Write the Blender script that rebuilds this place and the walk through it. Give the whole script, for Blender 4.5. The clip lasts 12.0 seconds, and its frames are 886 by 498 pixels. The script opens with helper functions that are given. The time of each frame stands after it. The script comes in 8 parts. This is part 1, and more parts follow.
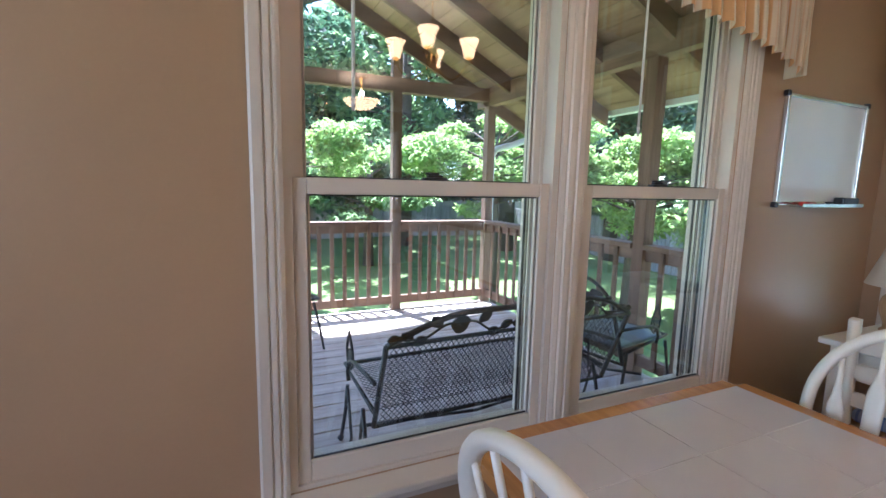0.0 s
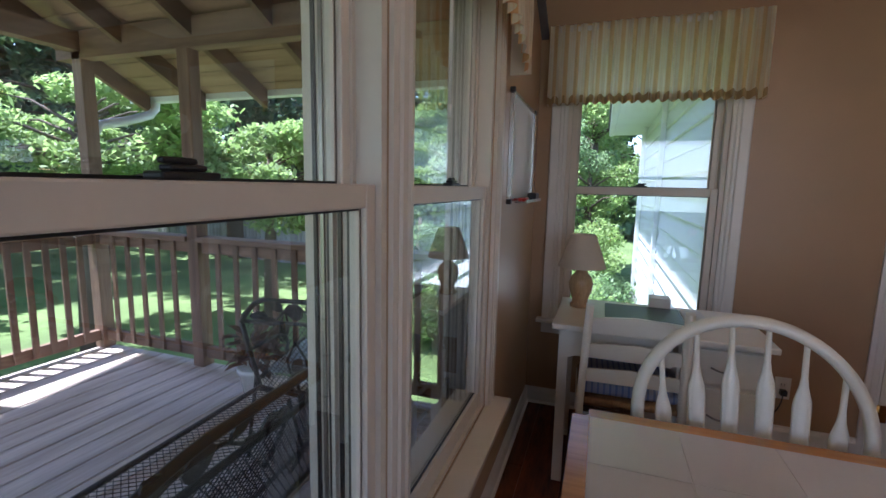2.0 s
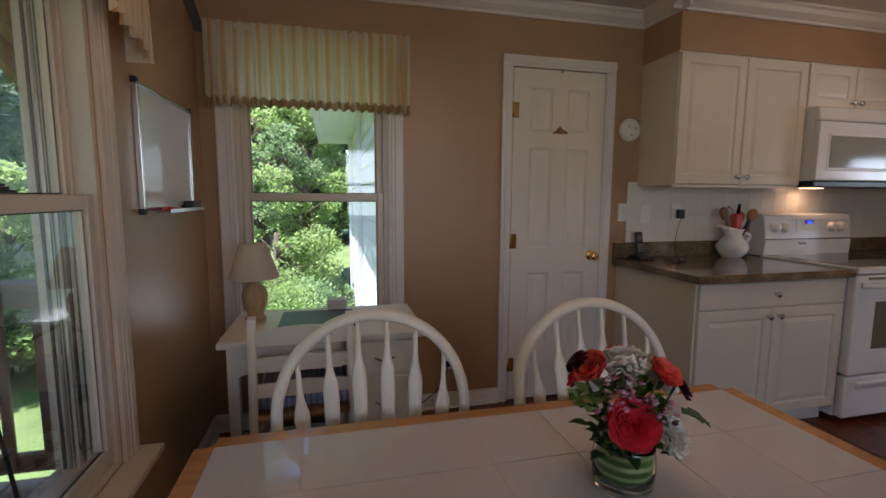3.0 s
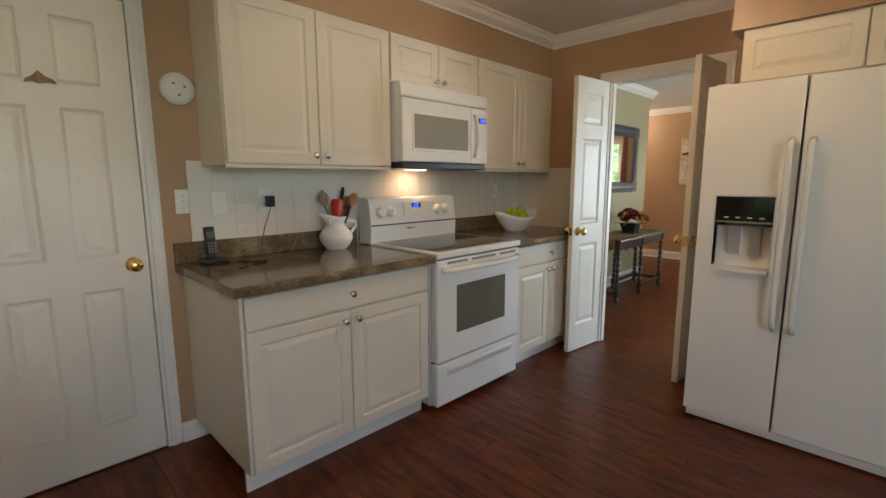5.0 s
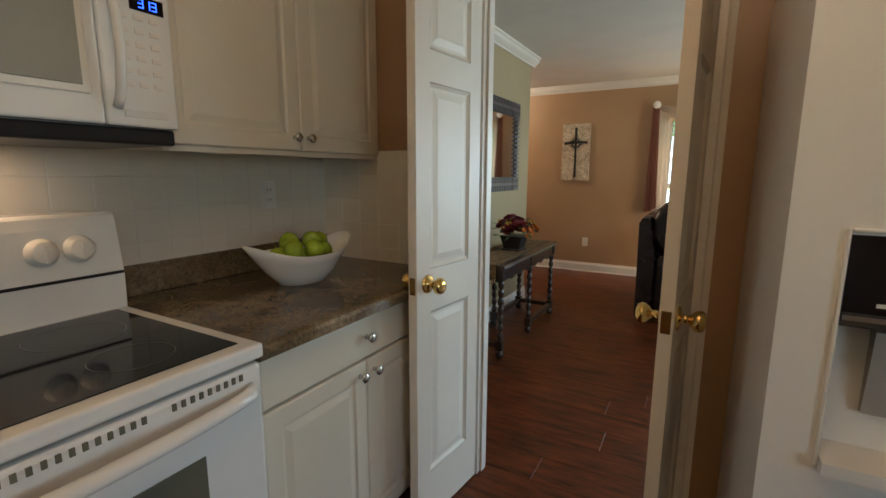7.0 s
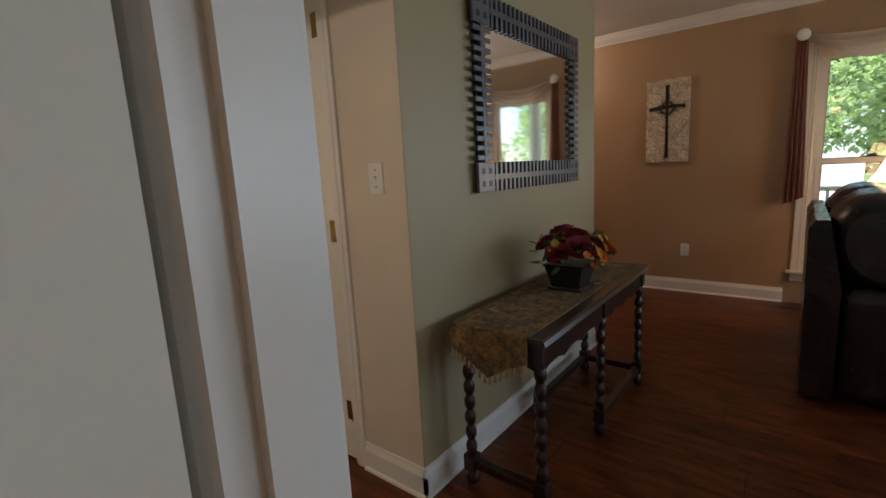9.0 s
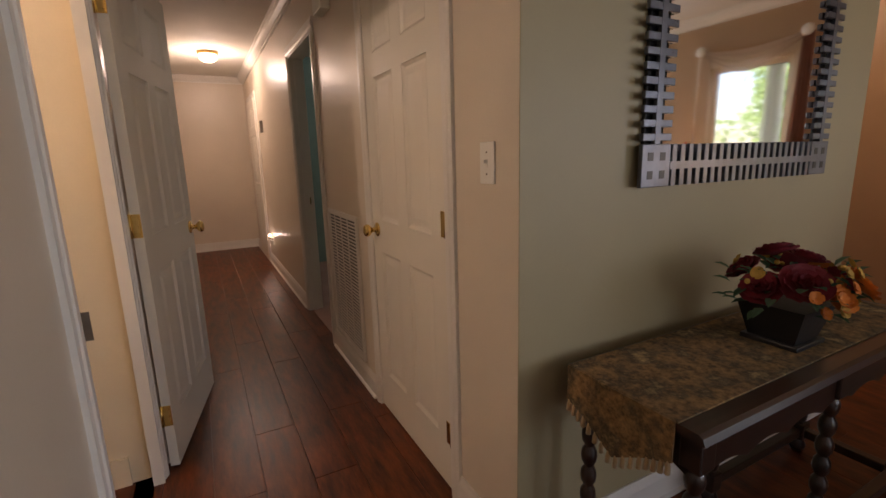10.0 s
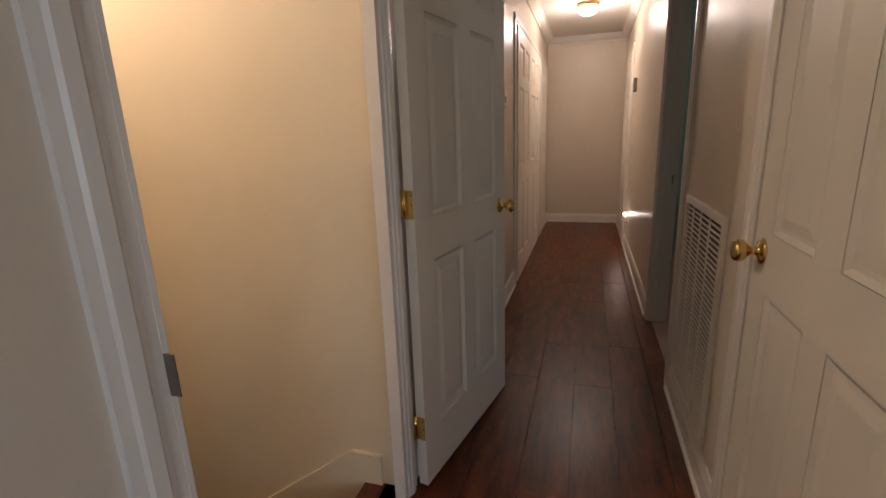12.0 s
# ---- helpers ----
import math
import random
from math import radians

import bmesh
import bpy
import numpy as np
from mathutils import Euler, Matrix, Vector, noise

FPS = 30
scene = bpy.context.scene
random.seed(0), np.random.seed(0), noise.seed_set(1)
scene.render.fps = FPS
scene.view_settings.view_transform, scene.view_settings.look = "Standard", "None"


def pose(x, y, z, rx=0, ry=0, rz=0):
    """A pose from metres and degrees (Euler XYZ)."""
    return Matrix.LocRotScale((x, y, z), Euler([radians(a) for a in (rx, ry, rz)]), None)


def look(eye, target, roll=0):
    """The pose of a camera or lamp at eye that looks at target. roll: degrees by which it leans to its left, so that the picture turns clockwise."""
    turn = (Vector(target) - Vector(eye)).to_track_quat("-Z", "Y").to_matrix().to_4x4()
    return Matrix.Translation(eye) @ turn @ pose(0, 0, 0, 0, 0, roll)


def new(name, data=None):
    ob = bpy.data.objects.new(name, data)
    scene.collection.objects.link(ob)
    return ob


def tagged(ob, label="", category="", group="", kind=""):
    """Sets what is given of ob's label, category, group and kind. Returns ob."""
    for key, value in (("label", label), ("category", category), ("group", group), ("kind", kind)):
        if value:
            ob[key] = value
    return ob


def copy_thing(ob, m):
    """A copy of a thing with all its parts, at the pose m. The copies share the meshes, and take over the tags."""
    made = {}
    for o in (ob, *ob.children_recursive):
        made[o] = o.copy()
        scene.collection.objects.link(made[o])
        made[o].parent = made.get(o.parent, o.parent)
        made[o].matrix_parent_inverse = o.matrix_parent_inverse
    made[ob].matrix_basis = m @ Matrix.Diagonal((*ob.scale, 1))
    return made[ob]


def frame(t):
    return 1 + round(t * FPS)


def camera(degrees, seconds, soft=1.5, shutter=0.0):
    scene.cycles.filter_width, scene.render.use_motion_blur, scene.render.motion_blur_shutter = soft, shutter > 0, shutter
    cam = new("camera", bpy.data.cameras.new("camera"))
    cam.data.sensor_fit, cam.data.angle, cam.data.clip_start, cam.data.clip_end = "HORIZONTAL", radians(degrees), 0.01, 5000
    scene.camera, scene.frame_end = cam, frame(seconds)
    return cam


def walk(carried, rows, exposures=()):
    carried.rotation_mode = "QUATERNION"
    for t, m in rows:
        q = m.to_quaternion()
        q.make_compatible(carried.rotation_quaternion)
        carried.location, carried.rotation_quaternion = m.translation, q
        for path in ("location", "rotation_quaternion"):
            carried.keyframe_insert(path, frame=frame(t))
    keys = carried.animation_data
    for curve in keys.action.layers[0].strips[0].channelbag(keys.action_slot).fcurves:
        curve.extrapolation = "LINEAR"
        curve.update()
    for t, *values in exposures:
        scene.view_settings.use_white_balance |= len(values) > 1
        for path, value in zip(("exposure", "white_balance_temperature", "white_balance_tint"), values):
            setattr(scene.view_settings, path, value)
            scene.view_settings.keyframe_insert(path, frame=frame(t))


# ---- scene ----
cam = camera(88.5, 12.0)
PATH = [
    (0, (-0.074, -0.127, 1.289), (0.749, 1.676, 1.016), 1.3),
    (0.5, (-0.079, 0.202, 1.294), (0.961, 1.889, 1.025), 1.0),
    (1, (-0.035, 0.445, 1.292), (1.263, 1.939, 1.003), 1.0),
    (1.5, (0.038, 0.589, 1.292), (1.636, 1.757, 1.002), 1.2),
    (2, (0.082, 0.663, 1.304), (1.954, 1.311, 1.029), 1.2),
    (2.5, (0.121, 0.564, 1.301), (2.103, 0.634, 1.047), 0.9),
    (3, (0.16, 0.386, 1.304), (2.091, -0.084, 1.074), 0.3),
    (3.5, (0.167, 0.146, 1.298), (1.997, -0.63, 1.074), -0.3),
    (3.7, (0.184, 0.029, 1.297), (1.958, -0.866, 1.068), -0.6),
    (5.3, (0.44, -1.01, 1.315), (1.755, -2.485, 1.007), 0.2),
    (5.5, (0.527, -1.183, 1.321), (1.795, -2.698, 1.011), 0.4),
    (6, (0.697, -1.642, 1.308), (1.869, -3.23, 0.985), 0.7),
    (6.5, (0.94, -2.087, 1.309), (2.006, -3.749, 0.985), 0.5),
    (7, (1.181, -2.54, 1.308), (2.152, -4.257, 0.979), 0.2),
    (7.2, (1.278, -2.721, 1.311), (2.212, -4.458, 0.978), -0.0),
    (8.8, (1.654, -3.946, 1.313), (2.751, -5.572, 0.924), -2.2),
    (9, (1.682, -4.089, 1.249), (2.906, -5.635, 0.911), -3.1),
    (9.5, (1.765, -4.378, 1.274), (3.263, -5.648, 0.898), -2.0),
    (10, (1.823, -4.546, 1.254), (3.558, -5.459, 0.859), -1.6),
    (10.5, (1.953, -4.665, 1.254), (3.844, -5.163, 0.835), -1.3),
    (11, (2.125, -4.761, 1.24), (4.075, -4.81, 0.802), -1.2),
    (11.5, (2.311, -4.849, 1.224), (4.225, -4.489, 0.769), -1.4),
    (12, (2.569, -4.844, 1.23), (4.419, -4.25, 0.754), -2.1),
]
walk(cam, [(t, look(eye, target, roll)) for t, eye, target, roll in PATH], [(0.0, 2.95, 5250, 18), (1.5, 2.5, 5400, 20), (2.5, 1.65, 5600, 24), (3.5, 2.2, 6300, 23), (5.5, 2.75, 6000, 6), (7.0, 2.25, 6000, 7), (9.0, 1.45, 6100, 17), (9.5, 1.35, 7000, 30), (10.0, 1.55, 7000, 30), (12.0, 1.5, 6300, 23)])

# ---- world, sun and exposure ----
world = bpy.data.worlds.new("sky")
scene.world = world
world.use_nodes = True
wn = world.node_tree
sky = wn.nodes.new("ShaderNodeTexSky")
sky.sky_type = "NISHITA"
sky.sun_disc = False
wn.nodes["Background"].inputs[1].default_value = 0.15
wn.links.new(sky.outputs[0], wn.nodes["Background"].inputs[0])

sun_data = bpy.data.lights.new("sun", "SUN")
sun_data.energy, sun_data.angle, sun_data.color = 5.0, radians(1.5), (1.0, 0.96, 0.9)
sun = new("sun", sun_data)
# the sun stands high in the north-west, behind the trees over the porch
SUN_AZ, SUN_EL = radians(-15), radians(71)
sun.matrix_world = look((0, 0, 30), (-math.sin(SUN_AZ) * math.cos(SUN_EL) * 10, -math.cos(SUN_AZ) * math.cos(SUN_EL) * 10, 30 - math.sin(SUN_EL) * 10))
sky.sun_elevation, sky.sun_rotation = SUN_EL, SUN_AZ


def area_lamp(name, m, sx, sy, watts, color):
    d = bpy.data.lights.new(name, "AREA")
    d.shape, d.size, d.size_y, d.energy, d.color = "RECTANGLE", sx, sy, watts, color
    ob = new(name, d)
    ob.matrix_world = m
    return ob


def point_lamp(name, at, watts, color, radius=0.04):
    d = bpy.data.lights.new(name, "POINT")
    d.energy, d.color, d.shadow_soft_size = watts, color, radius
    ob = new(name, d)
    ob.location = at
    return ob


W_LAMP = -2.45
DAY = (0.74, 0.90, 1.0)
WARM = (1.0, 0.86, 0.70)
# fill lamps with a daylight tint, set in three added, unseen window openings
area_lamp("daylight_west_kitchen", look((W_LAMP, -0.7, 1.5), (0, -0.7, 1.4)), 1.7, 1.15, 4.5, (0.94, 0.97, 1.0))
area_lamp("daylight_south_living", look((-1.05, -8.84, 1.3), (-0.6, -4.3, 1.15)), 1.55, 1.4, 18, DAY)
area_lamp("daylight_west_living", look((W_LAMP, -6.6, 1.35), (0, -6.6, 1.2)), 1.9, 1.45, 10, DAY)

# ---- materials ----


def nodes_of(name):
    m = bpy.data.materials.new(name)
    m.use_nodes = True
    nt = m.node_tree
    return m, nt, nt.nodes["Principled BSDF"]


def link(nt, a, b):
    nt.links.new(a, b)


def coords(nt, scale=(1, 1, 1), rot=(0, 0, 0)):
    tc = nt.nodes.new("ShaderNodeTexCoord")
    mp = nt.nodes.new("ShaderNodeMapping")
    mp.inputs["Scale"].default_value = scale
    mp.inputs["Rotation"].default_value = rot
    link(nt, tc.outputs["Object"], mp.inputs["Vector"])
    return mp.outputs["Vector"]


def noise_tex(nt, vec, scale, detail=4, rough=0.55):
    n = nt.nodes.new("ShaderNodeTexNoise")
    n.inputs["Scale"].default_value, n.inputs["Detail"].default_value, n.inputs["Roughness"].default_value = scale, detail, rough
    link(nt, vec, n.inputs["Vector"])
    return n.outputs["Fac"]


def ramp(nt, fac, stops):
    r = nt.nodes.new("ShaderNodeValToRGB")
    el = r.color_ramp.elements
    while len(el) < len(stops):
        el.new(0.5)
    for e, (p, c) in zip(el, stops):
        e.position, e.color = p, (*c, 1)
    link(nt, fac, r.inputs["Fac"])
    return r.outputs["Color"]


def mul(nt, a, b, fac=1.0):
    x = nt.nodes.new("ShaderNodeMix")
    x.data_type, x.blend_type = "RGBA", "MULTIPLY"
    x.inputs[0].default_value = fac
    link(nt, a, x.inputs[6]), link(nt, b, x.inputs[7])
    return x.outputs[2]


def bump(nt, bsdf, fac, strength, dist=0.002):
    b = nt.nodes.new("ShaderNodeBump")
    b.inputs["Strength"].default_value, b.inputs["Distance"].default_value = strength, dist
    link(nt, fac, b.inputs["Height"])
    link(nt, b.outputs["Normal"], bsdf.inputs["Normal"])


def grey(v):
    return (v, v, v)


def paint(name, color, rough=0.5, vary=0.08, scale=2.0, fine=60.0, relief=0.15, metal=0.0, spec=0.5, coat=0.0):
    """A plain surface with two scales of slight unevenness."""
    m, nt, p = nodes_of(name)
    v = coords(nt)
    big, small = noise_tex(nt, v, scale), noise_tex(nt, v, fine, 3)
    a = ramp(nt, big, [(0.3, tuple(c * (1 - vary) for c in color)), (0.7, tuple(min(1, c * (1 + vary)) for c in color))])
    b = ramp(nt, small, [(0.3, grey(1 - vary * 0.5)), (0.7, grey(1.0))])
    link(nt, mul(nt, a, b), p.inputs["Base Color"])
    r = nt.nodes.new("ShaderNodeMapRange")
    r.inputs["To Min"].default_value, r.inputs["To Max"].default_value = max(0.02, rough - 0.06), min(1, rough + 0.06)
    link(nt, big, r.inputs["Value"])
    link(nt, r.outputs["Result"], p.inputs["Roughness"])
    p.inputs["Metallic"].default_value = metal
    p.inputs["Specular IOR Level"].default_value = spec
    p.inputs["Coat Weight"].default_value = coat
    if relief:
        bump(nt, p, small, relief)
    return m


def timber(name, dark, light, along="x", rough=0.5, grain=9.0, relief=0.2, per_piece=0.25, coat=0.0, stretch=14.0, spec=0.5, tight=0.18):
    """Wood with a grain that runs along one axis, each piece a little different."""
    m, nt, p = nodes_of(name)
    s = {"x": (1 / stretch, 1, 1), "y": (1, 1 / stretch, 1), "z": (1, 1, 1 / stretch)}[along]
    v = coords(nt, tuple(q * grain for q in s))
    info = nt.nodes.new("ShaderNodeObjectInfo")
    add = nt.nodes.new("ShaderNodeVectorMath")
    add.operation = "ADD"
    comb = nt.nodes.new("ShaderNodeCombineXYZ")
    k = nt.nodes.new("ShaderNodeMath")
    k.operation = "MULTIPLY"
    k.inputs[1].default_value = 37.0
    link(nt, info.outputs["Random"], k.inputs[0])
    for i in range(3):
        link(nt, k.outputs[0], comb.inputs[i])
    link(nt, v, add.inputs[0]), link(nt, comb.outputs[0], add.inputs[1])
    g = noise_tex(nt, add.outputs[0], 1.6, 7, 0.62)
    g2 = noise_tex(nt, add.outputs[0], 7.0, 4, 0.6)
    mid = tuple((a + b) / 2 for a, b in zip(dark, light))
    c = ramp(nt, g, [(0.5 - tight, dark), (0.5, mid), (0.5 + tight, light)])
    c = mul(nt, c, ramp(nt, g2, [(0.35, grey(0.78)), (0.65, grey(1.0))]))
    tone = ramp(nt, info.outputs["Random"], [(0.0, grey(1 - per_piece)), (1.0, grey(1.0))])
    link(nt, mul(nt, c, tone), p.inputs["Base Color"])
    p.inputs["Roughness"].default_value = rough
    p.inputs["Specular IOR Level"].default_value = spec
    p.inputs["Coat Weight"].default_value = coat
    p.inputs["Coat Roughness"].default_value = 0.15
    bump(nt, p, g2, relief)
    return m


def speckle(name, colors, scale, rough, relief=0.1, blot=6.0, spec=0.5):
    """Stone-like laminate: blotches with fine flecks."""
    m, nt, p = nodes_of(name)
    v = coords(nt)
    a = noise_tex(nt, v, blot, 6, 0.7)
    b = noise_tex(nt, v, scale, 3, 0.7)
    n = len(colors)
    c = ramp(nt, a, [(0.3 + 0.4 * i / (n - 1), q) for i, q in enumerate(colors)])
    c = mul(nt, c, ramp(nt, b, [(0.36, grey(0.55)), (0.5, grey(0.95)), (0.66, grey(1.25))]))
    link(nt, c, p.inputs["Base Color"])
    p.inputs["Roughness"].default_value = rough
    p.inputs["Specular IOR Level"].default_value = spec
    bump(nt, p, b, relief)
    return m


def glass(name, tint=(1, 1, 1), rough=0.0):
    m, nt, p = nodes_of(name)
    p.inputs["Base Color"].default_value = (*tint, 1)
    p.inputs["Transmission Weight"].default_value = 1
    p.inputs["Roughness"].default_value = rough
    p.inputs["IOR"].default_value = 1.45
    return m


def pane_glass(name):
    """A thin window pane: clear, with the real gloss of glass."""
    m, nt, p = nodes_of(name)
    nt.nodes.remove(p)
    out = nt.nodes["Material Output"]
    t = nt.nodes.new("ShaderNodeBsdfTransparent")
    g = nt.nodes.new("ShaderNodeBsdfGlossy")
    g.inputs["Roughness"].default_value = 0.0
    t.inputs["Color"].default_value = (0.96, 0.98, 0.975, 1)
    lw = nt.nodes.new("ShaderNodeLayerWeight")
    pw = nt.nodes.new("ShaderNodeMath")
    pw.operation = "POWER"
    pw.inputs[1].default_value = 4.0
    link(nt, lw.outputs["Facing"], pw.inputs[0])
    f = nt.nodes.new("ShaderNodeMath")
    f.operation = "MULTIPLY_ADD"
    f.inputs[1].default_value, f.inputs[2].default_value = 1.5, 0.075
    link(nt, pw.outputs[0], f.inputs[0])
    mix = nt.nodes.new("ShaderNodeMixShader")
    link(nt, f.outputs[0], mix.inputs[0])
    link(nt, t.outputs[0], mix.inputs[1]), link(nt, g.outputs[0], mix.inputs[2])
    link(nt, mix.outputs[0], out.inputs["Surface"])
    return m


def glow(name, color, strength, base=(0.9, 0.88, 0.8)):
    m, nt, p = nodes_of(name)
    p.inputs["Base Color"].default_value = (*base, 1)
    p.inputs["Emission Color"].default_value = (*color, 1)
    p.inputs["Emission Strength"].default_value = strength
    p.inputs["Roughness"].default_value = 0.3
    return m


def cloth(name, color, stripe=None, axis=1, width=0.05, through_light=0.0):
    """Woven cloth, with soft stripes on request."""
    m, nt, p = nodes_of(name)
    v = coords(nt)
    fine = noise_tex(nt, v, 350, 2)
    big = noise_tex(nt, v, 5, 3)
    c = ramp(nt, big, [(0.3, tuple(q * 0.92 for q in color)), (0.7, color)])
    if stripe:
        sep = nt.nodes.new("ShaderNodeSeparateXYZ")
        link(nt, v, sep.inputs[0])
        w = nt.nodes.new("ShaderNodeMath")
        w.operation = "PINGPONG"
        w.inputs[1].default_value = width
        link(nt, sep.outputs[axis], w.inputs[0])
        d = nt.nodes.new("ShaderNodeMath")
        d.operation = "DIVIDE"
        d.inputs[1].default_value = width
        link(nt, w.outputs[0], d.inputs[0])
        c = mul(nt, c, ramp(nt, d.outputs[0], [(0.0, stripe), (0.32, stripe), (0.42, (1, 1, 1)), (0.75, (1, 1, 1)), (0.8, tuple((1 + q) / 2 for q in stripe)), (0.92, (1, 1, 1))]))
    link(nt, c, p.inputs["Base Color"])
    p.inputs["Roughness"].default_value = 0.9
    p.inputs["Sheen Weight"].default_value = 0.2
    bump(nt, p, fine, 0.3)
    if through_light:
        out = nt.nodes["Material Output"]
        tr = nt.nodes.new("ShaderNodeBsdfTranslucent")
        link(nt, c, tr.inputs["Color"])
        mix = nt.nodes.new("ShaderNodeMixShader")
        mix.inputs[0].default_value = through_light
        link(nt, p.outputs[0], mix.inputs[1]), link(nt, tr.outputs[0], mix.inputs[2])
        link(nt, mix.outputs[0], out.inputs["Surface"])
    return m


def leaf_mat(name, dark, light, through_light=0.35):
    m, nt, p = nodes_of(name)
    geo = nt.nodes.new("ShaderNodeNewGeometry")
    v = coords(nt)
    big = noise_tex(nt, v, 0.9, 3)
    c = ramp(nt, geo.outputs["Random Per Island"], [(0.0, dark), (1.0, light)])
    c = mul(nt, c, ramp(nt, big, [(0.3, grey(0.6)), (0.7, grey(1.0))]))
    link(nt, c, p.inputs["Base Color"])
    p.inputs["Roughness"].default_value = 0.55
    tr = nt.nodes.new("ShaderNodeBsdfTranslucent")
    link(nt, c, tr.inputs["Color"])
    mix = nt.nodes.new("ShaderNodeMixShader")
    mix.inputs[0].default_value = through_light
    out = nt.nodes["Material Output"]
    link(nt, p.outputs[0], mix.inputs[1]), link(nt, tr.outputs[0], mix.inputs[2])
    link(nt, mix.outputs[0], out.inputs["Surface"])
    return m


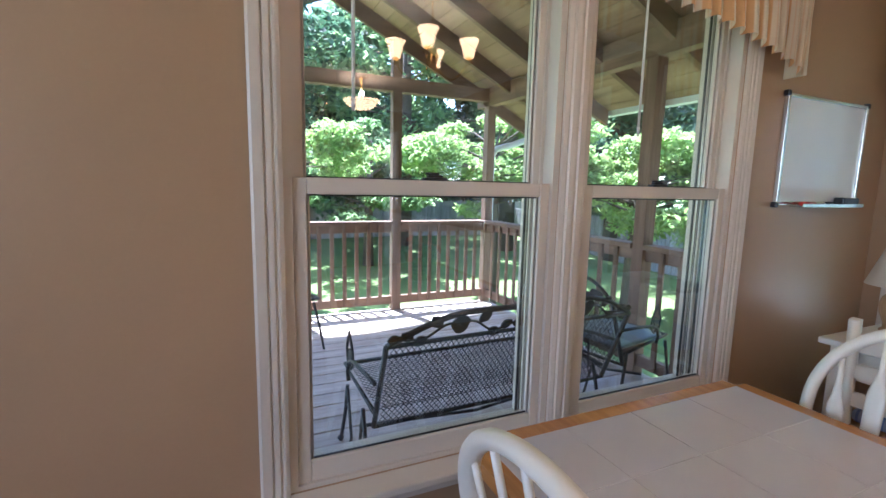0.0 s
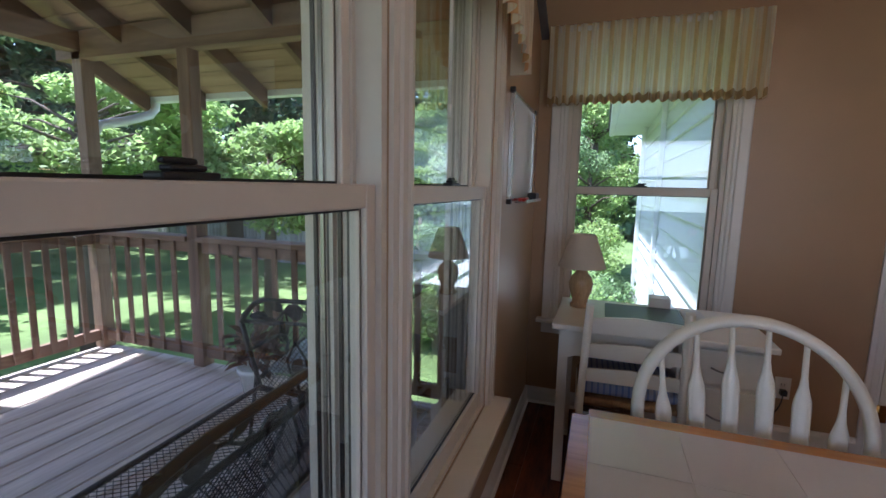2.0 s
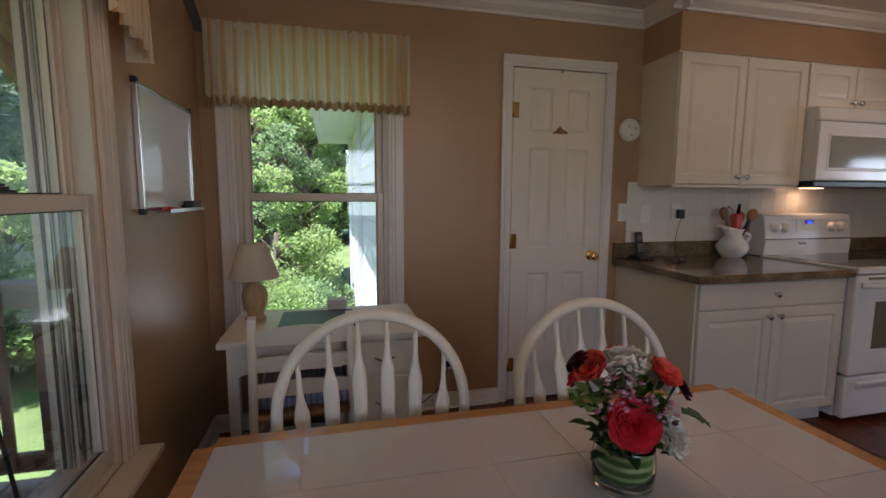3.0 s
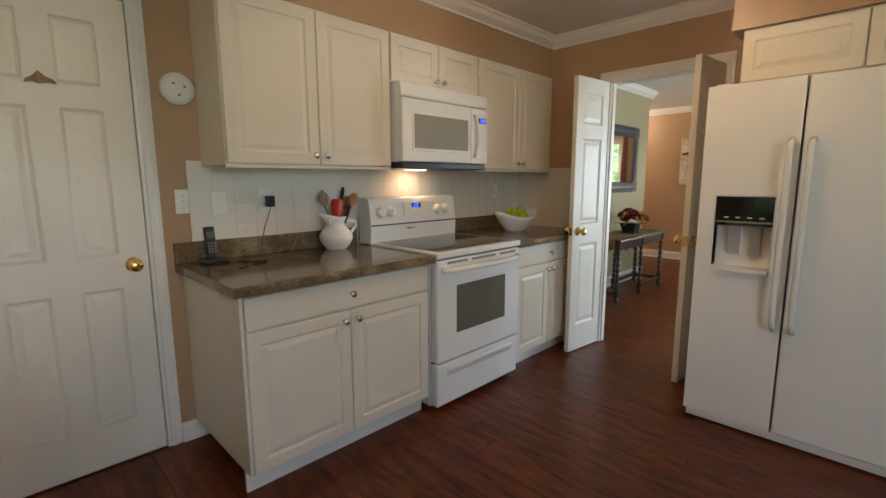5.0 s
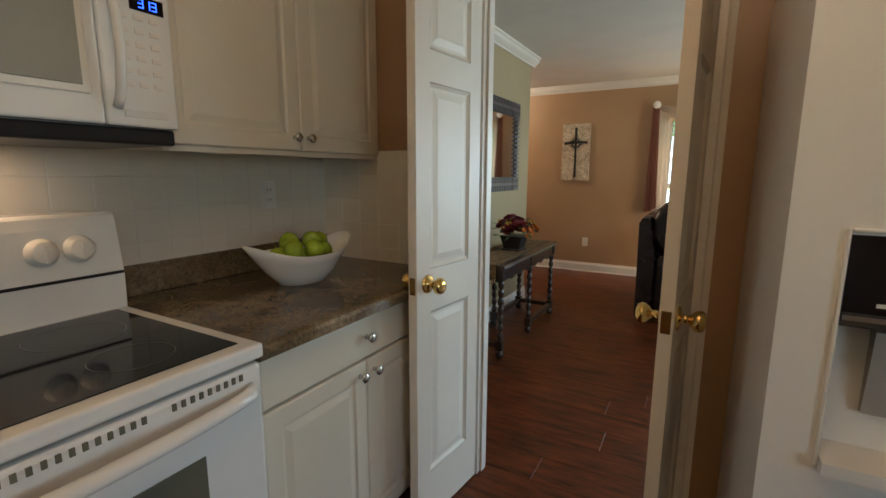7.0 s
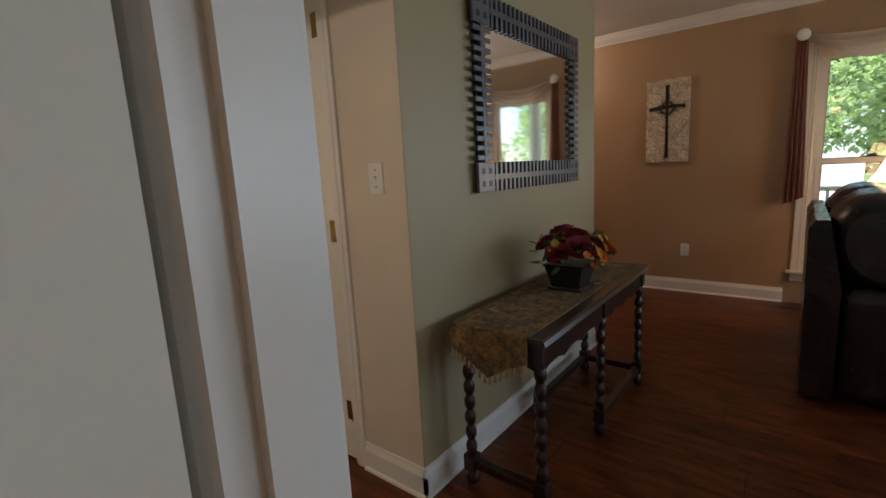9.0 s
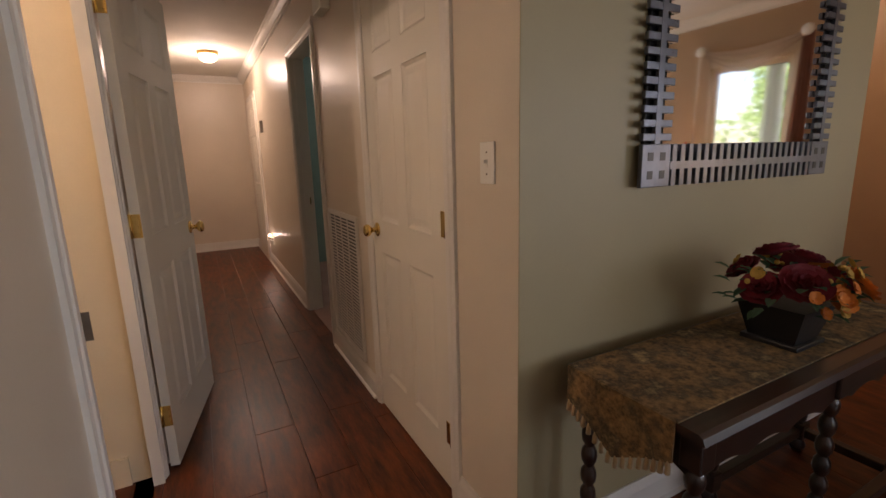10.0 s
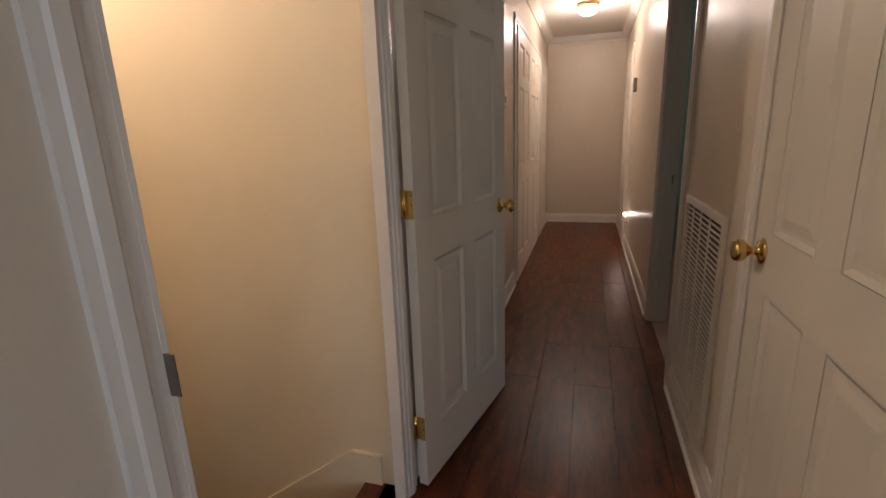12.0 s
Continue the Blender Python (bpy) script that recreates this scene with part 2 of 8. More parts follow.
M = {
    "wall": paint("tan_wall_paint", (0.42, 0.265, 0.145), 0.36, 0.05, 1.5, 140, 0.12),
    "wall_hall": paint("cream_wall_paint", (0.66, 0.57, 0.46), 0.35, 0.05, 1.5, 140, 0.12),
    "wall_living": paint("khaki_wall_paint", (0.36, 0.29, 0.165), 0.5, 0.05, 1.5, 140, 0.12),
    "wall_stair": paint("yellow_wall_paint", (0.68, 0.58, 0.42), 0.5, 0.05, 1.2, 120, 0.12),
    "wall_green": paint("green_wall_paint", (0.22, 0.32, 0.28), 0.6, 0.05),
    "ceiling": paint("ceiling_paint", (0.72, 0.68, 0.62), 0.8, 0.04, 3, 220, 0.5),
    "trim": paint("white_trim_paint", (0.76, 0.72, 0.66), 0.32, 0.03, 3, 90, 0.05),
    "vinyl": paint("almond_vinyl", (0.66, 0.58, 0.48), 0.35, 0.04, 3, 90, 0.04),
    "door": paint("white_door_paint", (0.76, 0.71, 0.62), 0.4, 0.03, 3, 120, 0.08),
    "cabinet": paint("cream_cabinet_paint", (0.72, 0.66, 0.54), 0.42, 0.03, 3, 160, 0.05),
    "enamel": paint("white_enamel", (0.80, 0.80, 0.77), 0.16, 0.02, 2, 200, 0.02),
    "plastic": paint("white_plastic", (0.78, 0.76, 0.70), 0.35, 0.02),
    "chairwhite": paint("white_chair_paint", (0.78, 0.73, 0.63), 0.3, 0.04, 6, 90, 0.06),
    "laminate": speckle("brown_laminate", [(0.085, 0.06, 0.032), (0.17, 0.125, 0.07), (0.29, 0.225, 0.14)], 95, 0.11, 0.02),
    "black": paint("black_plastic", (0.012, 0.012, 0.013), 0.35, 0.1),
    "blackglass": paint("black_glass", (0.006, 0.006, 0.008), 0.04, 0.05, relief=0),
    "ovenglass": paint("oven_window_glass", (0.15, 0.145, 0.11), 0.08, 0.1, relief=0),
    "greyglass": paint("microwave_window_glass", (0.31, 0.31, 0.27), 0.08, 0.05, relief=0),
    "steel": paint("brushed_steel", (0.62, 0.62, 0.6), 0.22, 0.05, metal=1),
    "brass": paint("polished_brass", (0.80, 0.56, 0.20), 0.18, 0.08, 20, 90, 0.03, metal=1),
    "pewter": paint("pewter", (0.30, 0.27, 0.24), 0.33, 0.15, 12, 60, 0.1, metal=1),
    "darkpewter": paint("dark_pewter", (0.15, 0.16, 0.19), 0.3, 0.15, 12, 60, 0.1, metal=0.8),
    "iron": paint("black_wrought_iron", (0.018, 0.02, 0.021), 0.42, 0.15, 12, 80, 0.2),
    "floor": timber("dark_wood_plank", (0.036, 0.009, 0.004), (0.22, 0.055, 0.015), "x", 0.35, 15.0, 0.05, 0.16, 0.0, 5, 0.3, 0.19),
    "deck": timber("weathered_deck", (0.50, 0.40, 0.33), (0.78, 0.66, 0.57), "x", 0.8, 8.0, 0.4, 0.25),
    "porchwood_z": timber("stained_post_wood", (0.15, 0.08, 0.05), (0.34, 0.21, 0.14), "z", 0.7, 9.0, 0.3, 0.25),
    "porchwood_x": timber("stained_rail_wood_x", (0.15, 0.08, 0.05), (0.34, 0.21, 0.14), "x", 0.7, 9.0, 0.3, 0.25),
    "porchwood_y": timber("stained_rail_wood_y", (0.15, 0.08, 0.05), (0.34, 0.21, 0.14), "y", 0.7, 9.0, 0.3, 0.25),
    "rafter": timber("rafter_wood", (0.14, 0.075, 0.042), (0.27, 0.155, 0.09), "x", 0.75, 7.0, 0.3, 0.3),
    "sheath": timber("roof_board_wood", (0.25, 0.145, 0.085), (0.42, 0.27, 0.17), "y", 0.75, 6.0, 0.3, 0.4),
    "oak": timber("oak_edge", (0.46, 0.20, 0.05), (0.66, 0.31, 0.09), "y", 0.25, 9.0, 0.08, 0.1, 0.3),
    "tabletile": paint("glazed_white_tile", (0.56, 0.54, 0.55), 0.05, 0.03, 2, 120, 0.01),
    "pale_grout": paint("pale_grout", (0.70, 0.67, 0.63), 0.8, 0.04, 8, 200, 0.2),
    "walltile": paint("cream_wall_tile", (0.74, 0.69, 0.60), 0.14, 0.03, 2, 120, 0.01),
    "darkwood": timber("dark_turned_wood", (0.012, 0.006, 0.004), (0.05, 0.022, 0.012), "y", 0.3, 9.0, 0.1, 0.2, 0.3),
    "runner": speckle("tapestry_runner", [(0.05, 0.038, 0.022), (0.27, 0.155, 0.06), (0.09, 0.065, 0.035), (0.44, 0.30, 0.13)], 60, 0.95, 0.5, 9),
    "tassel": cloth("tassel_cotton", (0.42, 0.28, 0.14)),
    "leather": paint("dark_leather", (0.014, 0.007, 0.006), 0.27, 0.2, 6, 120, 0.5),
    "valance": cloth("striped_valance_cotton", (0.80, 0.68, 0.50), (0.92, 0.62, 0.38), 0, 0.028, 0.32),
    "valance_e": cloth("striped_valance_cotton_east", (0.90, 0.83, 0.68), (0.92, 0.76, 0.52), 1, 0.028, 0.6),
    "sheer": cloth("rust_sheer", (0.33, 0.15, 0.11), None, 0, 0.05, 0.5),
    "sheer_pale": cloth("cream_sheer", (0.62, 0.50, 0.40), None, 0, 0.05, 0.5),
    "siding": paint("white_siding", (0.74, 0.76, 0.78), 0.5, 0.04, 3, 60, 0.1),
    "pane": pane_glass("window_pane"),
    "clearglass": glass("clear_glass", (0.92, 0.98, 0.92)),
    "mirror": paint("mirror_silver", (0.9, 0.9, 0.9), 0.0, 0.0, relief=0, metal=1),
    "whiteboard": paint("whiteboard_face", (0.74, 0.76, 0.78), 0.1, 0.02, 2, 90, 0.0),
    "lamp_glass": glow("lit_frosted_glass", (1.0, 0.58, 0.28), 1.9),
    "shade_lit": glow("lit_lamp_shade", (1.0, 0.66, 0.32), 2.2, (0.8, 0.66, 0.45)),
    "shade": cloth("cream_lamp_shade", (0.74, 0.66, 0.54), None, 0, 0.05, 0.3),
    "blue_led": glow("blue_display", (0.03, 0.10, 1.0), 0.9, (0.02, 0.02, 0.1)),
    "grass": paint("lawn_grass", (0.13, 0.20, 0.06), 0.9, 0.35, 0.6, 40, 1.0),
    "leaf_bright": leaf_mat("bright_leaves", (0.24, 0.38, 0.10), (0.46, 0.62, 0.24), 0.62),
    "leaf_mid": leaf_mat("green_leaves", (0.16, 0.28, 0.11), (0.38, 0.54, 0.26), 0.62),
    "leaf_dark": leaf_mat("dark_leaves", (0.05, 0.11, 0.06), (0.16, 0.27, 0.15), 0.55),
    "bark": paint("bark", (0.10, 0.075, 0.055), 0.9, 0.3, 4, 40, 1.0),
    "fence": timber("grey_fence_wood", (0.26, 0.25, 0.25), (0.48, 0.47, 0.47), "z", 0.85, 7.0, 0.3, 0.25),
    "shingle": paint("grey_shingle", (0.13, 0.12, 0.12), 0.9, 0.2, 3, 50, 0.6),
    "red": paint("red_glaze", (0.33, 0.018, 0.015), 0.12, 0.1),
    "redplastic": paint("red_plastic", (0.55, 0.03, 0.02), 0.3, 0.05),
    "porcelain": paint("white_porcelain", (0.80, 0.79, 0.76), 0.08, 0.02, relief=0),
    "apple": paint("green_apple_skin", (0.34, 0.46, 0.03), 0.22, 0.22, 18, 90, 0.03),
    "spoonwood": timber("spoon_wood", (0.30, 0.14, 0.05), (0.52, 0.30, 0.13), "z", 0.5, 20, 0.1, 0.3),
    "cane": timber("lamp_base_wood", (0.48, 0.30, 0.14), (0.66, 0.47, 0.27), "z", 0.35, 18, 0.05, 0.1),
    "blue_cloth": cloth("blue_white_cloth", (0.42, 0.47, 0.62), (0.5, 0.6, 0.85), 0, 0.012),
    "canvas": speckle("aged_canvas", [(0.40, 0.30, 0.19), (0.58, 0.47, 0.33), (0.66, 0.56, 0.42)], 60, 0.85, 0.3, 9),
    "carpet": paint("pink_carpet", (0.42, 0.27, 0.22), 1.0, 0.1, 4, 300, 1.0, spec=0.1),
    "step": timber("stair_tread_wood", (0.10, 0.04, 0.015), (0.20, 0.09, 0.04), "x", 0.4, 8),
    "paper": paint("paper", (0.7, 0.69, 0.66), 0.8, 0.03),
}

# ---- mesh helpers ----


def box(bm, x0, y0, z0, x1, y1, z1, bev=0.0, seg=2):
    """A box between two corners, with rounded edges on request."""
    tmp = bm if not bev else bmesh.new()
    xs, ys, zs = sorted((x0, x1)), sorted((y0, y1)), sorted((z0, z1))
    v = [tmp.verts.new((x, y, z)) for z in zs for y in ys for x in xs]
    for f in ((0, 2, 3, 1), (4, 5, 7, 6), (0, 1, 5, 4), (1, 3, 7, 5), (3, 2, 6, 7), (2, 0, 4, 6)):
        tmp.faces.new([v[i] for i in f])
    if bev:
        bmesh.ops.bevel(tmp, geom=tmp.edges[:], offset=bev, segments=seg, affect="EDGES", profile=0.5)
        merge(bm, tmp)
    return bm


def merge(bm, other, m=None):
    """Adds another bmesh (freed here) to bm."""
    if m is not None:
        other.transform(m)
    t = bpy.data.meshes.new("tmp")
    other.to_mesh(t)
    other.free()
    bm.from_mesh(t)
    bpy.data.meshes.remove(t)
    return bm


def boxes(*specs, bev=0.0):
    bm = bmesh.new()
    for s in specs:
        box(bm, *s, bev=bev)
    return bm


def one(x0, y0, z0, x1, y1, z1, bev=0.0, seg=2):
    return box(bmesh.new(), x0, y0, z0, x1, y1, z1, bev, seg)


def lathe(bm, profile, at=(0, 0, 0), seg=24, m=None):
    """Turns a profile of (radius, height) round the z axis."""
    rings = []
    for r, h in profile:
        if r < 1e-5:
            rings.append([bm.verts.new((0, 0, h))])
        else:
            rings.append([bm.verts.new((r * math.cos(2 * math.pi * i / seg), r * math.sin(2 * math.pi * i / seg), h)) for i in range(seg)])
    for a, b in zip(rings, rings[1:]):
        for i in range(seg):
            j = (i + 1) % seg
            q = [a[i % len(a)], a[j % len(a)], b[j % len(b)], b[i % len(b)]]
            q = [p for k, p in enumerate(q) if p not in q[:k]]
            if len(q) > 2:
                bm.faces.new(q)
    for ring, flip in ((rings[0], True), (rings[-1], False)):
        if len(ring) > 2:
            bm.faces.new(ring[::-1] if flip else ring)
    verts = [p for ring in rings for p in ring]
    mm = Matrix.Translation(at) @ (m or Matrix())
    for p in verts:
        p.co = mm @ p.co
        for f in p.link_faces:
            f.smooth = True
    return bm


def tube(bm, pts, r, seg=8, flat=1.0):
    """A round bar along points; r may be one radius or one a point."""
    pts = [Vector(p) for p in pts]
    rs = [r] * len(pts) if isinstance(r, (int, float)) else r
    rings = []
    side = None
    for i, p in enumerate(pts):
        d = (pts[min(i + 1, len(pts) - 1)] - pts[max(i - 1, 0)]).normalized()
        if side is None:
            side = d.orthogonal().normalized()
        side = (side - d * side.dot(d)).normalized()
        up = d.cross(side)
        rings.append([bm.verts.new(p + rs[i] * (math.cos(2 * math.pi * k / seg) * side + flat * math.sin(2 * math.pi * k / seg) * up)) for k in range(seg)])
    for a, b in zip(rings, rings[1:]):
        for k in range(seg):
            f = bm.faces.new((a[k], a[(k + 1) % seg], b[(k + 1) % seg], b[k]))
            f.smooth = True
    bm.faces.new(rings[0][::-1]), bm.faces.new(rings[-1])
    return bm


def prism(bm, poly, a, b, axis="y"):
    """Pushes a 2D outline through along an axis: x takes (y, z), y takes (x, z), z takes (x, y)."""
    def at(p, q, t):
        return {"x": (t, p, q), "y": (p, t, q), "z": (p, q, t)}[axis]
    lo = [bm.verts.new(at(p, q, a)) for p, q in poly]
    hi = [bm.verts.new(at(p, q, b)) for p, q in poly]
    n = len(poly)
    for i in range(n):
        j = (i + 1) % n
        bm.faces.new((lo[i], lo[j], hi[j], hi[i]))
    bm.faces.new(lo[::-1]), bm.faces.new(hi)
    bmesh.ops.recalc_face_normals(bm, faces=bm.faces[:])
    return bm


def ball(bm, at, r, squash=(1, 1, 1), seg=12):
    prof = [(r * math.sin(math.pi * i / 8), -r * math.cos(math.pi * i / 8)) for i in range(9)]
    return lathe(bm, prof, at, seg, Matrix.Diagonal((*squash, 1)))


def curve_pts(f, n):
    return [f(i / n) for i in range(n + 1)]


def mesh_ob(name, bm, material):
    me = bpy.data.meshes.new(name)
    bm.normal_update()
    bm.to_mesh(me)
    bm.free()
    me.materials.append(material)
    return new(name, me)


def structure(name, bm, material, label, category):
    return tagged(mesh_ob(name, bm, material), label, category, kind="structure")


def thing(name, label, category, at=(0, 0, 0), group=""):
    ob = new(name)
    ob.location = at
    ob.empty_display_size = 0.1
    return tagged(ob, label, category, group)


def part(name, bm, material, parent, label=""):
    """One mesh under a thing or under a part. Its points are in the world's metres."""
    ob = mesh_ob(name, bm, material)
    hold(ob, parent)
    return tagged(ob, label) if label else ob


def hold(ob, parent):
    ob.parent = parent
    m = Matrix()
    chain = []
    p = parent
    while p:
        chain.append(p)
        p = p.parent
    for q in reversed(chain):
        m = m @ q.matrix_parent_inverse @ q.matrix_basis
    ob.matrix_parent_inverse = m.inverted()
    return ob

# ---- structure: floor, walls, ceilings ----
N_IN, E_IN, S_IN = 1.04, 2.785, -4.20      # kitchen faces
HALL_N, HALL_S, HALL_END = -4.28, -5.265, 9.21
MIRROR_X, LIV_S, W_IN = 2.762, -8.78, -2.4
CEIL = 2.44


def wall(name, along, a0, a1, t0, t1, z0, z1, holes, material, label):
    """A straight wall along x or y from a0 to a1, between t0 and t1, with holes (from, to, bottom, top)."""
    bm = bmesh.new()
    cuts = sorted({a0, a1, *[h for o in holes for h in o[:2]]})
    for p, q in zip(cuts, cuts[1:]):
        spans = [(z0, z1)]
        for h0, h1, hz0, hz1 in holes:
            if h0 < q and h1 > p:
                spans = [s for lo, hi in spans for s in ((lo, min(hi, hz0)), (max(lo, hz1), hi)) if s[1] - s[0] > 1e-4]
        for lo, hi in spans:
            if along == "x":
                box(bm, p, t0, lo, q, t1, hi)
            else:
                box(bm, t0, p, lo, t1, q, hi)
    bmesh.ops.remove_doubles(bm, verts=bm.verts[:], dist=1e-5)
    return structure(name, bm, material, label, "wall")


WIN_N1, WIN_N2 = (0.03, 0.855, 0.47, 2.09), (0.95, 1.70, 0.47, 2.09)
WIN_E = (0.075, 0.872, 0.54, 2.06)
WIN_S = (0.925, 1.625, 0.28, 2.0)
# unseen openings, added only to bring fill light into the rooms
WIN_W1, WIN_W2, WIN_S2 = (-1.6, 0.2, 0.9, 2.1), (-7.6, -5.6, 0.6, 2.1), (-1.9, -0.2, 0.5, 2.0)
DOOR_E = (-1.297, -0.678, 0.0, 2.072)
DOOR_K = (1.20, 1.957, 0.0, 2.035)
STAIR = (2.99, 3.81, -0.01, 2.045)

wall("wall_north", "x", W_IN - 0.12, E_IN + 0.15, N_IN, N_IN + 0.17, -0.3, CEIL + 0.3, [WIN_N1, WIN_N2], M["wall"], "tan painted wall with a pair of porch windows")
wall("wall_east", "y", S_IN, N_IN, E_IN, E_IN + 0.15, -0.3, CEIL + 0.3, [WIN_E, DOOR_E], M["wall"], "tan painted wall with a window and a white door")
wall("wall_south", "x", W_IN, E_IN, S_IN - 0.05, S_IN, -0.1, CEIL + 0.1, [(*DOOR_K[:2], -0.1, DOOR_K[3])], M["wall"], "tan painted kitchen wall round the double doorway")
wall("wall_hall_north", "x", W_IN, HALL_END, HALL_N, S_IN - 0.05, -0.1, CEIL + 0.1, [(*DOOR_K[:2], -0.1, DOOR_K[3]), STAIR], M["wall_hall"], "cream painted hallway wall with a stair doorway")
wall("wall_west", "y", LIV_S - 0.15, N_IN, W_IN - 0.12, W_IN, -0.3, CEIL + 0.3, [WIN_W1, WIN_W2], M["wall"], "plain tan painted wall")
wall("wall_hall_south", "x", MIRROR_X + 0.003, HALL_END, HALL_S - 0.1, HALL_S, -0.1, CEIL + 0.1, [(3.155, 3.905, -0.1, 2.045), (4.865, 5.665, -0.1, 2.045)], M["wall_hall"], "cream painted hallway wall with a closet door and a bedroom doorway")
wall("wall_mirror", "y", -7.10, HALL_S - 0.1, MIRROR_X, MIRROR_X + 0.1, -0.1, CEIL + 0.1, [], M["wall_living"], "khaki painted wall behind the mirror and console table")
structure("wall_corner", one(MIRROR_X, HALL_S - 0.1, -0.1, MIRROR_X + 0.0025, HALL_S - 0.0005, CEIL + 0.1), M["wall_living"], "khaki painted wall end", "wall")
wall("wall_alcove", "x", MIRROR_X + 0.1, 4.6, -7.10, -7.0, -0.1, CEIL + 0.1, [], M["wall"], "tan painted return wall of the living room")
wall("wall_living_east", "y", LIV_S, -7.10, 4.6, 4.7, -0.1, CEIL + 0.1, [], M["wall"], "tan painted far wall of the living room")
wall("wall_living_south", "x", W_IN, 4.7, LIV_S - 0.16, LIV_S, -0.3, CEIL + 0.3, [WIN_S, WIN_S2], M["wall"], "tan painted living room wall with a tall window")
wall("wall_hall_end", "y", HALL_S - 0.1, HALL_N + 0.05, HALL_END, HALL_END + 0.1, -0.1, CEIL + 0.1, [], M["wall_hall"], "pale painted wall that ends the hallway")
# stairwell behind the hallway
wall("wall_stair_east", "y", -4.25, -0.6, 3.852, 3.95, -2.6, CEIL + 0.1, [], M["wall_stair"], "yellow painted stairwell wall")
wall("wall_stair_west", "y", -4.25, -0.6, 2.86, 2.955, -2.6, CEIL + 0.1, [], M["wall_stair"], "yellow painted stairwell wall")
wall("wall_stair_north", "x", 2.955, 3.852, -0.7, -0.6, -2.6, CEIL + 0.1, [], M["wall_stair"], "yellow painted stairwell end wall")
# bedroom seen through the hallway opening
wall("wall_bedroom_south", "x", 4.6, 7.6, -8.3, -8.2, -0.1, CEIL + 0.1, [], M["wall_green"], "green painted bedroom wall")
wall("wall_bedroom_west", "y", -8.2, HALL_S - 0.1, 4.71, 4.8, -0.1, CEIL + 0.1, [], M["wall_green"], "green painted bedroom wall")
wall("wall_bedroom_east", "y", -8.2, HALL_S - 0.1, 7.5, 7.6, -0.1, CEIL + 0.1, [], M["wall_green"], "green painted bedroom wall")
structure("floor_bedroom", one(4.8, -8.2, -0.05, 7.5, HALL_S - 0.02, 0.004), M["carpet"], "pinkish beige bedroom carpet", "floor")

structure("ceiling_kitchen", one(W_IN, S_IN - 0.05, CEIL, E_IN, N_IN, CEIL + 0.08), M["ceiling"], "off-white painted kitchen ceiling", "ceiling")
structure("ceiling_living", one(W_IN, LIV_S, CEIL, 4.7, S_IN - 0.05, CEIL + 0.08), M["ceiling"], "off-white painted living room ceiling", "ceiling")
structure("ceiling_hall", one(4.7, -8.3, CEIL, HALL_END + 0.1, S_IN - 0.05, CEIL + 0.08), M["ceiling"], "off-white painted hallway ceiling", "ceiling")
structure("ceiling_stair", one(2.9, S_IN - 0.05, CEIL, 3.95, -0.6, CEIL + 0.08), M["ceiling"], "off-white painted stairwell ceiling", "ceiling")

soffit = structure("soffit", one(2.462, S_IN, 2.14, E_IN, -1.555, CEIL), M["wall"], "tan boxed soffit over the wall cabinets", "soffit")
structure("soffit_fridge", one(0.0, S_IN, 2.045, 1.012, -3.54, CEIL), M["wall"], "tan boxed soffit over the fridge cabinet", "soffit")

# crown moulding: a stepped profile (out from the wall, down from the ceiling)
CROWN = [(0, 0), (0.075, 0), (0.075, -0.012), (0.062, -0.02), (0.052, -0.045), (0.025, -0.068), (0.016, -0.072), (0.016, -0.088), (0, -0.088)]


def crown(name, along, a0, a1, face, side):
    bm = bmesh.new()
    prism(bm, [(face + side * o, CEIL + d) for o, d in CROWN], a0, a1, along)
    return structure(name, bm, M["trim"], "white crown moulding", "trim")


crown("trim_crown_1", "x", W_IN, E_IN, N_IN, -1)
crown("trim_crown_2", "y", -1.555, N_IN, E_IN, -1)
crown("trim_crown_3", "y", S_IN, -1.48, 2.462, -1)
crown("trim_crown_4", "x", 2.387, E_IN, -1.555, 1)
crown("trim_crown_5", "x", 1.012, 2.462, S_IN, 1)
crown("trim_crown_6", "x", MIRROR_X, HALL_END, HALL_S, 1)
crown("trim_crown_7", "x", W_IN, HALL_END, HALL_N, -1)
crown("trim_crown_8", "y", -7.175, HALL_S + 0.075, MIRROR_X, -1)
crown("trim_crown_9", "x", W_IN, 4.6, LIV_S, 1)
crown("trim_crown_10", "x", MIRROR_X, 4.6, -7.10, -1)
crown("trim_crown_11", "y", HALL_S, HALL_N, HALL_END, -1)
crown("trim_crown_12", "y", S_IN, N_IN, W_IN, 1)


def baseboard(name, along, a0, a1, face, side, h=0.095, t=0.014):
    bm = bmesh.new()
    prism(bm, [(face, 0), (face + side * t, 0), (face + side * t, h * 0.72), (face + side * t * 0.75, h * 0.82), (face + side * t * 0.5, h * 0.9), (face + side * t * 0.4, h), (face, h)], a0, a1, along)
    box_quarter = [(face + side * t, 0), (face + side * (t + 0.012), 0), (face + side * (t + 0.009), 0.009), (face + side * t, 0.013)]
    prism(bm, box_quarter, a0, a1, along)
    return structure(name, bm, M["trim"], "white painted baseboard", "baseboard")


baseboard("baseboard_1", "x", W_IN, E_IN, N_IN, -1)
baseboard("baseboard_2", "y", -0.612, N_IN, E_IN, -1)
baseboard("baseboard_3", "x", MIRROR_X - 0.014, 3.09, HALL_S, 1, 0.12)
baseboard("baseboard_4", "x", 3.97, 4.80, HALL_S, 1, 0.12)
baseboard("baseboard_5", "x", 5.73, HALL_END, HALL_S, 1, 0.12)
baseboard("baseboard_6", "x", 3.92, 6.23, HALL_N, -1, 0.12)
baseboard("baseboard_7", "x", 2.03, 2.92, HALL_N, -1, 0.12)
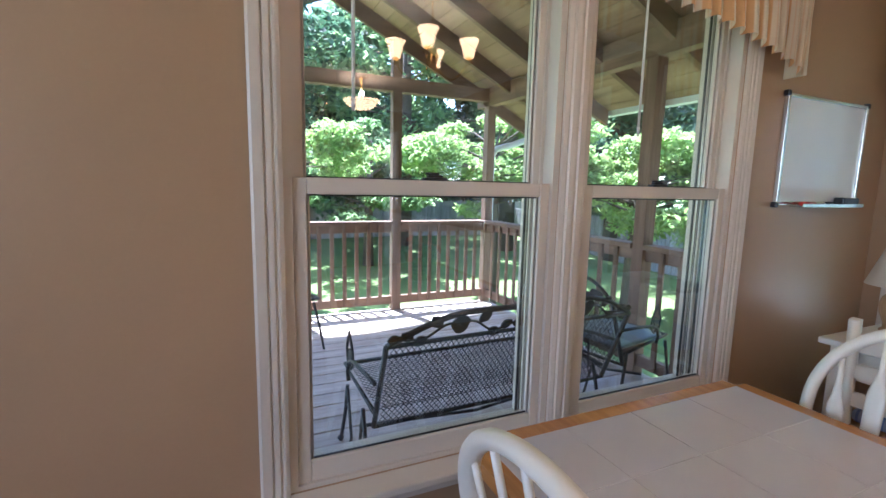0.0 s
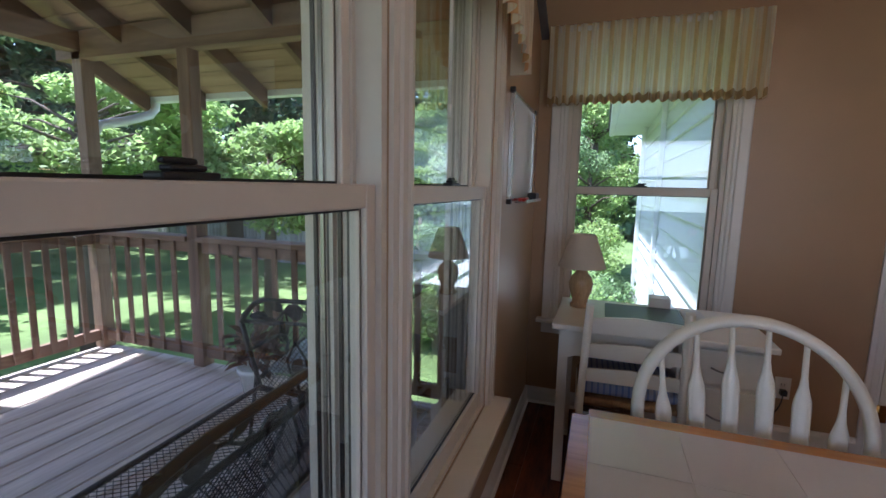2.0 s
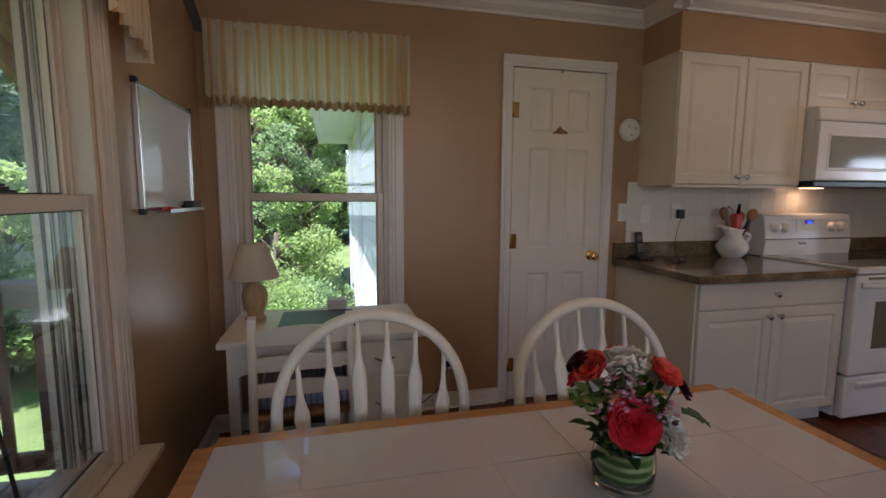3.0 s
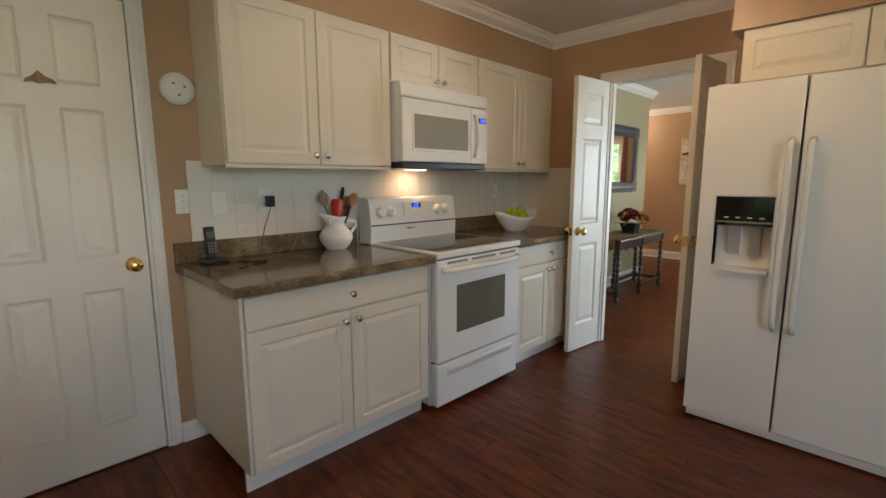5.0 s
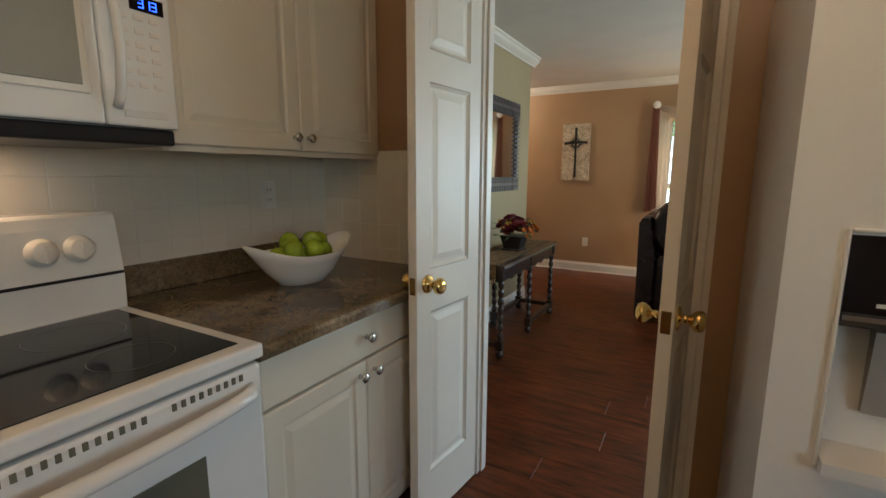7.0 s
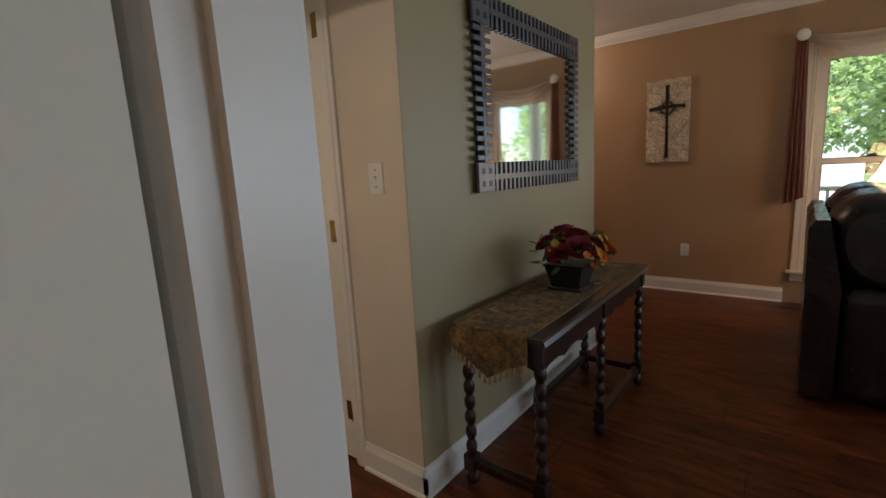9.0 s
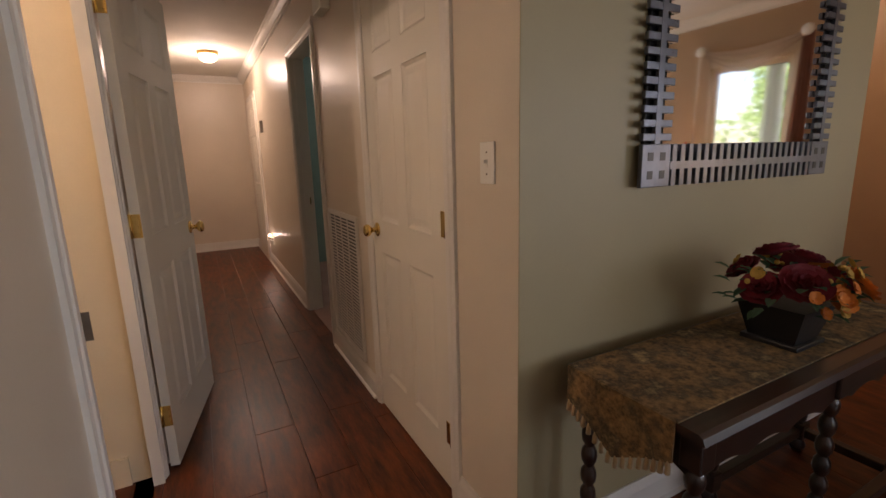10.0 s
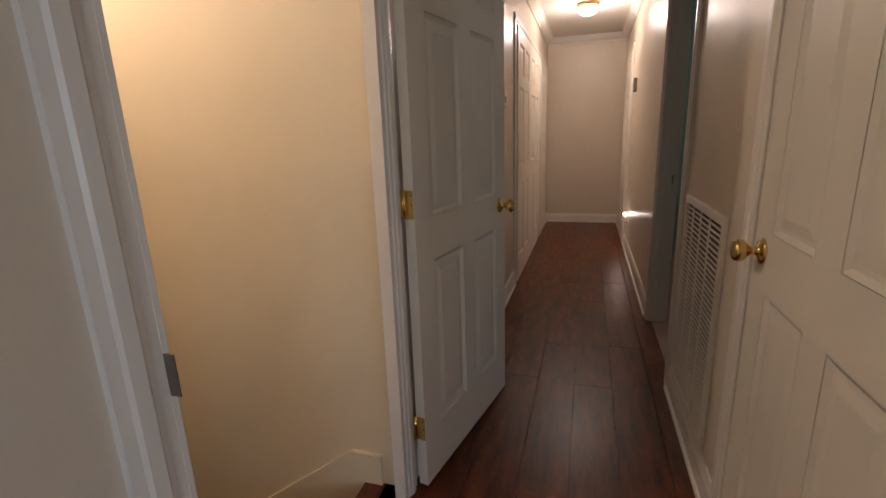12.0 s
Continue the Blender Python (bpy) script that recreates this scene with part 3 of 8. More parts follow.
baseboard("baseboard_8", "y", -7.10, HALL_S + 0.014, MIRROR_X, -1, 0.12)
baseboard("baseboard_9", "x", 1.75, 4.6, LIV_S, 1, 0.12)
baseboard("baseboard_10", "x", W_IN, 0.83, LIV_S, 1, 0.12)
baseboard("baseboard_11", "y", HALL_S, HALL_N, HALL_END, -1, 0.12)
baseboard("baseboard_12", "x", 8.95, HALL_END, HALL_N, -1, 0.12)
baseboard("baseboard_13", "y", -1.56, -1.365, E_IN, -1)

# casing round an opening: stepped boards on three sides


def casing(name, along, a0, a1, top, face, side, w=0.066, t=0.018, bottom=0.0, sides=(1, 1)):
    bm = bmesh.new()
    prof = [(0, 0.006), (0.004, 0.011), (0.014, 0.013), (0.02, t), (0.042, t), (0.048, t - 0.004), (w, t - 0.006), (w, 0), (0, 0)]

    def put(poly, lo, hi, ax):
        prism(bm, poly, lo, hi, ax)
    other = "x" if along == "x" else "y"
    for s, edge, use in ((-1, a0, sides[0]), (1, a1, sides[1])):
        if not use:
            continue
        if along == "x":
            put([(edge + s * p, face + side * q) for p, q in prof], bottom, top, "z")
        else:
            put([(face + side * q, edge + s * p) for p, q in prof], bottom, top, "z")
    put([(face + side * q, top + p) for p, q in prof] , a0 - w * sides[0], a1 + w * sides[1], other)
    return structure(name, bm, M["trim"], "white painted door casing", "trim")


def jamb(name, along, a0, a1, top, t0, t1, bottom=0.0):
    bm = bmesh.new()
    j = 0.016
    if along == "x":
        box(bm, a0 - 0.001, t0, bottom, a0 + j, t1, top), box(bm, a1 - j, t0, bottom, a1 + 0.001, t1, top), box(bm, a0 + j, t0, top - j, a1 - j, t1, top + 0.001)
        mid = (t0 + t1) / 2
        box(bm, a0 + j, mid - 0.02, bottom, a0 + j + 0.01, mid + 0.02, top - j), box(bm, a1 - j - 0.01, mid - 0.02, bottom, a1 - j, mid + 0.02, top - j)
    else:
        box(bm, t0, a0 - 0.001, bottom, t1, a0 + j, top), box(bm, t0, a1 - j, bottom, t1, a1 + 0.001, top), box(bm, t0, a0 + j, top - j, t1, a1 - j, top + 0.001)
    return structure(name, bm, M["trim"], "white painted door jamb", "trim")


casing("trim_casing_1", "y", DOOR_E[0], DOOR_E[1], DOOR_E[3], E_IN, -1)
casing("trim_casing_2", "x", DOOR_K[0], DOOR_K[1], DOOR_K[3], S_IN, 1)
casing("trim_casing_3", "x", DOOR_K[0], DOOR_K[1], DOOR_K[3], HALL_N, -1)
casing("trim_casing_4", "x", STAIR[0], STAIR[1], STAIR[3], HALL_N, -1)
casing("trim_casing_5", "x", 3.155, 3.905, 2.045, HALL_S, 1)
casing("trim_casing_6", "x", 4.865, 5.665, 2.045, HALL_S, 1)
casing("trim_casing_7", "x", 6.30, 7.93, 2.045, HALL_N, -1)
casing("trim_casing_8", "x", 8.15, 8.88, 2.045, HALL_N, -1)
casing("trim_casing_9", "x", 8.0, 8.75, 2.045, HALL_S, 1)
jamb("trim_jamb_1", "x", DOOR_K[0], DOOR_K[1], DOOR_K[3], HALL_N - 0.006, S_IN + 0.006)
stair_jamb = jamb("trim_jamb_2", "x", STAIR[0], STAIR[1], STAIR[3], HALL_N - 0.006, S_IN - 0.048)
jamb("trim_jamb_3", "x", 4.865, 5.665, 2.045, HALL_S - 0.106, HALL_S + 0.006)

# ---- windows ----


def hung_window(name, along, a0, a1, z0, z1, face, out, wall_t, label, lock=True, meet=None):
    """A double-hung window set into a wall. face: inner wall face; out: +1 or -1 towards outdoors."""
    w = tagged(new(name), label, "window", kind="structure")

    def bx(bm, p, q, d0, d1, lo, hi, bev=0.0):
        if along == "x":
            return box(bm, p, face + out * d0, lo, q, face + out * d1, hi, bev)
        return box(bm, face + out * d0, p, lo, face + out * d1, q, hi, bev)
    mid = meet if meet else (z0 + z1) / 2
    # frame lining with tracks
    bm = bmesh.new()
    f = 0.022
    bx(bm, a0, a0 + f, 0.004, wall_t, z0, z1), bx(bm, a1 - f, a1, 0.004, wall_t, z0, z1)
    bx(bm, a0 + f, a1 - f, 0.004, wall_t, z1 - f, z1), bx(bm, a0 + f, a1 - f, 0.004, wall_t, z0, z0 + 0.012)
    for e0, e1 in ((a0 + f, a0 + f + 0.012), (a1 - f - 0.012, a1 - f)):
        for d in (0.056, 0.10):
            bx(bm, e0, e1, d, d + 0.008, z0 + 0.012, z1 - f)
    part("window_frame", bm, M["vinyl"], w)
    for e0, e1 in ((a0 + f, a0 + f + 0.006), (a1 - f - 0.006, a1 - f)):
        for d in (0.066, 0.086, 0.11, 0.124, 0.14):
            if d < wall_t - 0.01:
                part("track_strip", bx(bmesh.new(), e0, e1, d, d + 0.007, z0 + 0.013, z1 - f), M["black"] if d != 0.124 else M["pewter"], w, "dark sash track strip")

    def sash(lo, hi, d0, d1, st, bot, top):
        bm = bmesh.new()
        p, q = a0 + f + 0.002, a1 - f - 0.002
        bx(bm, p, p + st, d0, d1, lo, hi, 0.003), bx(bm, q - st, q, d0, d1, lo, hi, 0.003)
        bx(bm, p + st, q - st, d0 + 0.001, d1 - 0.001, lo, lo + bot, 0.003), bx(bm, p + st, q - st, d0 + 0.001, d1 - 0.001, hi - top, hi, 0.003)
        for u, v in ((p + st, p + st + 0.008), (q - st - 0.008, q - st)):
            bx(bm, u, v, d0 + 0.012, d1 - 0.012, lo + bot, hi - top)
        s = part("sash", bm, M["vinyl"], w)
        g = bmesh.new()
        dm = (d0 + d1) / 2
        bx(g, p + st - 0.004, q - st + 0.004, dm, dm + 0.003, lo + bot - 0.004, hi - top + 0.004)
        pane = part("pane", g, M["pane"], s, "clear glass pane")
        pane.visible_shadow = False
        k = bmesh.new()
        for u, v in ((p + st, p + st + 0.004), (q - st - 0.004, q - st)):
            bx(k, u, v, dm - 0.006, dm - 0.001, lo + bot, hi - top)
        for u, v in ((lo + bot, lo + bot + 0.004), (hi - top - 0.004, hi - top)):
            bx(k, p + st + 0.004, q - st - 0.004, dm - 0.006, dm - 0.001, u, v)
        part("gasket", k, M["black"], s)
        return s
    sash(z0 + 0.012, mid + 0.02, 0.014, 0.05, 0.034, 0.06, 0.042)
    sash(mid - 0.02, z1 - f, 0.062, 0.098, 0.034, 0.04, 0.045)
    if lock:
        c = (a0 + a1) / 2
        bm = bmesh.new()
        bx(bm, c - 0.036, c + 0.036, 0.018, 0.046, mid + 0.02, mid + 0.029, 0.003)
        bx(bm, c - 0.022, c + 0.022, 0.022, 0.042, mid + 0.029, mid + 0.036, 0.003)
        bx(bm, c - 0.03, c + 0.012, 0.024, 0.034, mid + 0.036, mid + 0.043, 0.003)
        part("sash_lock", bm, M["black"], w)
    return w


win_n1 = hung_window("window_1", "x", *WIN_N1, N_IN, 1, 0.17, "almond double-hung window looking onto the porch", meet=1.284)
win_n2 = hung_window("window_2", "x", *WIN_N2, N_IN, 1, 0.17, "almond double-hung window looking onto the porch", meet=1.284)
win_e = hung_window("window_3", "y", *WIN_E, E_IN, 1, 0.15, "white double-hung window above the desk", meet=1.297)
win_s = hung_window("window_4", "x", *WIN_S, LIV_S, -1, 0.16, "tall white double-hung living room window", meet=1.164)

# three added windows, out of view, that hold the fill lamps
hung_window("window_5", "y", *WIN_W1, W_IN, -1, 0.12, "wide white kitchen window", lock=False)
hung_window("window_7", "y", *WIN_W2, W_IN, -1, 0.12, "wide white living room window", lock=False)
hung_window("window_6", "x", *WIN_S2, LIV_S, -1, 0.16, "wide white living room window", lock=False)


def window_trim(name, along, opens, face, side, z0, z1, w, stool_out, mull=None):
    """Fluted side boards, a head board, a stool and an apron."""
    bm = bmesh.new()
    prof = [(0, 0.0), (0, 0.012), (0.01, 0.016), (0.016, 0.016), (0.019, 0.012), (0.024, 0.018), (0.036, 0.018), (0.039, 0.013), (0.044, 0.02), (w - 0.006, 0.022), (w, 0.018), (w, 0)]
    a0, a1 = opens[0][0], opens[-1][1]
    for s, e in ((-1, a0), (1, a1)):
        pts = [(e + s * p, face + side * q) for p, q in prof]
        prism(bm, pts if along == "x" else [(y, x) for x, y in pts], z0, z1 + w, "z")
    for (p0, p1), (q0, q1) in zip(opens, opens[1:]):
        m0, m1 = p1, q0
        c = (m0 + m1) / 2
        pts = [(m0, 0), (m0, 0.01), (m0 + 0.012, 0.014), (m0 + 0.018, 0.014), (m0 + 0.022, 0.02), (c - 0.008, 0.022), (c - 0.004, 0.016), (c + 0.004, 0.016), (c + 0.008, 0.022), (m1 - 0.022, 0.02), (m1 - 0.018, 0.014), (m1 - 0.012, 0.014), (m1, 0.01), (m1, 0)]
        prism(bm, [(x, face + side * q) for x, q in pts], z0, z1, "z")
    hw = 0.0
    if along == "x":
        box(bm, a0 - hw, face, z1, a1 + hw, face + side * 0.018, z1 + w)
    else:
        box(bm, face, a0 - hw, z1, face + side * 0.018, a1 + hw, z1 + w)
    structure(name, bm, M["trim"] if along == "y" else M["vinyl"], "painted fluted window casing", "trim")
    st = bmesh.new()
    if along == "x":
        box(st, a0 - w - 0.03, face + side * stool_out, z0 - 0.024, a1 + w + 0.03, face, z0, 0.005)
        box(st, a0 - w, face, z0 - 0.09, a1 + w, face + side * 0.016, z0 - 0.024)
    else:
        box(st, face + side * stool_out, a0 - w - 0.03, z0 - 0.024, face, a1 + w + 0.03, z0, 0.005)
        box(st, face, a0 - w, z0 - 0.09, face + side * 0.016, a1 + w, z0 - 0.024)
    structure(name + "_sill", st, M["trim"] if along == "y" else M["vinyl"], "painted window stool and apron", "window sill")


window_trim("trim_window_1", "x", [WIN_N1[:2], WIN_N2[:2]], N_IN, -1, 0.47, 2.09, 0.072, 0.085)
window_trim("trim_window_2", "y", [WIN_E[:2]], E_IN, -1, 0.54, 2.06, 0.09, 0.05)
window_trim("trim_window_3", "x", [WIN_S[:2]], LIV_S, 1, 0.28, 2.0, 0.085, 0.05)


# ---- doors ----


def panel_door(name, width, height, cols, label, knob_side=1, knob_z=0.93, both=False, hinge_sides=(), kind="", group="", thick=0.035, knob=True, material=None):
    """A moulded panel door. Local axes: x from the hinge edge, y through the leaf, z up."""
    d = thing(name, label, "door", group=group)
    if kind:
        d["kind"] = kind
    h = height
    st = 0.11 if cols == 2 else 0.075
    rails = [(0.0, 0.21), (0.83, 0.98), (1.60, 1.70), (h - 0.11, h)]
    leaf = bmesh.new()
    core = thick * 0.5
    box(leaf, 0.002, -core / 2, 0.01, width - 0.002, core / 2, h - 0.002)
    xs = [0, st] + ([width / 2 - 0.05, width / 2 + 0.05] if cols == 2 else []) + [width - st, width]
    for i in range(0, len(xs), 2):
        box(leaf, xs[i], -thick / 2, 0.01, xs[i + 1], thick / 2, h)
    for lo, hi in rails:
        for i in range(1, len(xs) - 1, 2):
            box(leaf, xs[i], -thick / 2, max(lo, 0.01), xs[i + 1], thick / 2, hi)
    part("leaf", leaf, material or M["door"], d)
    for (l0, l1), (u0, u1) in zip(rails, rails[1:]):
        for i in range(1, len(xs) - 1, 2):
            for s in (-1, 1):
                pn = bmesh.new()
                x0, x1, z0, z1 = xs[i] + 0.002, xs[i + 1] - 0.002, l1 + 0.002, u0 - 0.002
                y0, y1 = s * core / 2, s * (thick / 2 - 0.002)
                m1, m2, m3 = 0.012, 0.022, 0.045
                loops = [((x0, z0, x1, z1), y1 + s * 0.0015), ((x0 + m1, z0 + m1, x1 - m1, z1 - m1), y0 + s * 0.001), ((x0 + m2, z0 + m2, x1 - m2, z1 - m2), y0 + s * 0.001), ((x0 + m3, z0 + m3, x1 - m3, z1 - m3), y1 - s * 0.001)]
                rings = [[pn.verts.new((a, y, b)) for a, b in ((r[0], r[1]), (r[2], r[1]), (r[2], r[3]), (r[0], r[3]))] for r, y in loops]
                for a, b in zip(rings, rings[1:]):
                    for k in range(4):
                        pn.faces.new((a[k], a[(k + 1) % 4], b[(k + 1) % 4], b[k]))
                pn.faces.new(rings[-1])
                bmesh.ops.recalc_face_normals(pn, faces=pn.faces[:])
                part("panel", pn, material or M["door"], d)
    if knob:
        for s in (1, -1) if both else (knob_side,):
            kb = bmesh.new()
            prof = [(0.033, 0), (0.033, 0.004), (0.026, 0.008), (0.012, 0.011), (0.011, 0.028), (0.018, 0.034), (0.027, 0.044), (0.029, 0.054), (0.024, 0.064), (0.012, 0.068), (0, 0.069)]
            lathe(kb, prof, (width - 0.06, s * thick / 2, knob_z), 20, Matrix.Rotation(-s * math.pi / 2, 4, "X"))
            part("door_knob", kb, M["brass"], d, "polished brass door knob")
        lt = bmesh.new()
        box(lt, width - 0.0005, -0.012, knob_z - 0.03, width + 0.0015, 0.012, knob_z + 0.03)
        part("latch_plate", lt, M["brass"], d)
    for s in hinge_sides:
        for z in (0.24, 1.03, 1.82):
            hg = bmesh.new()
            tube(hg, [(-0.004, s * (thick / 2 + 0.003), z - 0.045), (-0.004, s * (thick / 2 + 0.003), z + 0.045)], 0.0065, 10)
            box(hg, -0.001, s * (thick / 2 - 0.03), z - 0.045, -0.0025, s * (thick / 2), z + 0.045)
            box(hg, 0.0, s * thick / 2, z - 0.045, 0.036, s * (thick / 2 + 0.0022), z + 0.045, 0.001)
            box(hg, -0.044, s * (thick / 2 + 0.0), z - 0.045, -0.008, s * (thick / 2 + 0.0022), z + 0.045, 0.001)
            part("hinge", hg, M["brass"], d, "brass hinge")
    return d


def place(ob, x, y, z, turn):
    ob.matrix_basis = pose(x, y, z, 0, 0, turn)
    return ob


d1 = panel_door("door_1", 0.612, 2.066, 2, "closed white six-panel door beside the desk", knob_side=-1, kind="structure", hinge_sides=(-1,))
place(d1, E_IN + 0.01, DOOR_E[1] - 0.003, 0.0, -90)
leafl = panel_door("door_2", 0.395, 2.025, 1, "narrow white panelled double-door leaf standing open", both=True, kind="structure")
place(leafl, 1.962, S_IN + 0.02, 0.0, 84)
leafr = panel_door("door_3", 0.38, 2.025, 1, "narrow white panelled double-door leaf standing open", both=True, kind="structure", hinge_sides=(-1,))
place(leafr, 1.198, S_IN + 0.02, 0.0, 84.5)
d4 = panel_door("door_4", 0.76, 2.03, 2, "white six-panel stair door swung open into the hallway", both=True, kind="structure")
for z in (0.24, 1.03, 1.82):
    hg = bmesh.new()
    tube(hg, [(-0.004, 0.021, z - 0.046), (-0.004, 0.021, z + 0.046)], 0.0065, 10)
    box(hg, -0.003, -0.016, z - 0.045, -0.0005, 0.016, z + 0.045, 0.0008, 1)
    box(hg, -0.006, 0.026, z - 0.045, -0.0035, 0.06, z + 0.045, 0.0008, 1)
    for dy in (-0.008, 0.043):
        for dz in (-0.03, 0.0, 0.03):
            ball(hg, (-0.004 if dy < 0 else -0.0065, dy, z + dz), 0.003, seg=6)
    part("hinge", hg, M["brass"], d4, "brass hinge")
for z in (0.24, 1.03, 1.82):
    hp = one(STAIR[1] - 0.0185, HALL_N - 0.004, z - 0.05, STAIR[1] - 0.0158, HALL_N + 0.030, z + 0.05, 0.001, 1)
    for dz in (-0.032, 0.0, 0.032):
        ball(hp, (STAIR[1] - 0.0185, HALL_N + 0.016, z + dz), 0.0034, seg=6)
    part("hinge_plate", hp, M["brass"], stair_jamb, "brass hinge plate")
place(d4, 3.874, HALL_N - 0.040, 0.0, -11.5)
d5 = panel_door("door_5", 0.742, 2.035, 2, "closed white six-panel closet door", knob_side=1, kind="structure", hinge_sides=(1,))
place(d5, 3.159, HALL_S - 0.016, 0.0, 0)
for i, (x0, x1) in enumerate(((6.302, 7.114), (7.116, 7.928))):
    q = panel_door("door_%d" % (6 + i), x1 - x0, 2.035, 2, "closed white panelled hallway closet door", kind="structure", knob=False)
    place(q, x0, HALL_N - 0.008, 0, 0)
q = panel_door("door_8", 0.72, 2.035, 2, "closed white hallway door", kind="structure", knob=False)
place(q, 8.155, HALL_N - 0.008, 0, 0)
q = panel_door("door_9", 0.74, 2.035, 2, "closed white hallway door", kind="structure", knob=False)
place(q, 8.005, HALL_S + 0.008, 0, 0)

# ---- kitchen ----


def raised_panel(bm, x, y0, y1, z0, z1, s, t=0.019, rail=0.055):
    """A cabinet door facing -x (s = -1): flat frame with a raised centre. x: its back face."""
    f = x + s * t
    loops = [((y0, z0, y1, z1), x), ((y0, z0, y1, z1), f - s * 0.004), ((y0 + 0.004, z0 + 0.004, y1 - 0.004, z1 - 0.004), f),
             ((y0 + rail, z0 + rail, y1 - rail, z1 - rail), f), ((y0 + rail + 0.006, z0 + rail + 0.006, y1 - rail - 0.006, z1 - rail - 0.006), f - s * 0.006),
             ((y0 + rail + 0.012, z0 + rail + 0.012, y1 - rail - 0.012, z1 - rail - 0.012), f - s * 0.006), ((y0 + rail + 0.034, z0 + rail + 0.034, y1 - rail - 0.034, z1 - rail - 0.034), f - s * 0.0005)]
    rings = [[bm.verts.new((d, a, b)) for a, b in ((r[0], r[1]), (r[2], r[1]), (r[2], r[3]), (r[0], r[3]))] for r, d in loops]
    for a, b in zip(rings, rings[1:]):
        for k in range(4):
            bm.faces.new((a[k], a[(k + 1) % 4], b[(k + 1) % 4], b[k]))
    bm.faces.new(rings[-1]), bm.faces.new(rings[0][::-1])
    bmesh.ops.recalc_face_normals(bm, faces=bm.faces[:])
    return bm


KNOB = [(0.008, 0), (0.0065, 0.004), (0.0055, 0.012), (0.009, 0.016), (0.0155, 0.02), (0.0165, 0.025), (0.013, 0.029), (0, 0.031)]


def cab_knob(x, y, z, parent, axis=(-1, 0)):
    bm = bmesh.new()
    m = Matrix.Rotation(-math.pi / 2, 4, "Y") if axis == (-1, 0) else Matrix.Rotation(-math.pi / 2, 4, "X")
    lathe(bm, KNOB, (x, y, z), 16, m)
    return part("knob", bm, M["steel"], parent, "round brushed steel knob")


def wall_cabinet(y0, y1, z0, z1, split, label, knob_z):
    c = thing("wall_cabinet", label, "cabinet", (2.785, (y0 + y1) / 2, z0), "wall cabinets")
    b = bmesh.new()
    box(b, 2.466, y0, z0, 2.783, y1, z1, 0.001, 1)
    box(b, 2.458, y0, z0 - 0.012, 2.476, y1, z0 + 0.002)
    part("body", b, M["cabinet"], c)
    for a0, a1, ky in ((y0 + 0.004, split - 0.002, split - 0.032), (split + 0.002, y1 - 0.004, split + 0.032)):
        d = part("door", raised_panel(bmesh.new(), 2.4655, a0, a1, z0 + 0.006, z1 - 0.012, -1), M["cabinet"], c)
        cab_knob(2.446, ky, knob_z, d)
    return c


wall_cabinet(-2.485, -1.556, 1.378, 2.139, -2.02, "cream double-door wall cabinet with raised panels", 1.43)
wall_cabinet(-3.255, -2.488, 1.865, 2.139, -2.872, "short cream wall cabinet above the microwave", 1.905)
wall_cabinet(-4.199, -3.258, 1.378, 2.139, -3.745, "cream double-door wall cabinet beside the doorway", 1.43)


def base_cabinet(y0, y1, split, label, filler=None):
    c = thing("base_cabinet", label, "cabinet", (2.4, (y0 + y1) / 2, 0), "base cabinets")
    b = bmesh.new()
    box(b, 2.099, y0, 0.1, 2.783, y1, 0.868)
    part("body", b, M["cabinet"], c)
    k = bmesh.new()
    box(k, 2.155, y0 + 0.002, 0.0, 2.17, y1 - 0.002, 0.1)
    part("toe_kick", k, M["trim"], c)
    lo = filler or y0
    dr = bmesh.new()
    box(dr, 2.079, lo + 0.012, 0.722, 2.098, y1 - 0.012, 0.856, 0.005)
    d = part("drawer_front", dr, M["cabinet"], c)
    cab_knob(2.079, (lo + y1) / 2, 0.79, d)
    for a0, a1, ky in ((lo + 0.012, split - 0.002, split - 0.035), (split + 0.002, y1 - 0.012, split + 0.035)):
        d = part("door", raised_panel(bmesh.new(), 2.098, a0, a1, 0.108, 0.712, -1), M["cabinet"], c)
        cab_knob(2.079, ky, 0.668, d)
    return c


base_cabinet(-2.432, -1.432, -1.925, "cream base cabinet with one drawer and two doors")
base_cabinet(-4.199, -3.215, -3.63, "cream base cabinet between the stove and the doorway", filler=-4.05)


def worktop(y0, y1, label):
    c = thing("worktop", label, "countertop", (2.4, (y0 + y1) / 2, 0.868))
    b = bmesh.new()
    prism(b, [(2.045, 0.872), (2.05, 0.868), (2.783, 0.868), (2.783, 0.908), (2.06, 0.908), (2.05, 0.904), (2.045, 0.895)], y0, y1, "y")
    part("top", b, M["laminate"], c)
    s = bmesh.new()
    box(s, 2.763, y0, 0.9085, 2.783, y1, 1.01, 0.003)
    part("upstand", s, M["laminate"], c)
    return c


worktop(-2.444, -1.40, "speckled brown laminate worktop with an upstand")
worktop(-4.199, -3.207, "speckled brown laminate worktop beside the stove")

# glazed wall tiles, one by one
tile_wall = structure("tile_backing", boxes((2.7768, -4.2, 0.9, 2.7848, -1.5, 1.40), (2.06, -4.1998, 0.91, 2.7768, -4.1918, 1.40)), M["pale_grout"], "pale grout behind the wall tiles", "tiles")
TS = 0.1085
tile_me = bpy.data.meshes.new("tile")
tb = one(-0.0055, 0.0009, 0.0009, 0.0, TS - 0.0009, TS - 0.0009, 0.0014, 2)
tb.to_mesh(tile_me), tb.free()
tile_me.materials.append(M["walltile"])
for i in range(25):
    for j in range(4):
        ob = new("tile", tile_me)
        ob.location = (2.781, -4.197 + i * TS, 1.0 + j * TS - 0.03)
        hold(ob, tile_wall)
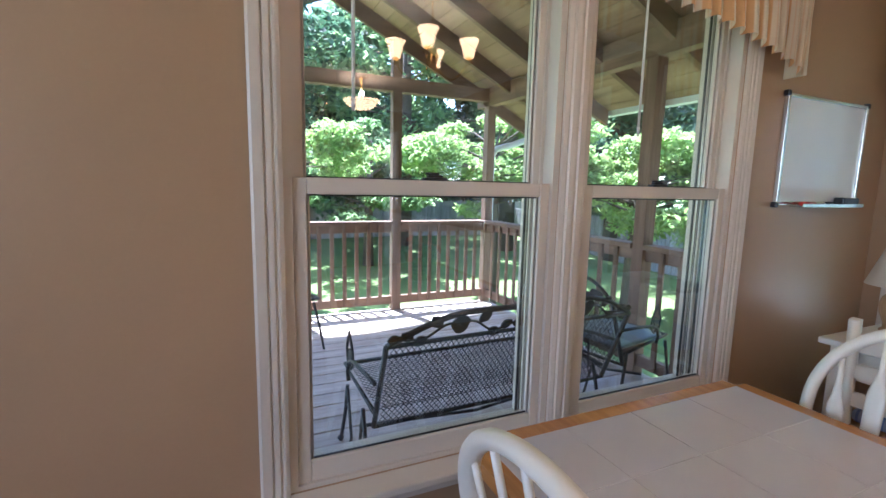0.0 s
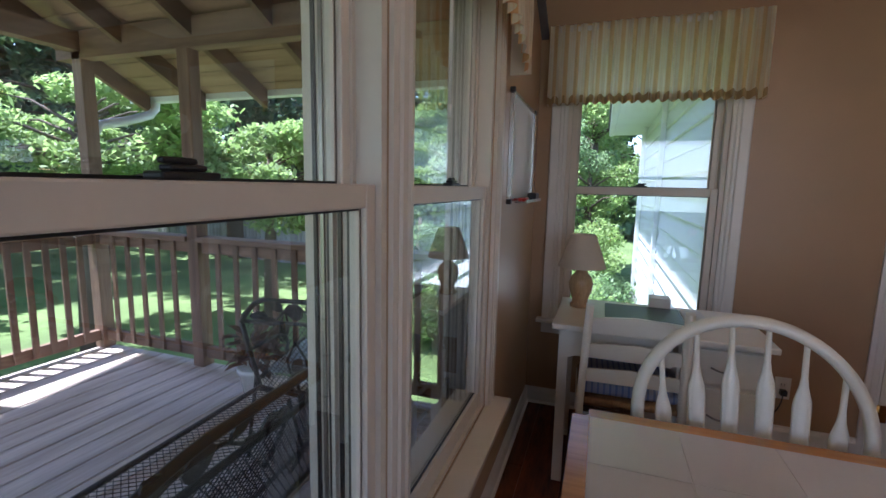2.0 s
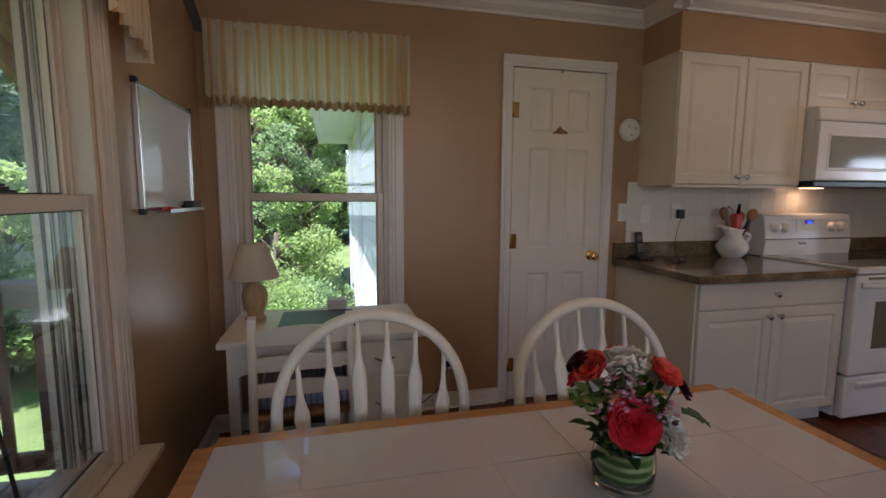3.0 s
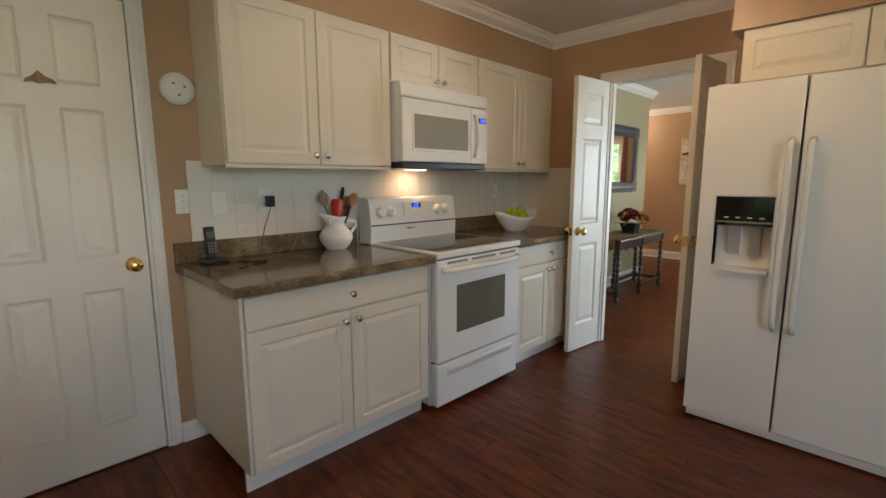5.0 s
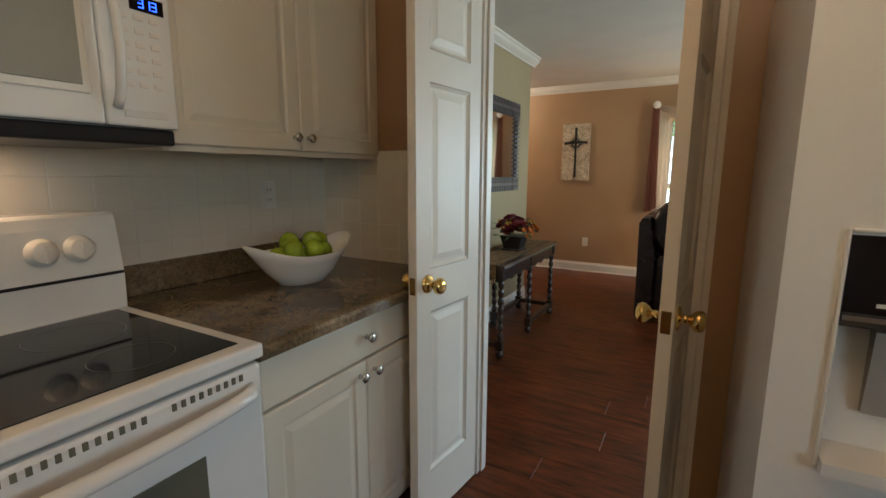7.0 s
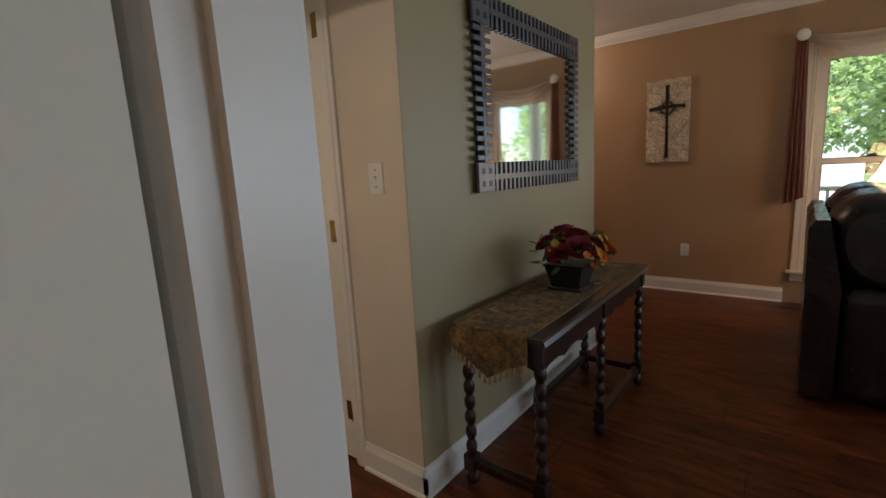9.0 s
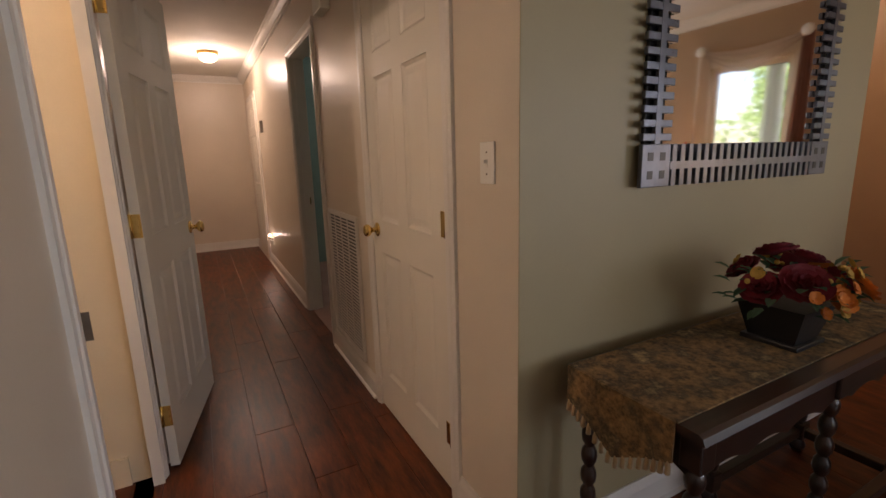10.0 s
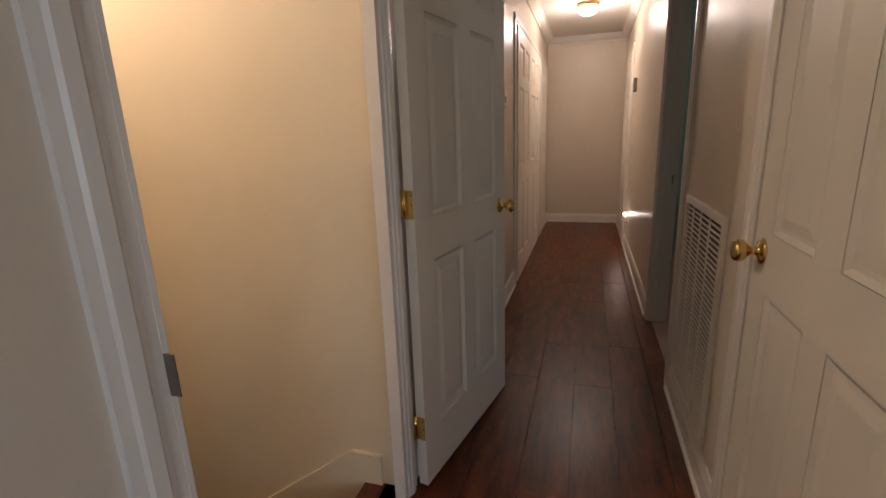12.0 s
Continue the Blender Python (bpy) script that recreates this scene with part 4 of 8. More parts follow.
for i in range(6):
    for j in range(5):
        ob = new("tile", tile_me)
        ob.matrix_basis = Matrix.Translation((2.775 - (i + 1) * TS, -4.196, 0.862 + j * TS)) @ Matrix.Rotation(-math.pi / 2, 4, "Z")
        hold(ob, tile_wall)


def stove():
    s = thing("stove", "white freestanding electric stove with a black glass cooktop", "stove", (2.4, -2.83, 0))
    y0, y1 = -3.206, -2.449
    b = bmesh.new()
    box(b, 2.10, y0, 0.03, 2.70, y1, 0.90, 0.004)
    part("body", b, M["enamel"], s)
    top = bmesh.new()
    box(top, 2.035, y0 - 0.003, 0.885, 2.64, y1 + 0.003, 0.921, 0.008, 3)
    t = part("cooktop_frame", top, M["enamel"], s)
    g = bmesh.new()
    box(g, 2.075, y0 + 0.035, 0.9215, 2.60, y1 - 0.035, 0.9235, 0.0008, 1)
    g = part("cooktop_glass", g, M["blackglass"], t, "glossy black glass cooktop")
    for x, y, r in ((2.2, -2.65, 0.1), (2.2, -3.01, 0.08), (2.45, -2.65, 0.075), (2.45, -3.01, 0.1)):
        rg = bmesh.new()
        n = 40
        for k in range(n):
            a0, a1 = 2 * math.pi * k / n, 2 * math.pi * (k + 1) / n
            rg.faces.new([rg.verts.new((x + q * math.cos(a), y + q * math.sin(a), 0.924)) for q, a in ((r - 0.002, a0), (r, a0), (r, a1), (r - 0.002, a1))])
        part("burner_ring", rg, M["pewter"], t)
    bg = bmesh.new()
    prism(bg, [(2.62, 0.915), (2.615, 1.02), (2.635, 1.16), (2.645, 1.188), (2.665, 1.197), (2.74, 1.197), (2.74, 0.915)], y0, y1, "y")
    bg = part("back_panel", bg, M["enamel"], s)
    ln = bmesh.new()
    box(ln, 2.6125, y0 + 0.002, 1.022, 2.618, y1 - 0.002, 1.03)
    part("seam", ln, M["black"], bg)
    ds = bmesh.new()
    prism(ds, [(2.618, 1.075), (2.622, 1.075), (2.634, 1.165), (2.630, 1.165)], -2.92, -2.72, "y")
    ds = part("display_panel", ds, M["plastic"], bg)
    dd = bmesh.new()
    prism(dd, [(2.6245, 1.125), (2.6265, 1.125), (2.6305, 1.155), (2.6285, 1.155)], -2.87, -2.79, "y")
    dd = part("display", dd, M["blackglass"], ds)
    digits(ds, 2.6225, -2.806, 1.131, 0.018, 0.5, "313")
    for k in range(5):
        bt = bmesh.new()
        prism(bt, [(2.6175, 1.082), (2.6195, 1.082), (2.6215, 1.094), (2.6195, 1.094)], -2.905 + k * 0.036, -2.885 + k * 0.036, "y")
        part("button", bt, M["trim"], ds)
    for y in (-2.525, -2.605, -3.025, -3.105):
        kb = bmesh.new()
        m = Matrix.Rotation(-math.pi / 2 + 0.14, 4, "Y")
        lathe(kb, [(0.036, 0), (0.036, 0.006), (0.031, 0.008), (0.029, 0.026), (0.025, 0.03), (0, 0.031)], (2.622, y, 1.105), 24, m)
        kb = part("control_knob", kb, M["plastic"], bg)
        gr = bmesh.new()
        box(gr, 2.588, y - 0.004, 1.08, 2.594, y + 0.004, 1.128, 0.002)
        part("grip", gr, M["plastic"], kb)
    ov = bmesh.new()
    box(ov, 2.04, y0 + 0.003, 0.292, 2.10, y1 - 0.003, 0.875, 0.012, 3)
    ov = part("oven_door", ov, M["enamel"], s)
    w = bmesh.new()
    box(w, 2.037, -3.052, 0.445, 2.041, -2.604, 0.722, 0.0015, 1)
    part("oven_window", w, M["ovenglass"], ov, "grey oven window")
    for k in range(34):
        if k in (9, 10, 23, 24):
            continue
        y = -3.15 + k * 0.0185
        part("vent_slot", one(2.0365, y, 0.85, 2.041, y + 0.008, 0.864), M["ovenglass"], ov)
    h = bmesh.new()
    pts = curve_pts(lambda t: (2.035 - 0.052 * math.sin(math.pi * t) ** 0.45, y1 - 0.03 + (y0 - y1 + 0.06) * t, 0.822), 24)
    tube(h, pts, 0.017, 10, 0.75)
    part("oven_handle", h, M["enamel"], ov, "white bowed oven handle")
    dr = bmesh.new()
    box(dr, 2.045, y0 + 0.003, 0.035, 2.10, y1 - 0.003, 0.282, 0.01, 3)
    dr = part("drawer", dr, M["enamel"], s)
    lip = bmesh.new()
    prism(lip, [(2.046, 0.20), (2.03, 0.235), (2.03, 0.246), (2.046, 0.25)], y0 + 0.08, y1 - 0.08, "y")
    part("drawer_pull", lip, M["enamel"], dr)
    # black strip as painted shade in the slit between oven door and drawer
    gap = bmesh.new()
    box(gap, 2.095, y0 + 0.01, 0.28, 2.101, y1 - 0.01, 0.294)
    part("gap", gap, M["black"], s)
    lg = bmesh.new()
    tube(lg, [(2.611, -2.74, 0.995), (2.611, -2.80, 0.995)], 0.006, 8, 0.4)
    part("badge", lg, M["pewter"], bg)
    return s


SEG = {"0": "abcdef", "1": "bc", "2": "abged", "3": "abgcd", "9": "abcdfg", "5": "afgcd"}


def digits(parent, x, y, z, h, lean, text):
    """Lit seven-segment figures on a face that looks along -x."""
    bm = bmesh.new()
    w, t = h * 0.55, h * 0.12
    for i, ch in enumerate(text):
        o = y - i * w * 1.5
        for s in SEG[ch]:
            yz = {"a": (0, w, h, h), "d": (0, w, 0, 0), "g": (0, w, h / 2, h / 2), "f": (0, 0, h / 2, h), "e": (0, 0, 0, h / 2), "b": (w, w, h / 2, h), "c": (w, w, 0, h / 2)}[s]
            box(bm, x, o - yz[0] + t / 2, z + yz[2] - t / 2, x + 0.001, o - yz[1] - t / 2, z + yz[3] + t / 2)
    return part("digits", bm, M["blue_led"], parent, "glowing blue clock digits")


def microwave():
    s = thing("microwave", "white over-the-range microwave with a grey window", "microwave", (2.57, -2.86, 1.39))
    y0, y1 = -3.252, -2.49
    b = bmesh.new()
    box(b, 2.395, y0, 1.412, 2.78, y1, 1.86, 0.003)
    b = part("body", b, M["enamel"], s)
    v = bmesh.new()
    prism(v, [(2.395, 1.775), (2.365, 1.778), (2.36, 1.786), (2.372, 1.855), (2.38, 1.86), (2.395, 1.86)], y0, y1, "y")
    part("vent_grille", v, M["enamel"], s)
    d = bmesh.new()
    box(d, 2.357, -3.085, 1.414, 2.394, y1 - 0.001, 1.771, 0.007, 3)
    d = part("door", d, M["enamel"], s)
    fr = bmesh.new()
    box(fr, 2.353, -3.06, 1.475, 2.358, -2.565, 1.70, 0.003)
    part("window_surround", fr, M["plastic"], d)
    w = bmesh.new()
    box(w, 2.3505, -3.045, 1.492, 2.3535, -2.58, 1.685, 0.001, 1)
    part("window", w, M["greyglass"], d, "grey microwave window")
    h = bmesh.new()
    tube(h, curve_pts(lambda t: (2.354 - 0.034 * math.sin(math.pi * t) ** 0.6, -3.11, 1.455 + 0.27 * t), 16), 0.011, 8)
    part("handle", h, M["enamel"], d, "white bowed handle")
    p = bmesh.new()
    box(p, 2.359, y0 + 0.001, 1.414, 2.394, -3.088, 1.771, 0.006, 3)
    p = part("control_panel", p, M["enamel"], s)
    ds = bmesh.new()
    box(ds, 2.3565, -3.235, 1.678, 2.3595, -3.158, 1.712, 0.001, 1)
    ds = part("display", ds, M["blackglass"], p)
    digits(p, 2.3555, -3.178, 1.686, 0.018, 0, "313")
    for r in range(6):
        for c in range(3):
            bt = bmesh.new()
            box(bt, 2.3575, -3.13 - c * 0.034 - 0.022, 1.655 - r * 0.03, 2.3595, -3.13 - c * 0.034, 1.667 - r * 0.03, 0.001, 1)
            part("button", bt, M["trim"], p)
    wd = bmesh.new()
    box(wd, 2.357, -3.225, 1.435, 2.3595, -3.125, 1.452, 0.001, 1)
    part("start_button", wd, M["paper"], p)
    u = bmesh.new()
    box(u, 2.372, y0 + 0.006, 1.374, 2.76, y1 - 0.006, 1.4115, 0.006)
    part("underside", u, M["black"], s)
    l = bmesh.new()
    box(l, 2.62, -2.92, 1.3705, 2.70, -2.80, 1.3739)
    part("lamp_lens", l, M["lamp_glass"], s, "lit cooktop lamp")
    return s


stove()
microwave()
area_lamp("cooktop_lamp", look((2.66, -2.86, 1.367), (2.68, -2.86, 0.9)), 0.1, 0.08, 0.09, (1.0, 0.66, 0.40))


def fridge():
    f = thing("fridge", "white side-by-side fridge with an ice and water dispenser", "fridge", (0.62, -3.8, 0))
    x0, x1, sp, top = 0.155, 1.062, 0.664, 1.763
    b = bmesh.new()
    box(b, x0 + 0.004, -4.13, 0.02, x1 - 0.004, -3.485, top - 0.01, 0.004)
    part("body", b, M["enamel"], f)
    gr = bmesh.new()
    box(gr, x0 + 0.01, -3.475, 0.012, x1 - 0.01, -3.43, 0.054, 0.004)
    part("kick_grille", gr, M["plastic"], f)
    # door with the dispenser's recess left open
    dx0, dx1, dz0, dz1 = 0.738, 0.985, 0.852, 1.225
    l = bmesh.new()
    for q in ((sp + 0.004, dx0), (dx1, x1)):
        box(l, q[0], -3.478, 0.058, q[1], -3.412, top)
    box(l, dx0, -3.478, 0.058, dx1, -3.412, dz0), box(l, dx0, -3.478, dz1, dx1, -3.412, top)
    bmesh.ops.remove_doubles(l, verts=l.verts[:], dist=1e-5)
    le = part("freezer_door", l, M["enamel"], f)
    r = bmesh.new()
    box(r, x0, -3.478, 0.058, sp - 0.004, -3.412, top, 0.008, 3)
    re = part("fridge_door", r, M["enamel"], f)
    seal = bmesh.new()
    box(seal, sp - 0.02, -3.484, 0.11, sp + 0.03, -3.4785, top - 0.02)
    part("seal", seal, M["black"], f)
    fr = bmesh.new()
    e = 0.006
    for q in ((dx0 - e, dz0 - e, dx0, dz1 + e), (dx1, dz0 - e, dx1 + e, dz1 + e), (dx0, dz0 - e, dx1, dz0), (dx0, dz1, dx1, dz1 + e)):
        box(fr, q[0], -3.42, q[1], q[2], -3.405, q[3], 0.004)
    part("dispenser_frame", fr, M["enamel"], le)
    rc = bmesh.new()
    box(rc, dx0 - 0.001, -3.477, dz0, dx1 + 0.001, -3.472, dz1)
    box(rc, dx0 - 0.006, -3.477, dz0, dx0, -3.413, dz1), box(rc, dx1, -3.477, dz0, dx1 + 0.006, -3.413, dz1)
    box(rc, dx0, -3.477, dz1 - 0.004, dx1, -3.413, dz1 + 0.004)
    prism(rc, [(dx0, dz0 - 0.004), (dx1, dz0 - 0.004), (dx1, dz0 + 0.016), (dx0, dz0 + 0.016)], -3.477, -3.385, "y")
    part("dispenser_recess", rc, M["enamel"], le)
    pn = bmesh.new()
    prism(pn, [(-3.42, dz1), (-3.415, dz1), (-3.413, 1.105), (-3.44, 1.075), (-3.47, 1.075), (-3.47, dz1)], dx0 + 0.002, dx1 - 0.002, "x")
    pn = part("dispenser_panel", pn, M["blackglass"], le, "glossy black dispenser panel")
    st = bmesh.new()
    box(st, dx0 + 0.004, -3.4145, 1.092, dx1 - 0.004, -3.41, 1.1)
    part("chrome_strip", st, M["steel"], pn)
    for k in range(4):
        ic = bmesh.new()
        box(ic, 0.775 + k * 0.05, -3.4142, 1.115, 0.795 + k * 0.05, -3.4128, 1.121)
        part("icon", ic, M["plastic"], pn)
    for x in (0.812, 0.905):
        pd = bmesh.new()
        prism(pd, [(-3.471, 0.93), (-3.46, 0.93), (-3.445, 1.07), (-3.471, 1.07)], x - 0.026, x + 0.026, "x")
        part("paddle", pd, paint("pale_grey_plastic", (0.36, 0.36, 0.35), 0.4, 0.03), le, "grey dispenser paddle")
    for x, ob in ((0.700, le), (0.624, re)):
        h = bmesh.new()
        pts = curve_pts(lambda t: (x, -3.416 + 0.05 * min(1, 9 * math.sin(math.pi * t)) ** 0.5, 0.585 + 0.90 * t), 40)
        tube(h, pts, 0.0155, 10, 0.8)
        part("door_handle", h, M["enamel"], ob, "long white door handle")
    for x in (x0 + 0.06, x1 - 0.06):
        hc = bmesh.new()
        box(hc, x - 0.035, -3.53, top - 0.012, x + 0.035, -3.44, top + 0.012, 0.006)
        part("hinge_cap", hc, M["plastic"], f)
        ft = bmesh.new()
        lathe(ft, [(0.02, 0), (0.02, 0.02)], (x, -3.52, 0.0))
        part("foot", ft, M["black"], f)
    return f


fridge()


def fridge_cabinet():
    c = thing("wall_cabinet", "cream cabinet with two doors above the fridge", "cabinet", (0.5, -3.9, 1.79), "wall cabinets")
    b = bmesh.new()
    box(b, 0.02, -4.198, 1.785, 0.965, -3.572, 2.044)
    part("body", b, M["cabinet"], c)
    for x0, x1 in ((0.024, 0.49), (0.496, 0.961)):
        bm = raised_panel(bmesh.new(), 0, x0, x1, 1.79, 2.035, -1, rail=0.05)
        for v in bm.verts:
            v.co = Vector((v.co.y, -3.5715 - v.co.x, v.co.z))
        bmesh.ops.recalc_face_normals(bm, faces=bm.faces[:])
        part("door", bm, M["cabinet"], c)
    return c


fridge_cabinet()


def pitcher():
    p = thing("pitcher", "white porcelain pitcher full of cooking tools on the worktop", "pitcher", (2.655, -2.222, 0.908))
    b = bmesh.new()
    prof = [(0.0, 0.0), (0.058, 0.0), (0.063, 0.007), (0.083, 0.03), (0.097, 0.06), (0.096, 0.083), (0.08, 0.108), (0.06, 0.13), (0.052, 0.15), (0.058, 0.172), (0.068, 0.19), (0.064, 0.191), (0.053, 0.172), (0.047, 0.15), (0.055, 0.128), (0.075, 0.105), (0.09, 0.07), (0.06, 0.02), (0, 0.015)]
    lathe(b, prof, (2.655, -2.222, 0.908), 36)
    # the lip is drawn out into a spout
    for v in b.verts:
        h, a = v.co.z - 0.908, v.co.y + 2.222
        if h > 0.14 and a > 0.015:
            k = (h - 0.14) * (a - 0.015) / 0.05
            v.co.y += k * 1.1
            v.co.z += k * 0.55
            v.co.x = 2.655 + (v.co.x - 2.655) * (1 - min(0.6, k * 9))
    part("jug", b, M["porcelain"], p)
    h = bmesh.new()
    tube(h, curve_pts(lambda t: (2.655, -2.285 - 0.075 * math.sin(math.pi * t), 1.07 - 0.11 * t + 0.03 * math.sin(math.pi * t)), 14), 0.0105, 8)
    part("handle", h, M["porcelain"], p)
    tools = thing("cooking_tools", "wooden spoons, whisk and red spatula in the pitcher", "utensils", (2.655, -2.222, 1.0))
    rng = random.Random(3)
    for i, (dx, dy, hh, kind) in enumerate(((-0.02, 0.035, 0.32, "whisk"), (0.01, 0.02, 0.31, "spoon"), (0.0, -0.005, 0.27, "red"), (0.02, -0.03, 0.33, "knife"), (-0.015, -0.035, 0.30, "spoon"), (0.03, -0.045, 0.28, "spoon"), (-0.02, -0.02, 0.24, "shears"))):
        b = bmesh.new()
        base = Vector((2.655 + dx * 0.3, -2.222 + dy * 0.3, 0.95))
        tip = Vector((2.655 + dx * 3.0, -2.222 + dy * 3.3, 0.908 + hh * 1.08))
        d = tip - base
        if kind == "spoon":
            tube(b, [base, base + d * 0.7], 0.006, 8)
            tube(b, [base + d * 0.68, base + d * 0.74, base + d * 0.85, base + d * 0.95, tip], [0.006, 0.02, 0.03, 0.025, 0.008], 10, 0.35)
            part("wooden_spoon", b, M["spoonwood"], tools)
        elif kind == "red":
            tube(b, [base + d * 0.45, base + d * 0.55, base + d * 0.95, tip], [0.02, 0.032, 0.034, 0.028], 12, 0.35)
            part("spatula_head", b, M["redplastic"], tools, "red spatula")
        elif kind == "whisk":
            tube(b, [base, base + d * 0.5], 0.006, 8)
            for k in range(5):
                a = math.pi * k / 5
                s = Vector((math.cos(a), math.sin(a), 0)) * 0.03
                tube(b, [base + d * 0.5, base + d * 0.72 + s, base + d * 0.9 + s, tip, base + d * 0.9 - s, base + d * 0.72 - s, base + d * 0.5], 0.0012, 5)
            part("whisk", b, M["steel"], tools)
        else:
            tube(b, [base + d * 0.5, base + d * 0.7, base + d * 0.9, tip], [0.009, 0.013, 0.012, 0.008], 8, 0.6)
            part("black_handle", b, M["black"], tools)
    return p


pitcher()


def fruit_bowl():
    c = (2.45, -3.725, 0.908)
    p = thing("fruit_bowl", "white boat-shaped porcelain bowl on the worktop", "bowl", c)
    b = bmesh.new()
    n, rows = 40, []
    prof = [(0.0, 0.0), (0.42, 0.0), (0.5, 0.03), (0.72, 0.35), (0.9, 0.75), (1.0, 1.0), (0.97, 1.0), (0.86, 0.73), (0.66, 0.35), (0.4, 0.08), (0, 0.06)]
    for r, h in prof:
        ring = []
        for k in range(n):
            a = 2 * math.pi * k / n
            tip = abs(math.cos(a)) ** 4
            ring.append(b.verts.new((c[0] + r * 0.13 * math.sin(a), c[1] + r * (0.195 + 0.05 * tip * h) * math.cos(a), c[2] + h * (0.115 + 0.05 * tip))))
        rows.append(ring)
    for q, w in zip(rows, rows[1:]):
        for k in range(n):
            b.faces.new((q[k], q[(k + 1) % n], w[(k + 1) % n], w[k])).smooth = True
    bmesh.ops.remove_doubles(b, verts=b.verts[:], dist=1e-5)
    bmesh.ops.recalc_face_normals(b, faces=b.faces[:])
    part("bowl", b, M["porcelain"], p)
    spots = [(0, 0, 0.095), (0.02, 0.09, 0.105), (-0.02, -0.09, 0.105), (0.01, 0.045, 0.15), (-0.015, -0.035, 0.15), (0.02, -0.10, 0.14), (-0.04, 0.075, 0.13), (-0.05, -0.01, 0.125)]
    for i, (dx, dy, dz) in enumerate(spots):
        a = bmesh.new()
        prof = [(0, -0.027), (0.008, -0.031), (0.02, -0.028), (0.032, -0.012), (0.036, 0.006), (0.031, 0.024), (0.018, 0.031), (0.007, 0.027), (0, 0.022)]
        lathe(a, prof, (0, 0, 0), 16)
        tube(a, [(0, 0, 0.02), (0.003, 0, 0.04)], 0.0015, 5)
        ob = mesh_ob("apple", a, M["apple"])
        ob.matrix_basis = pose(c[0] + dx, c[1] + dy, c[2] + dz, 17 * i, 11 * i, 53 * i)
        tagged(ob, "green apple in the white bowl", "apple", "apples in the bowl")


fruit_bowl()


def phone():
    p = thing("cordless_phone", "black cordless phone upright in its charging base", "phone", (2.68, -1.55, 0.908))
    b = bmesh.new()
    box(b, 2.63, -1.605, 0.9085, 2.74, -1.495, 0.93, 0.008)
    part("charging_base", b, M["black"], p)
    h = bmesh.new()
    box(h, -0.012, -0.024, 0.0, 0.012, 0.024, 0.16, 0.007)
    h.transform(pose(2.70, -1.55, 0.925, 0, 12, 0))
    hs = part("handset", h, M["black"], p)
    k = bmesh.new()
    for r in range(4):
        for c in range(3):
            box(k, -0.0132, -0.017 + c * 0.013, 0.03 + r * 0.014, -0.0118, -0.008 + c * 0.013, 0.039 + r * 0.014)
    k.transform(pose(2.70, -1.55, 0.925, 0, 12, 0))
    part("keypad", k, M["pewter"], hs)
    s = bmesh.new()
    box(s, -0.0132, -0.017, 0.1, -0.0118, 0.017, 0.135)
    s.transform(pose(2.70, -1.55, 0.925, 0, 12, 0))
    part("screen", s, M["ovenglass"], hs)


phone()


def plate(name, label, category, at, normal, kind, w=0.072, h=0.116, material=None):
    """A wall plate: switch, double switch or outlet; normal is '-x', '+y' or '-y'."""
    p = thing(name, label, category, at)
    m = {"-x": Matrix.Rotation(math.pi / 2, 4, "Z") @ Matrix.Identity(4), "+y": Matrix.Rotation(0, 4, "Z"), "-y": Matrix.Rotation(math.pi, 4, "Z")}[normal]
    mm = Matrix.Translation(at) @ m

    def add(nm, bm, mt):
        bm.transform(mm)
        return part(nm, bm, mt, p)
    add("cover_plate", one(-w / 2, 0, -h / 2, w / 2, 0.006, h / 2, 0.003), M["plastic"])
    if kind == "switch":
        add("toggle_slot", one(-0.005, 0.0055, -0.012, 0.005, 0.007, 0.012), M["trim"])
        add("toggle", one(-0.004, 0.006, 0.0, 0.004, 0.018, 0.009, 0.001), M["plastic"])
        for z in (-0.03, 0.03):
            add("screw", lathe(bmesh.new(), [(0.003, 0), (0.003, 0.0015)], (0, 0.006, z), 8, Matrix.Rotation(-math.pi / 2, 4, "X")), M["steel"])
    elif kind == "outlet":
        for z in (-0.02, 0.02):
            add("socket", one(-0.016, 0.0055, z - 0.014, 0.016, 0.008, z + 0.014, 0.002), M["trim"])
            add("slots", boxes((-0.008, 0.0078, z - 0.004, -0.006, 0.0085, z + 0.006), (0.006, 0.0078, z - 0.004, 0.008, 0.0085, z + 0.006)), M["black"])
    elif kind == "rocker":
        add("rocker", one(-0.016, 0.005, -0.033, 0.016, 0.009, 0.033, 0.002), M["trim"])
    return p


plate("wall_switch", "white toggle switch beside the pantry door", "switch", (E_IN - 0.0005, -1.462, 1.206), "-x", "switch")
plate("wall_outlet", "white outlet low on the tan wall", "outlet", (E_IN - 0.0005, -0.28, 0.302), "-x", "outlet")
plate("phone_jack", "white phone jack plate on the tiles", "wall plate", (2.7752, -1.62, 1.19), "-x", "plain")
plate("wall_outlet", "white outlet above the worktop with a black charger", "outlet", (2.7752, -1.86, 1.20), "-x", "outlet")
plate("wall_outlet", "white outlet above the worktop", "outlet", (2.7752, -3.857, 1.215), "-x", "outlet")
jk = thing("charger", "black plug-in charger with a thin cord", "charger", (2.766, -1.875, 1.19))
part("plug_body", one(2.73, -1.90, 1.165, 2.7665, -1.855, 1.225, 0.006), M["black"], jk)
cb = bmesh.new()
tube(cb, curve_pts(lambda t: (2.74 - 0.12 * t * t, -1.878 + 0.03 * math.sin(3 * t) + 0.12 * t * t, 1.165 - 0.25 * t + 0.0), 20), 0.0022, 6)
tube(cb, curve_pts(lambda t: (2.62 - 0.06 * math.sin(3.1 * t), -1.755 + 0.10 * t, 0.9125), 16), 0.0022, 6)
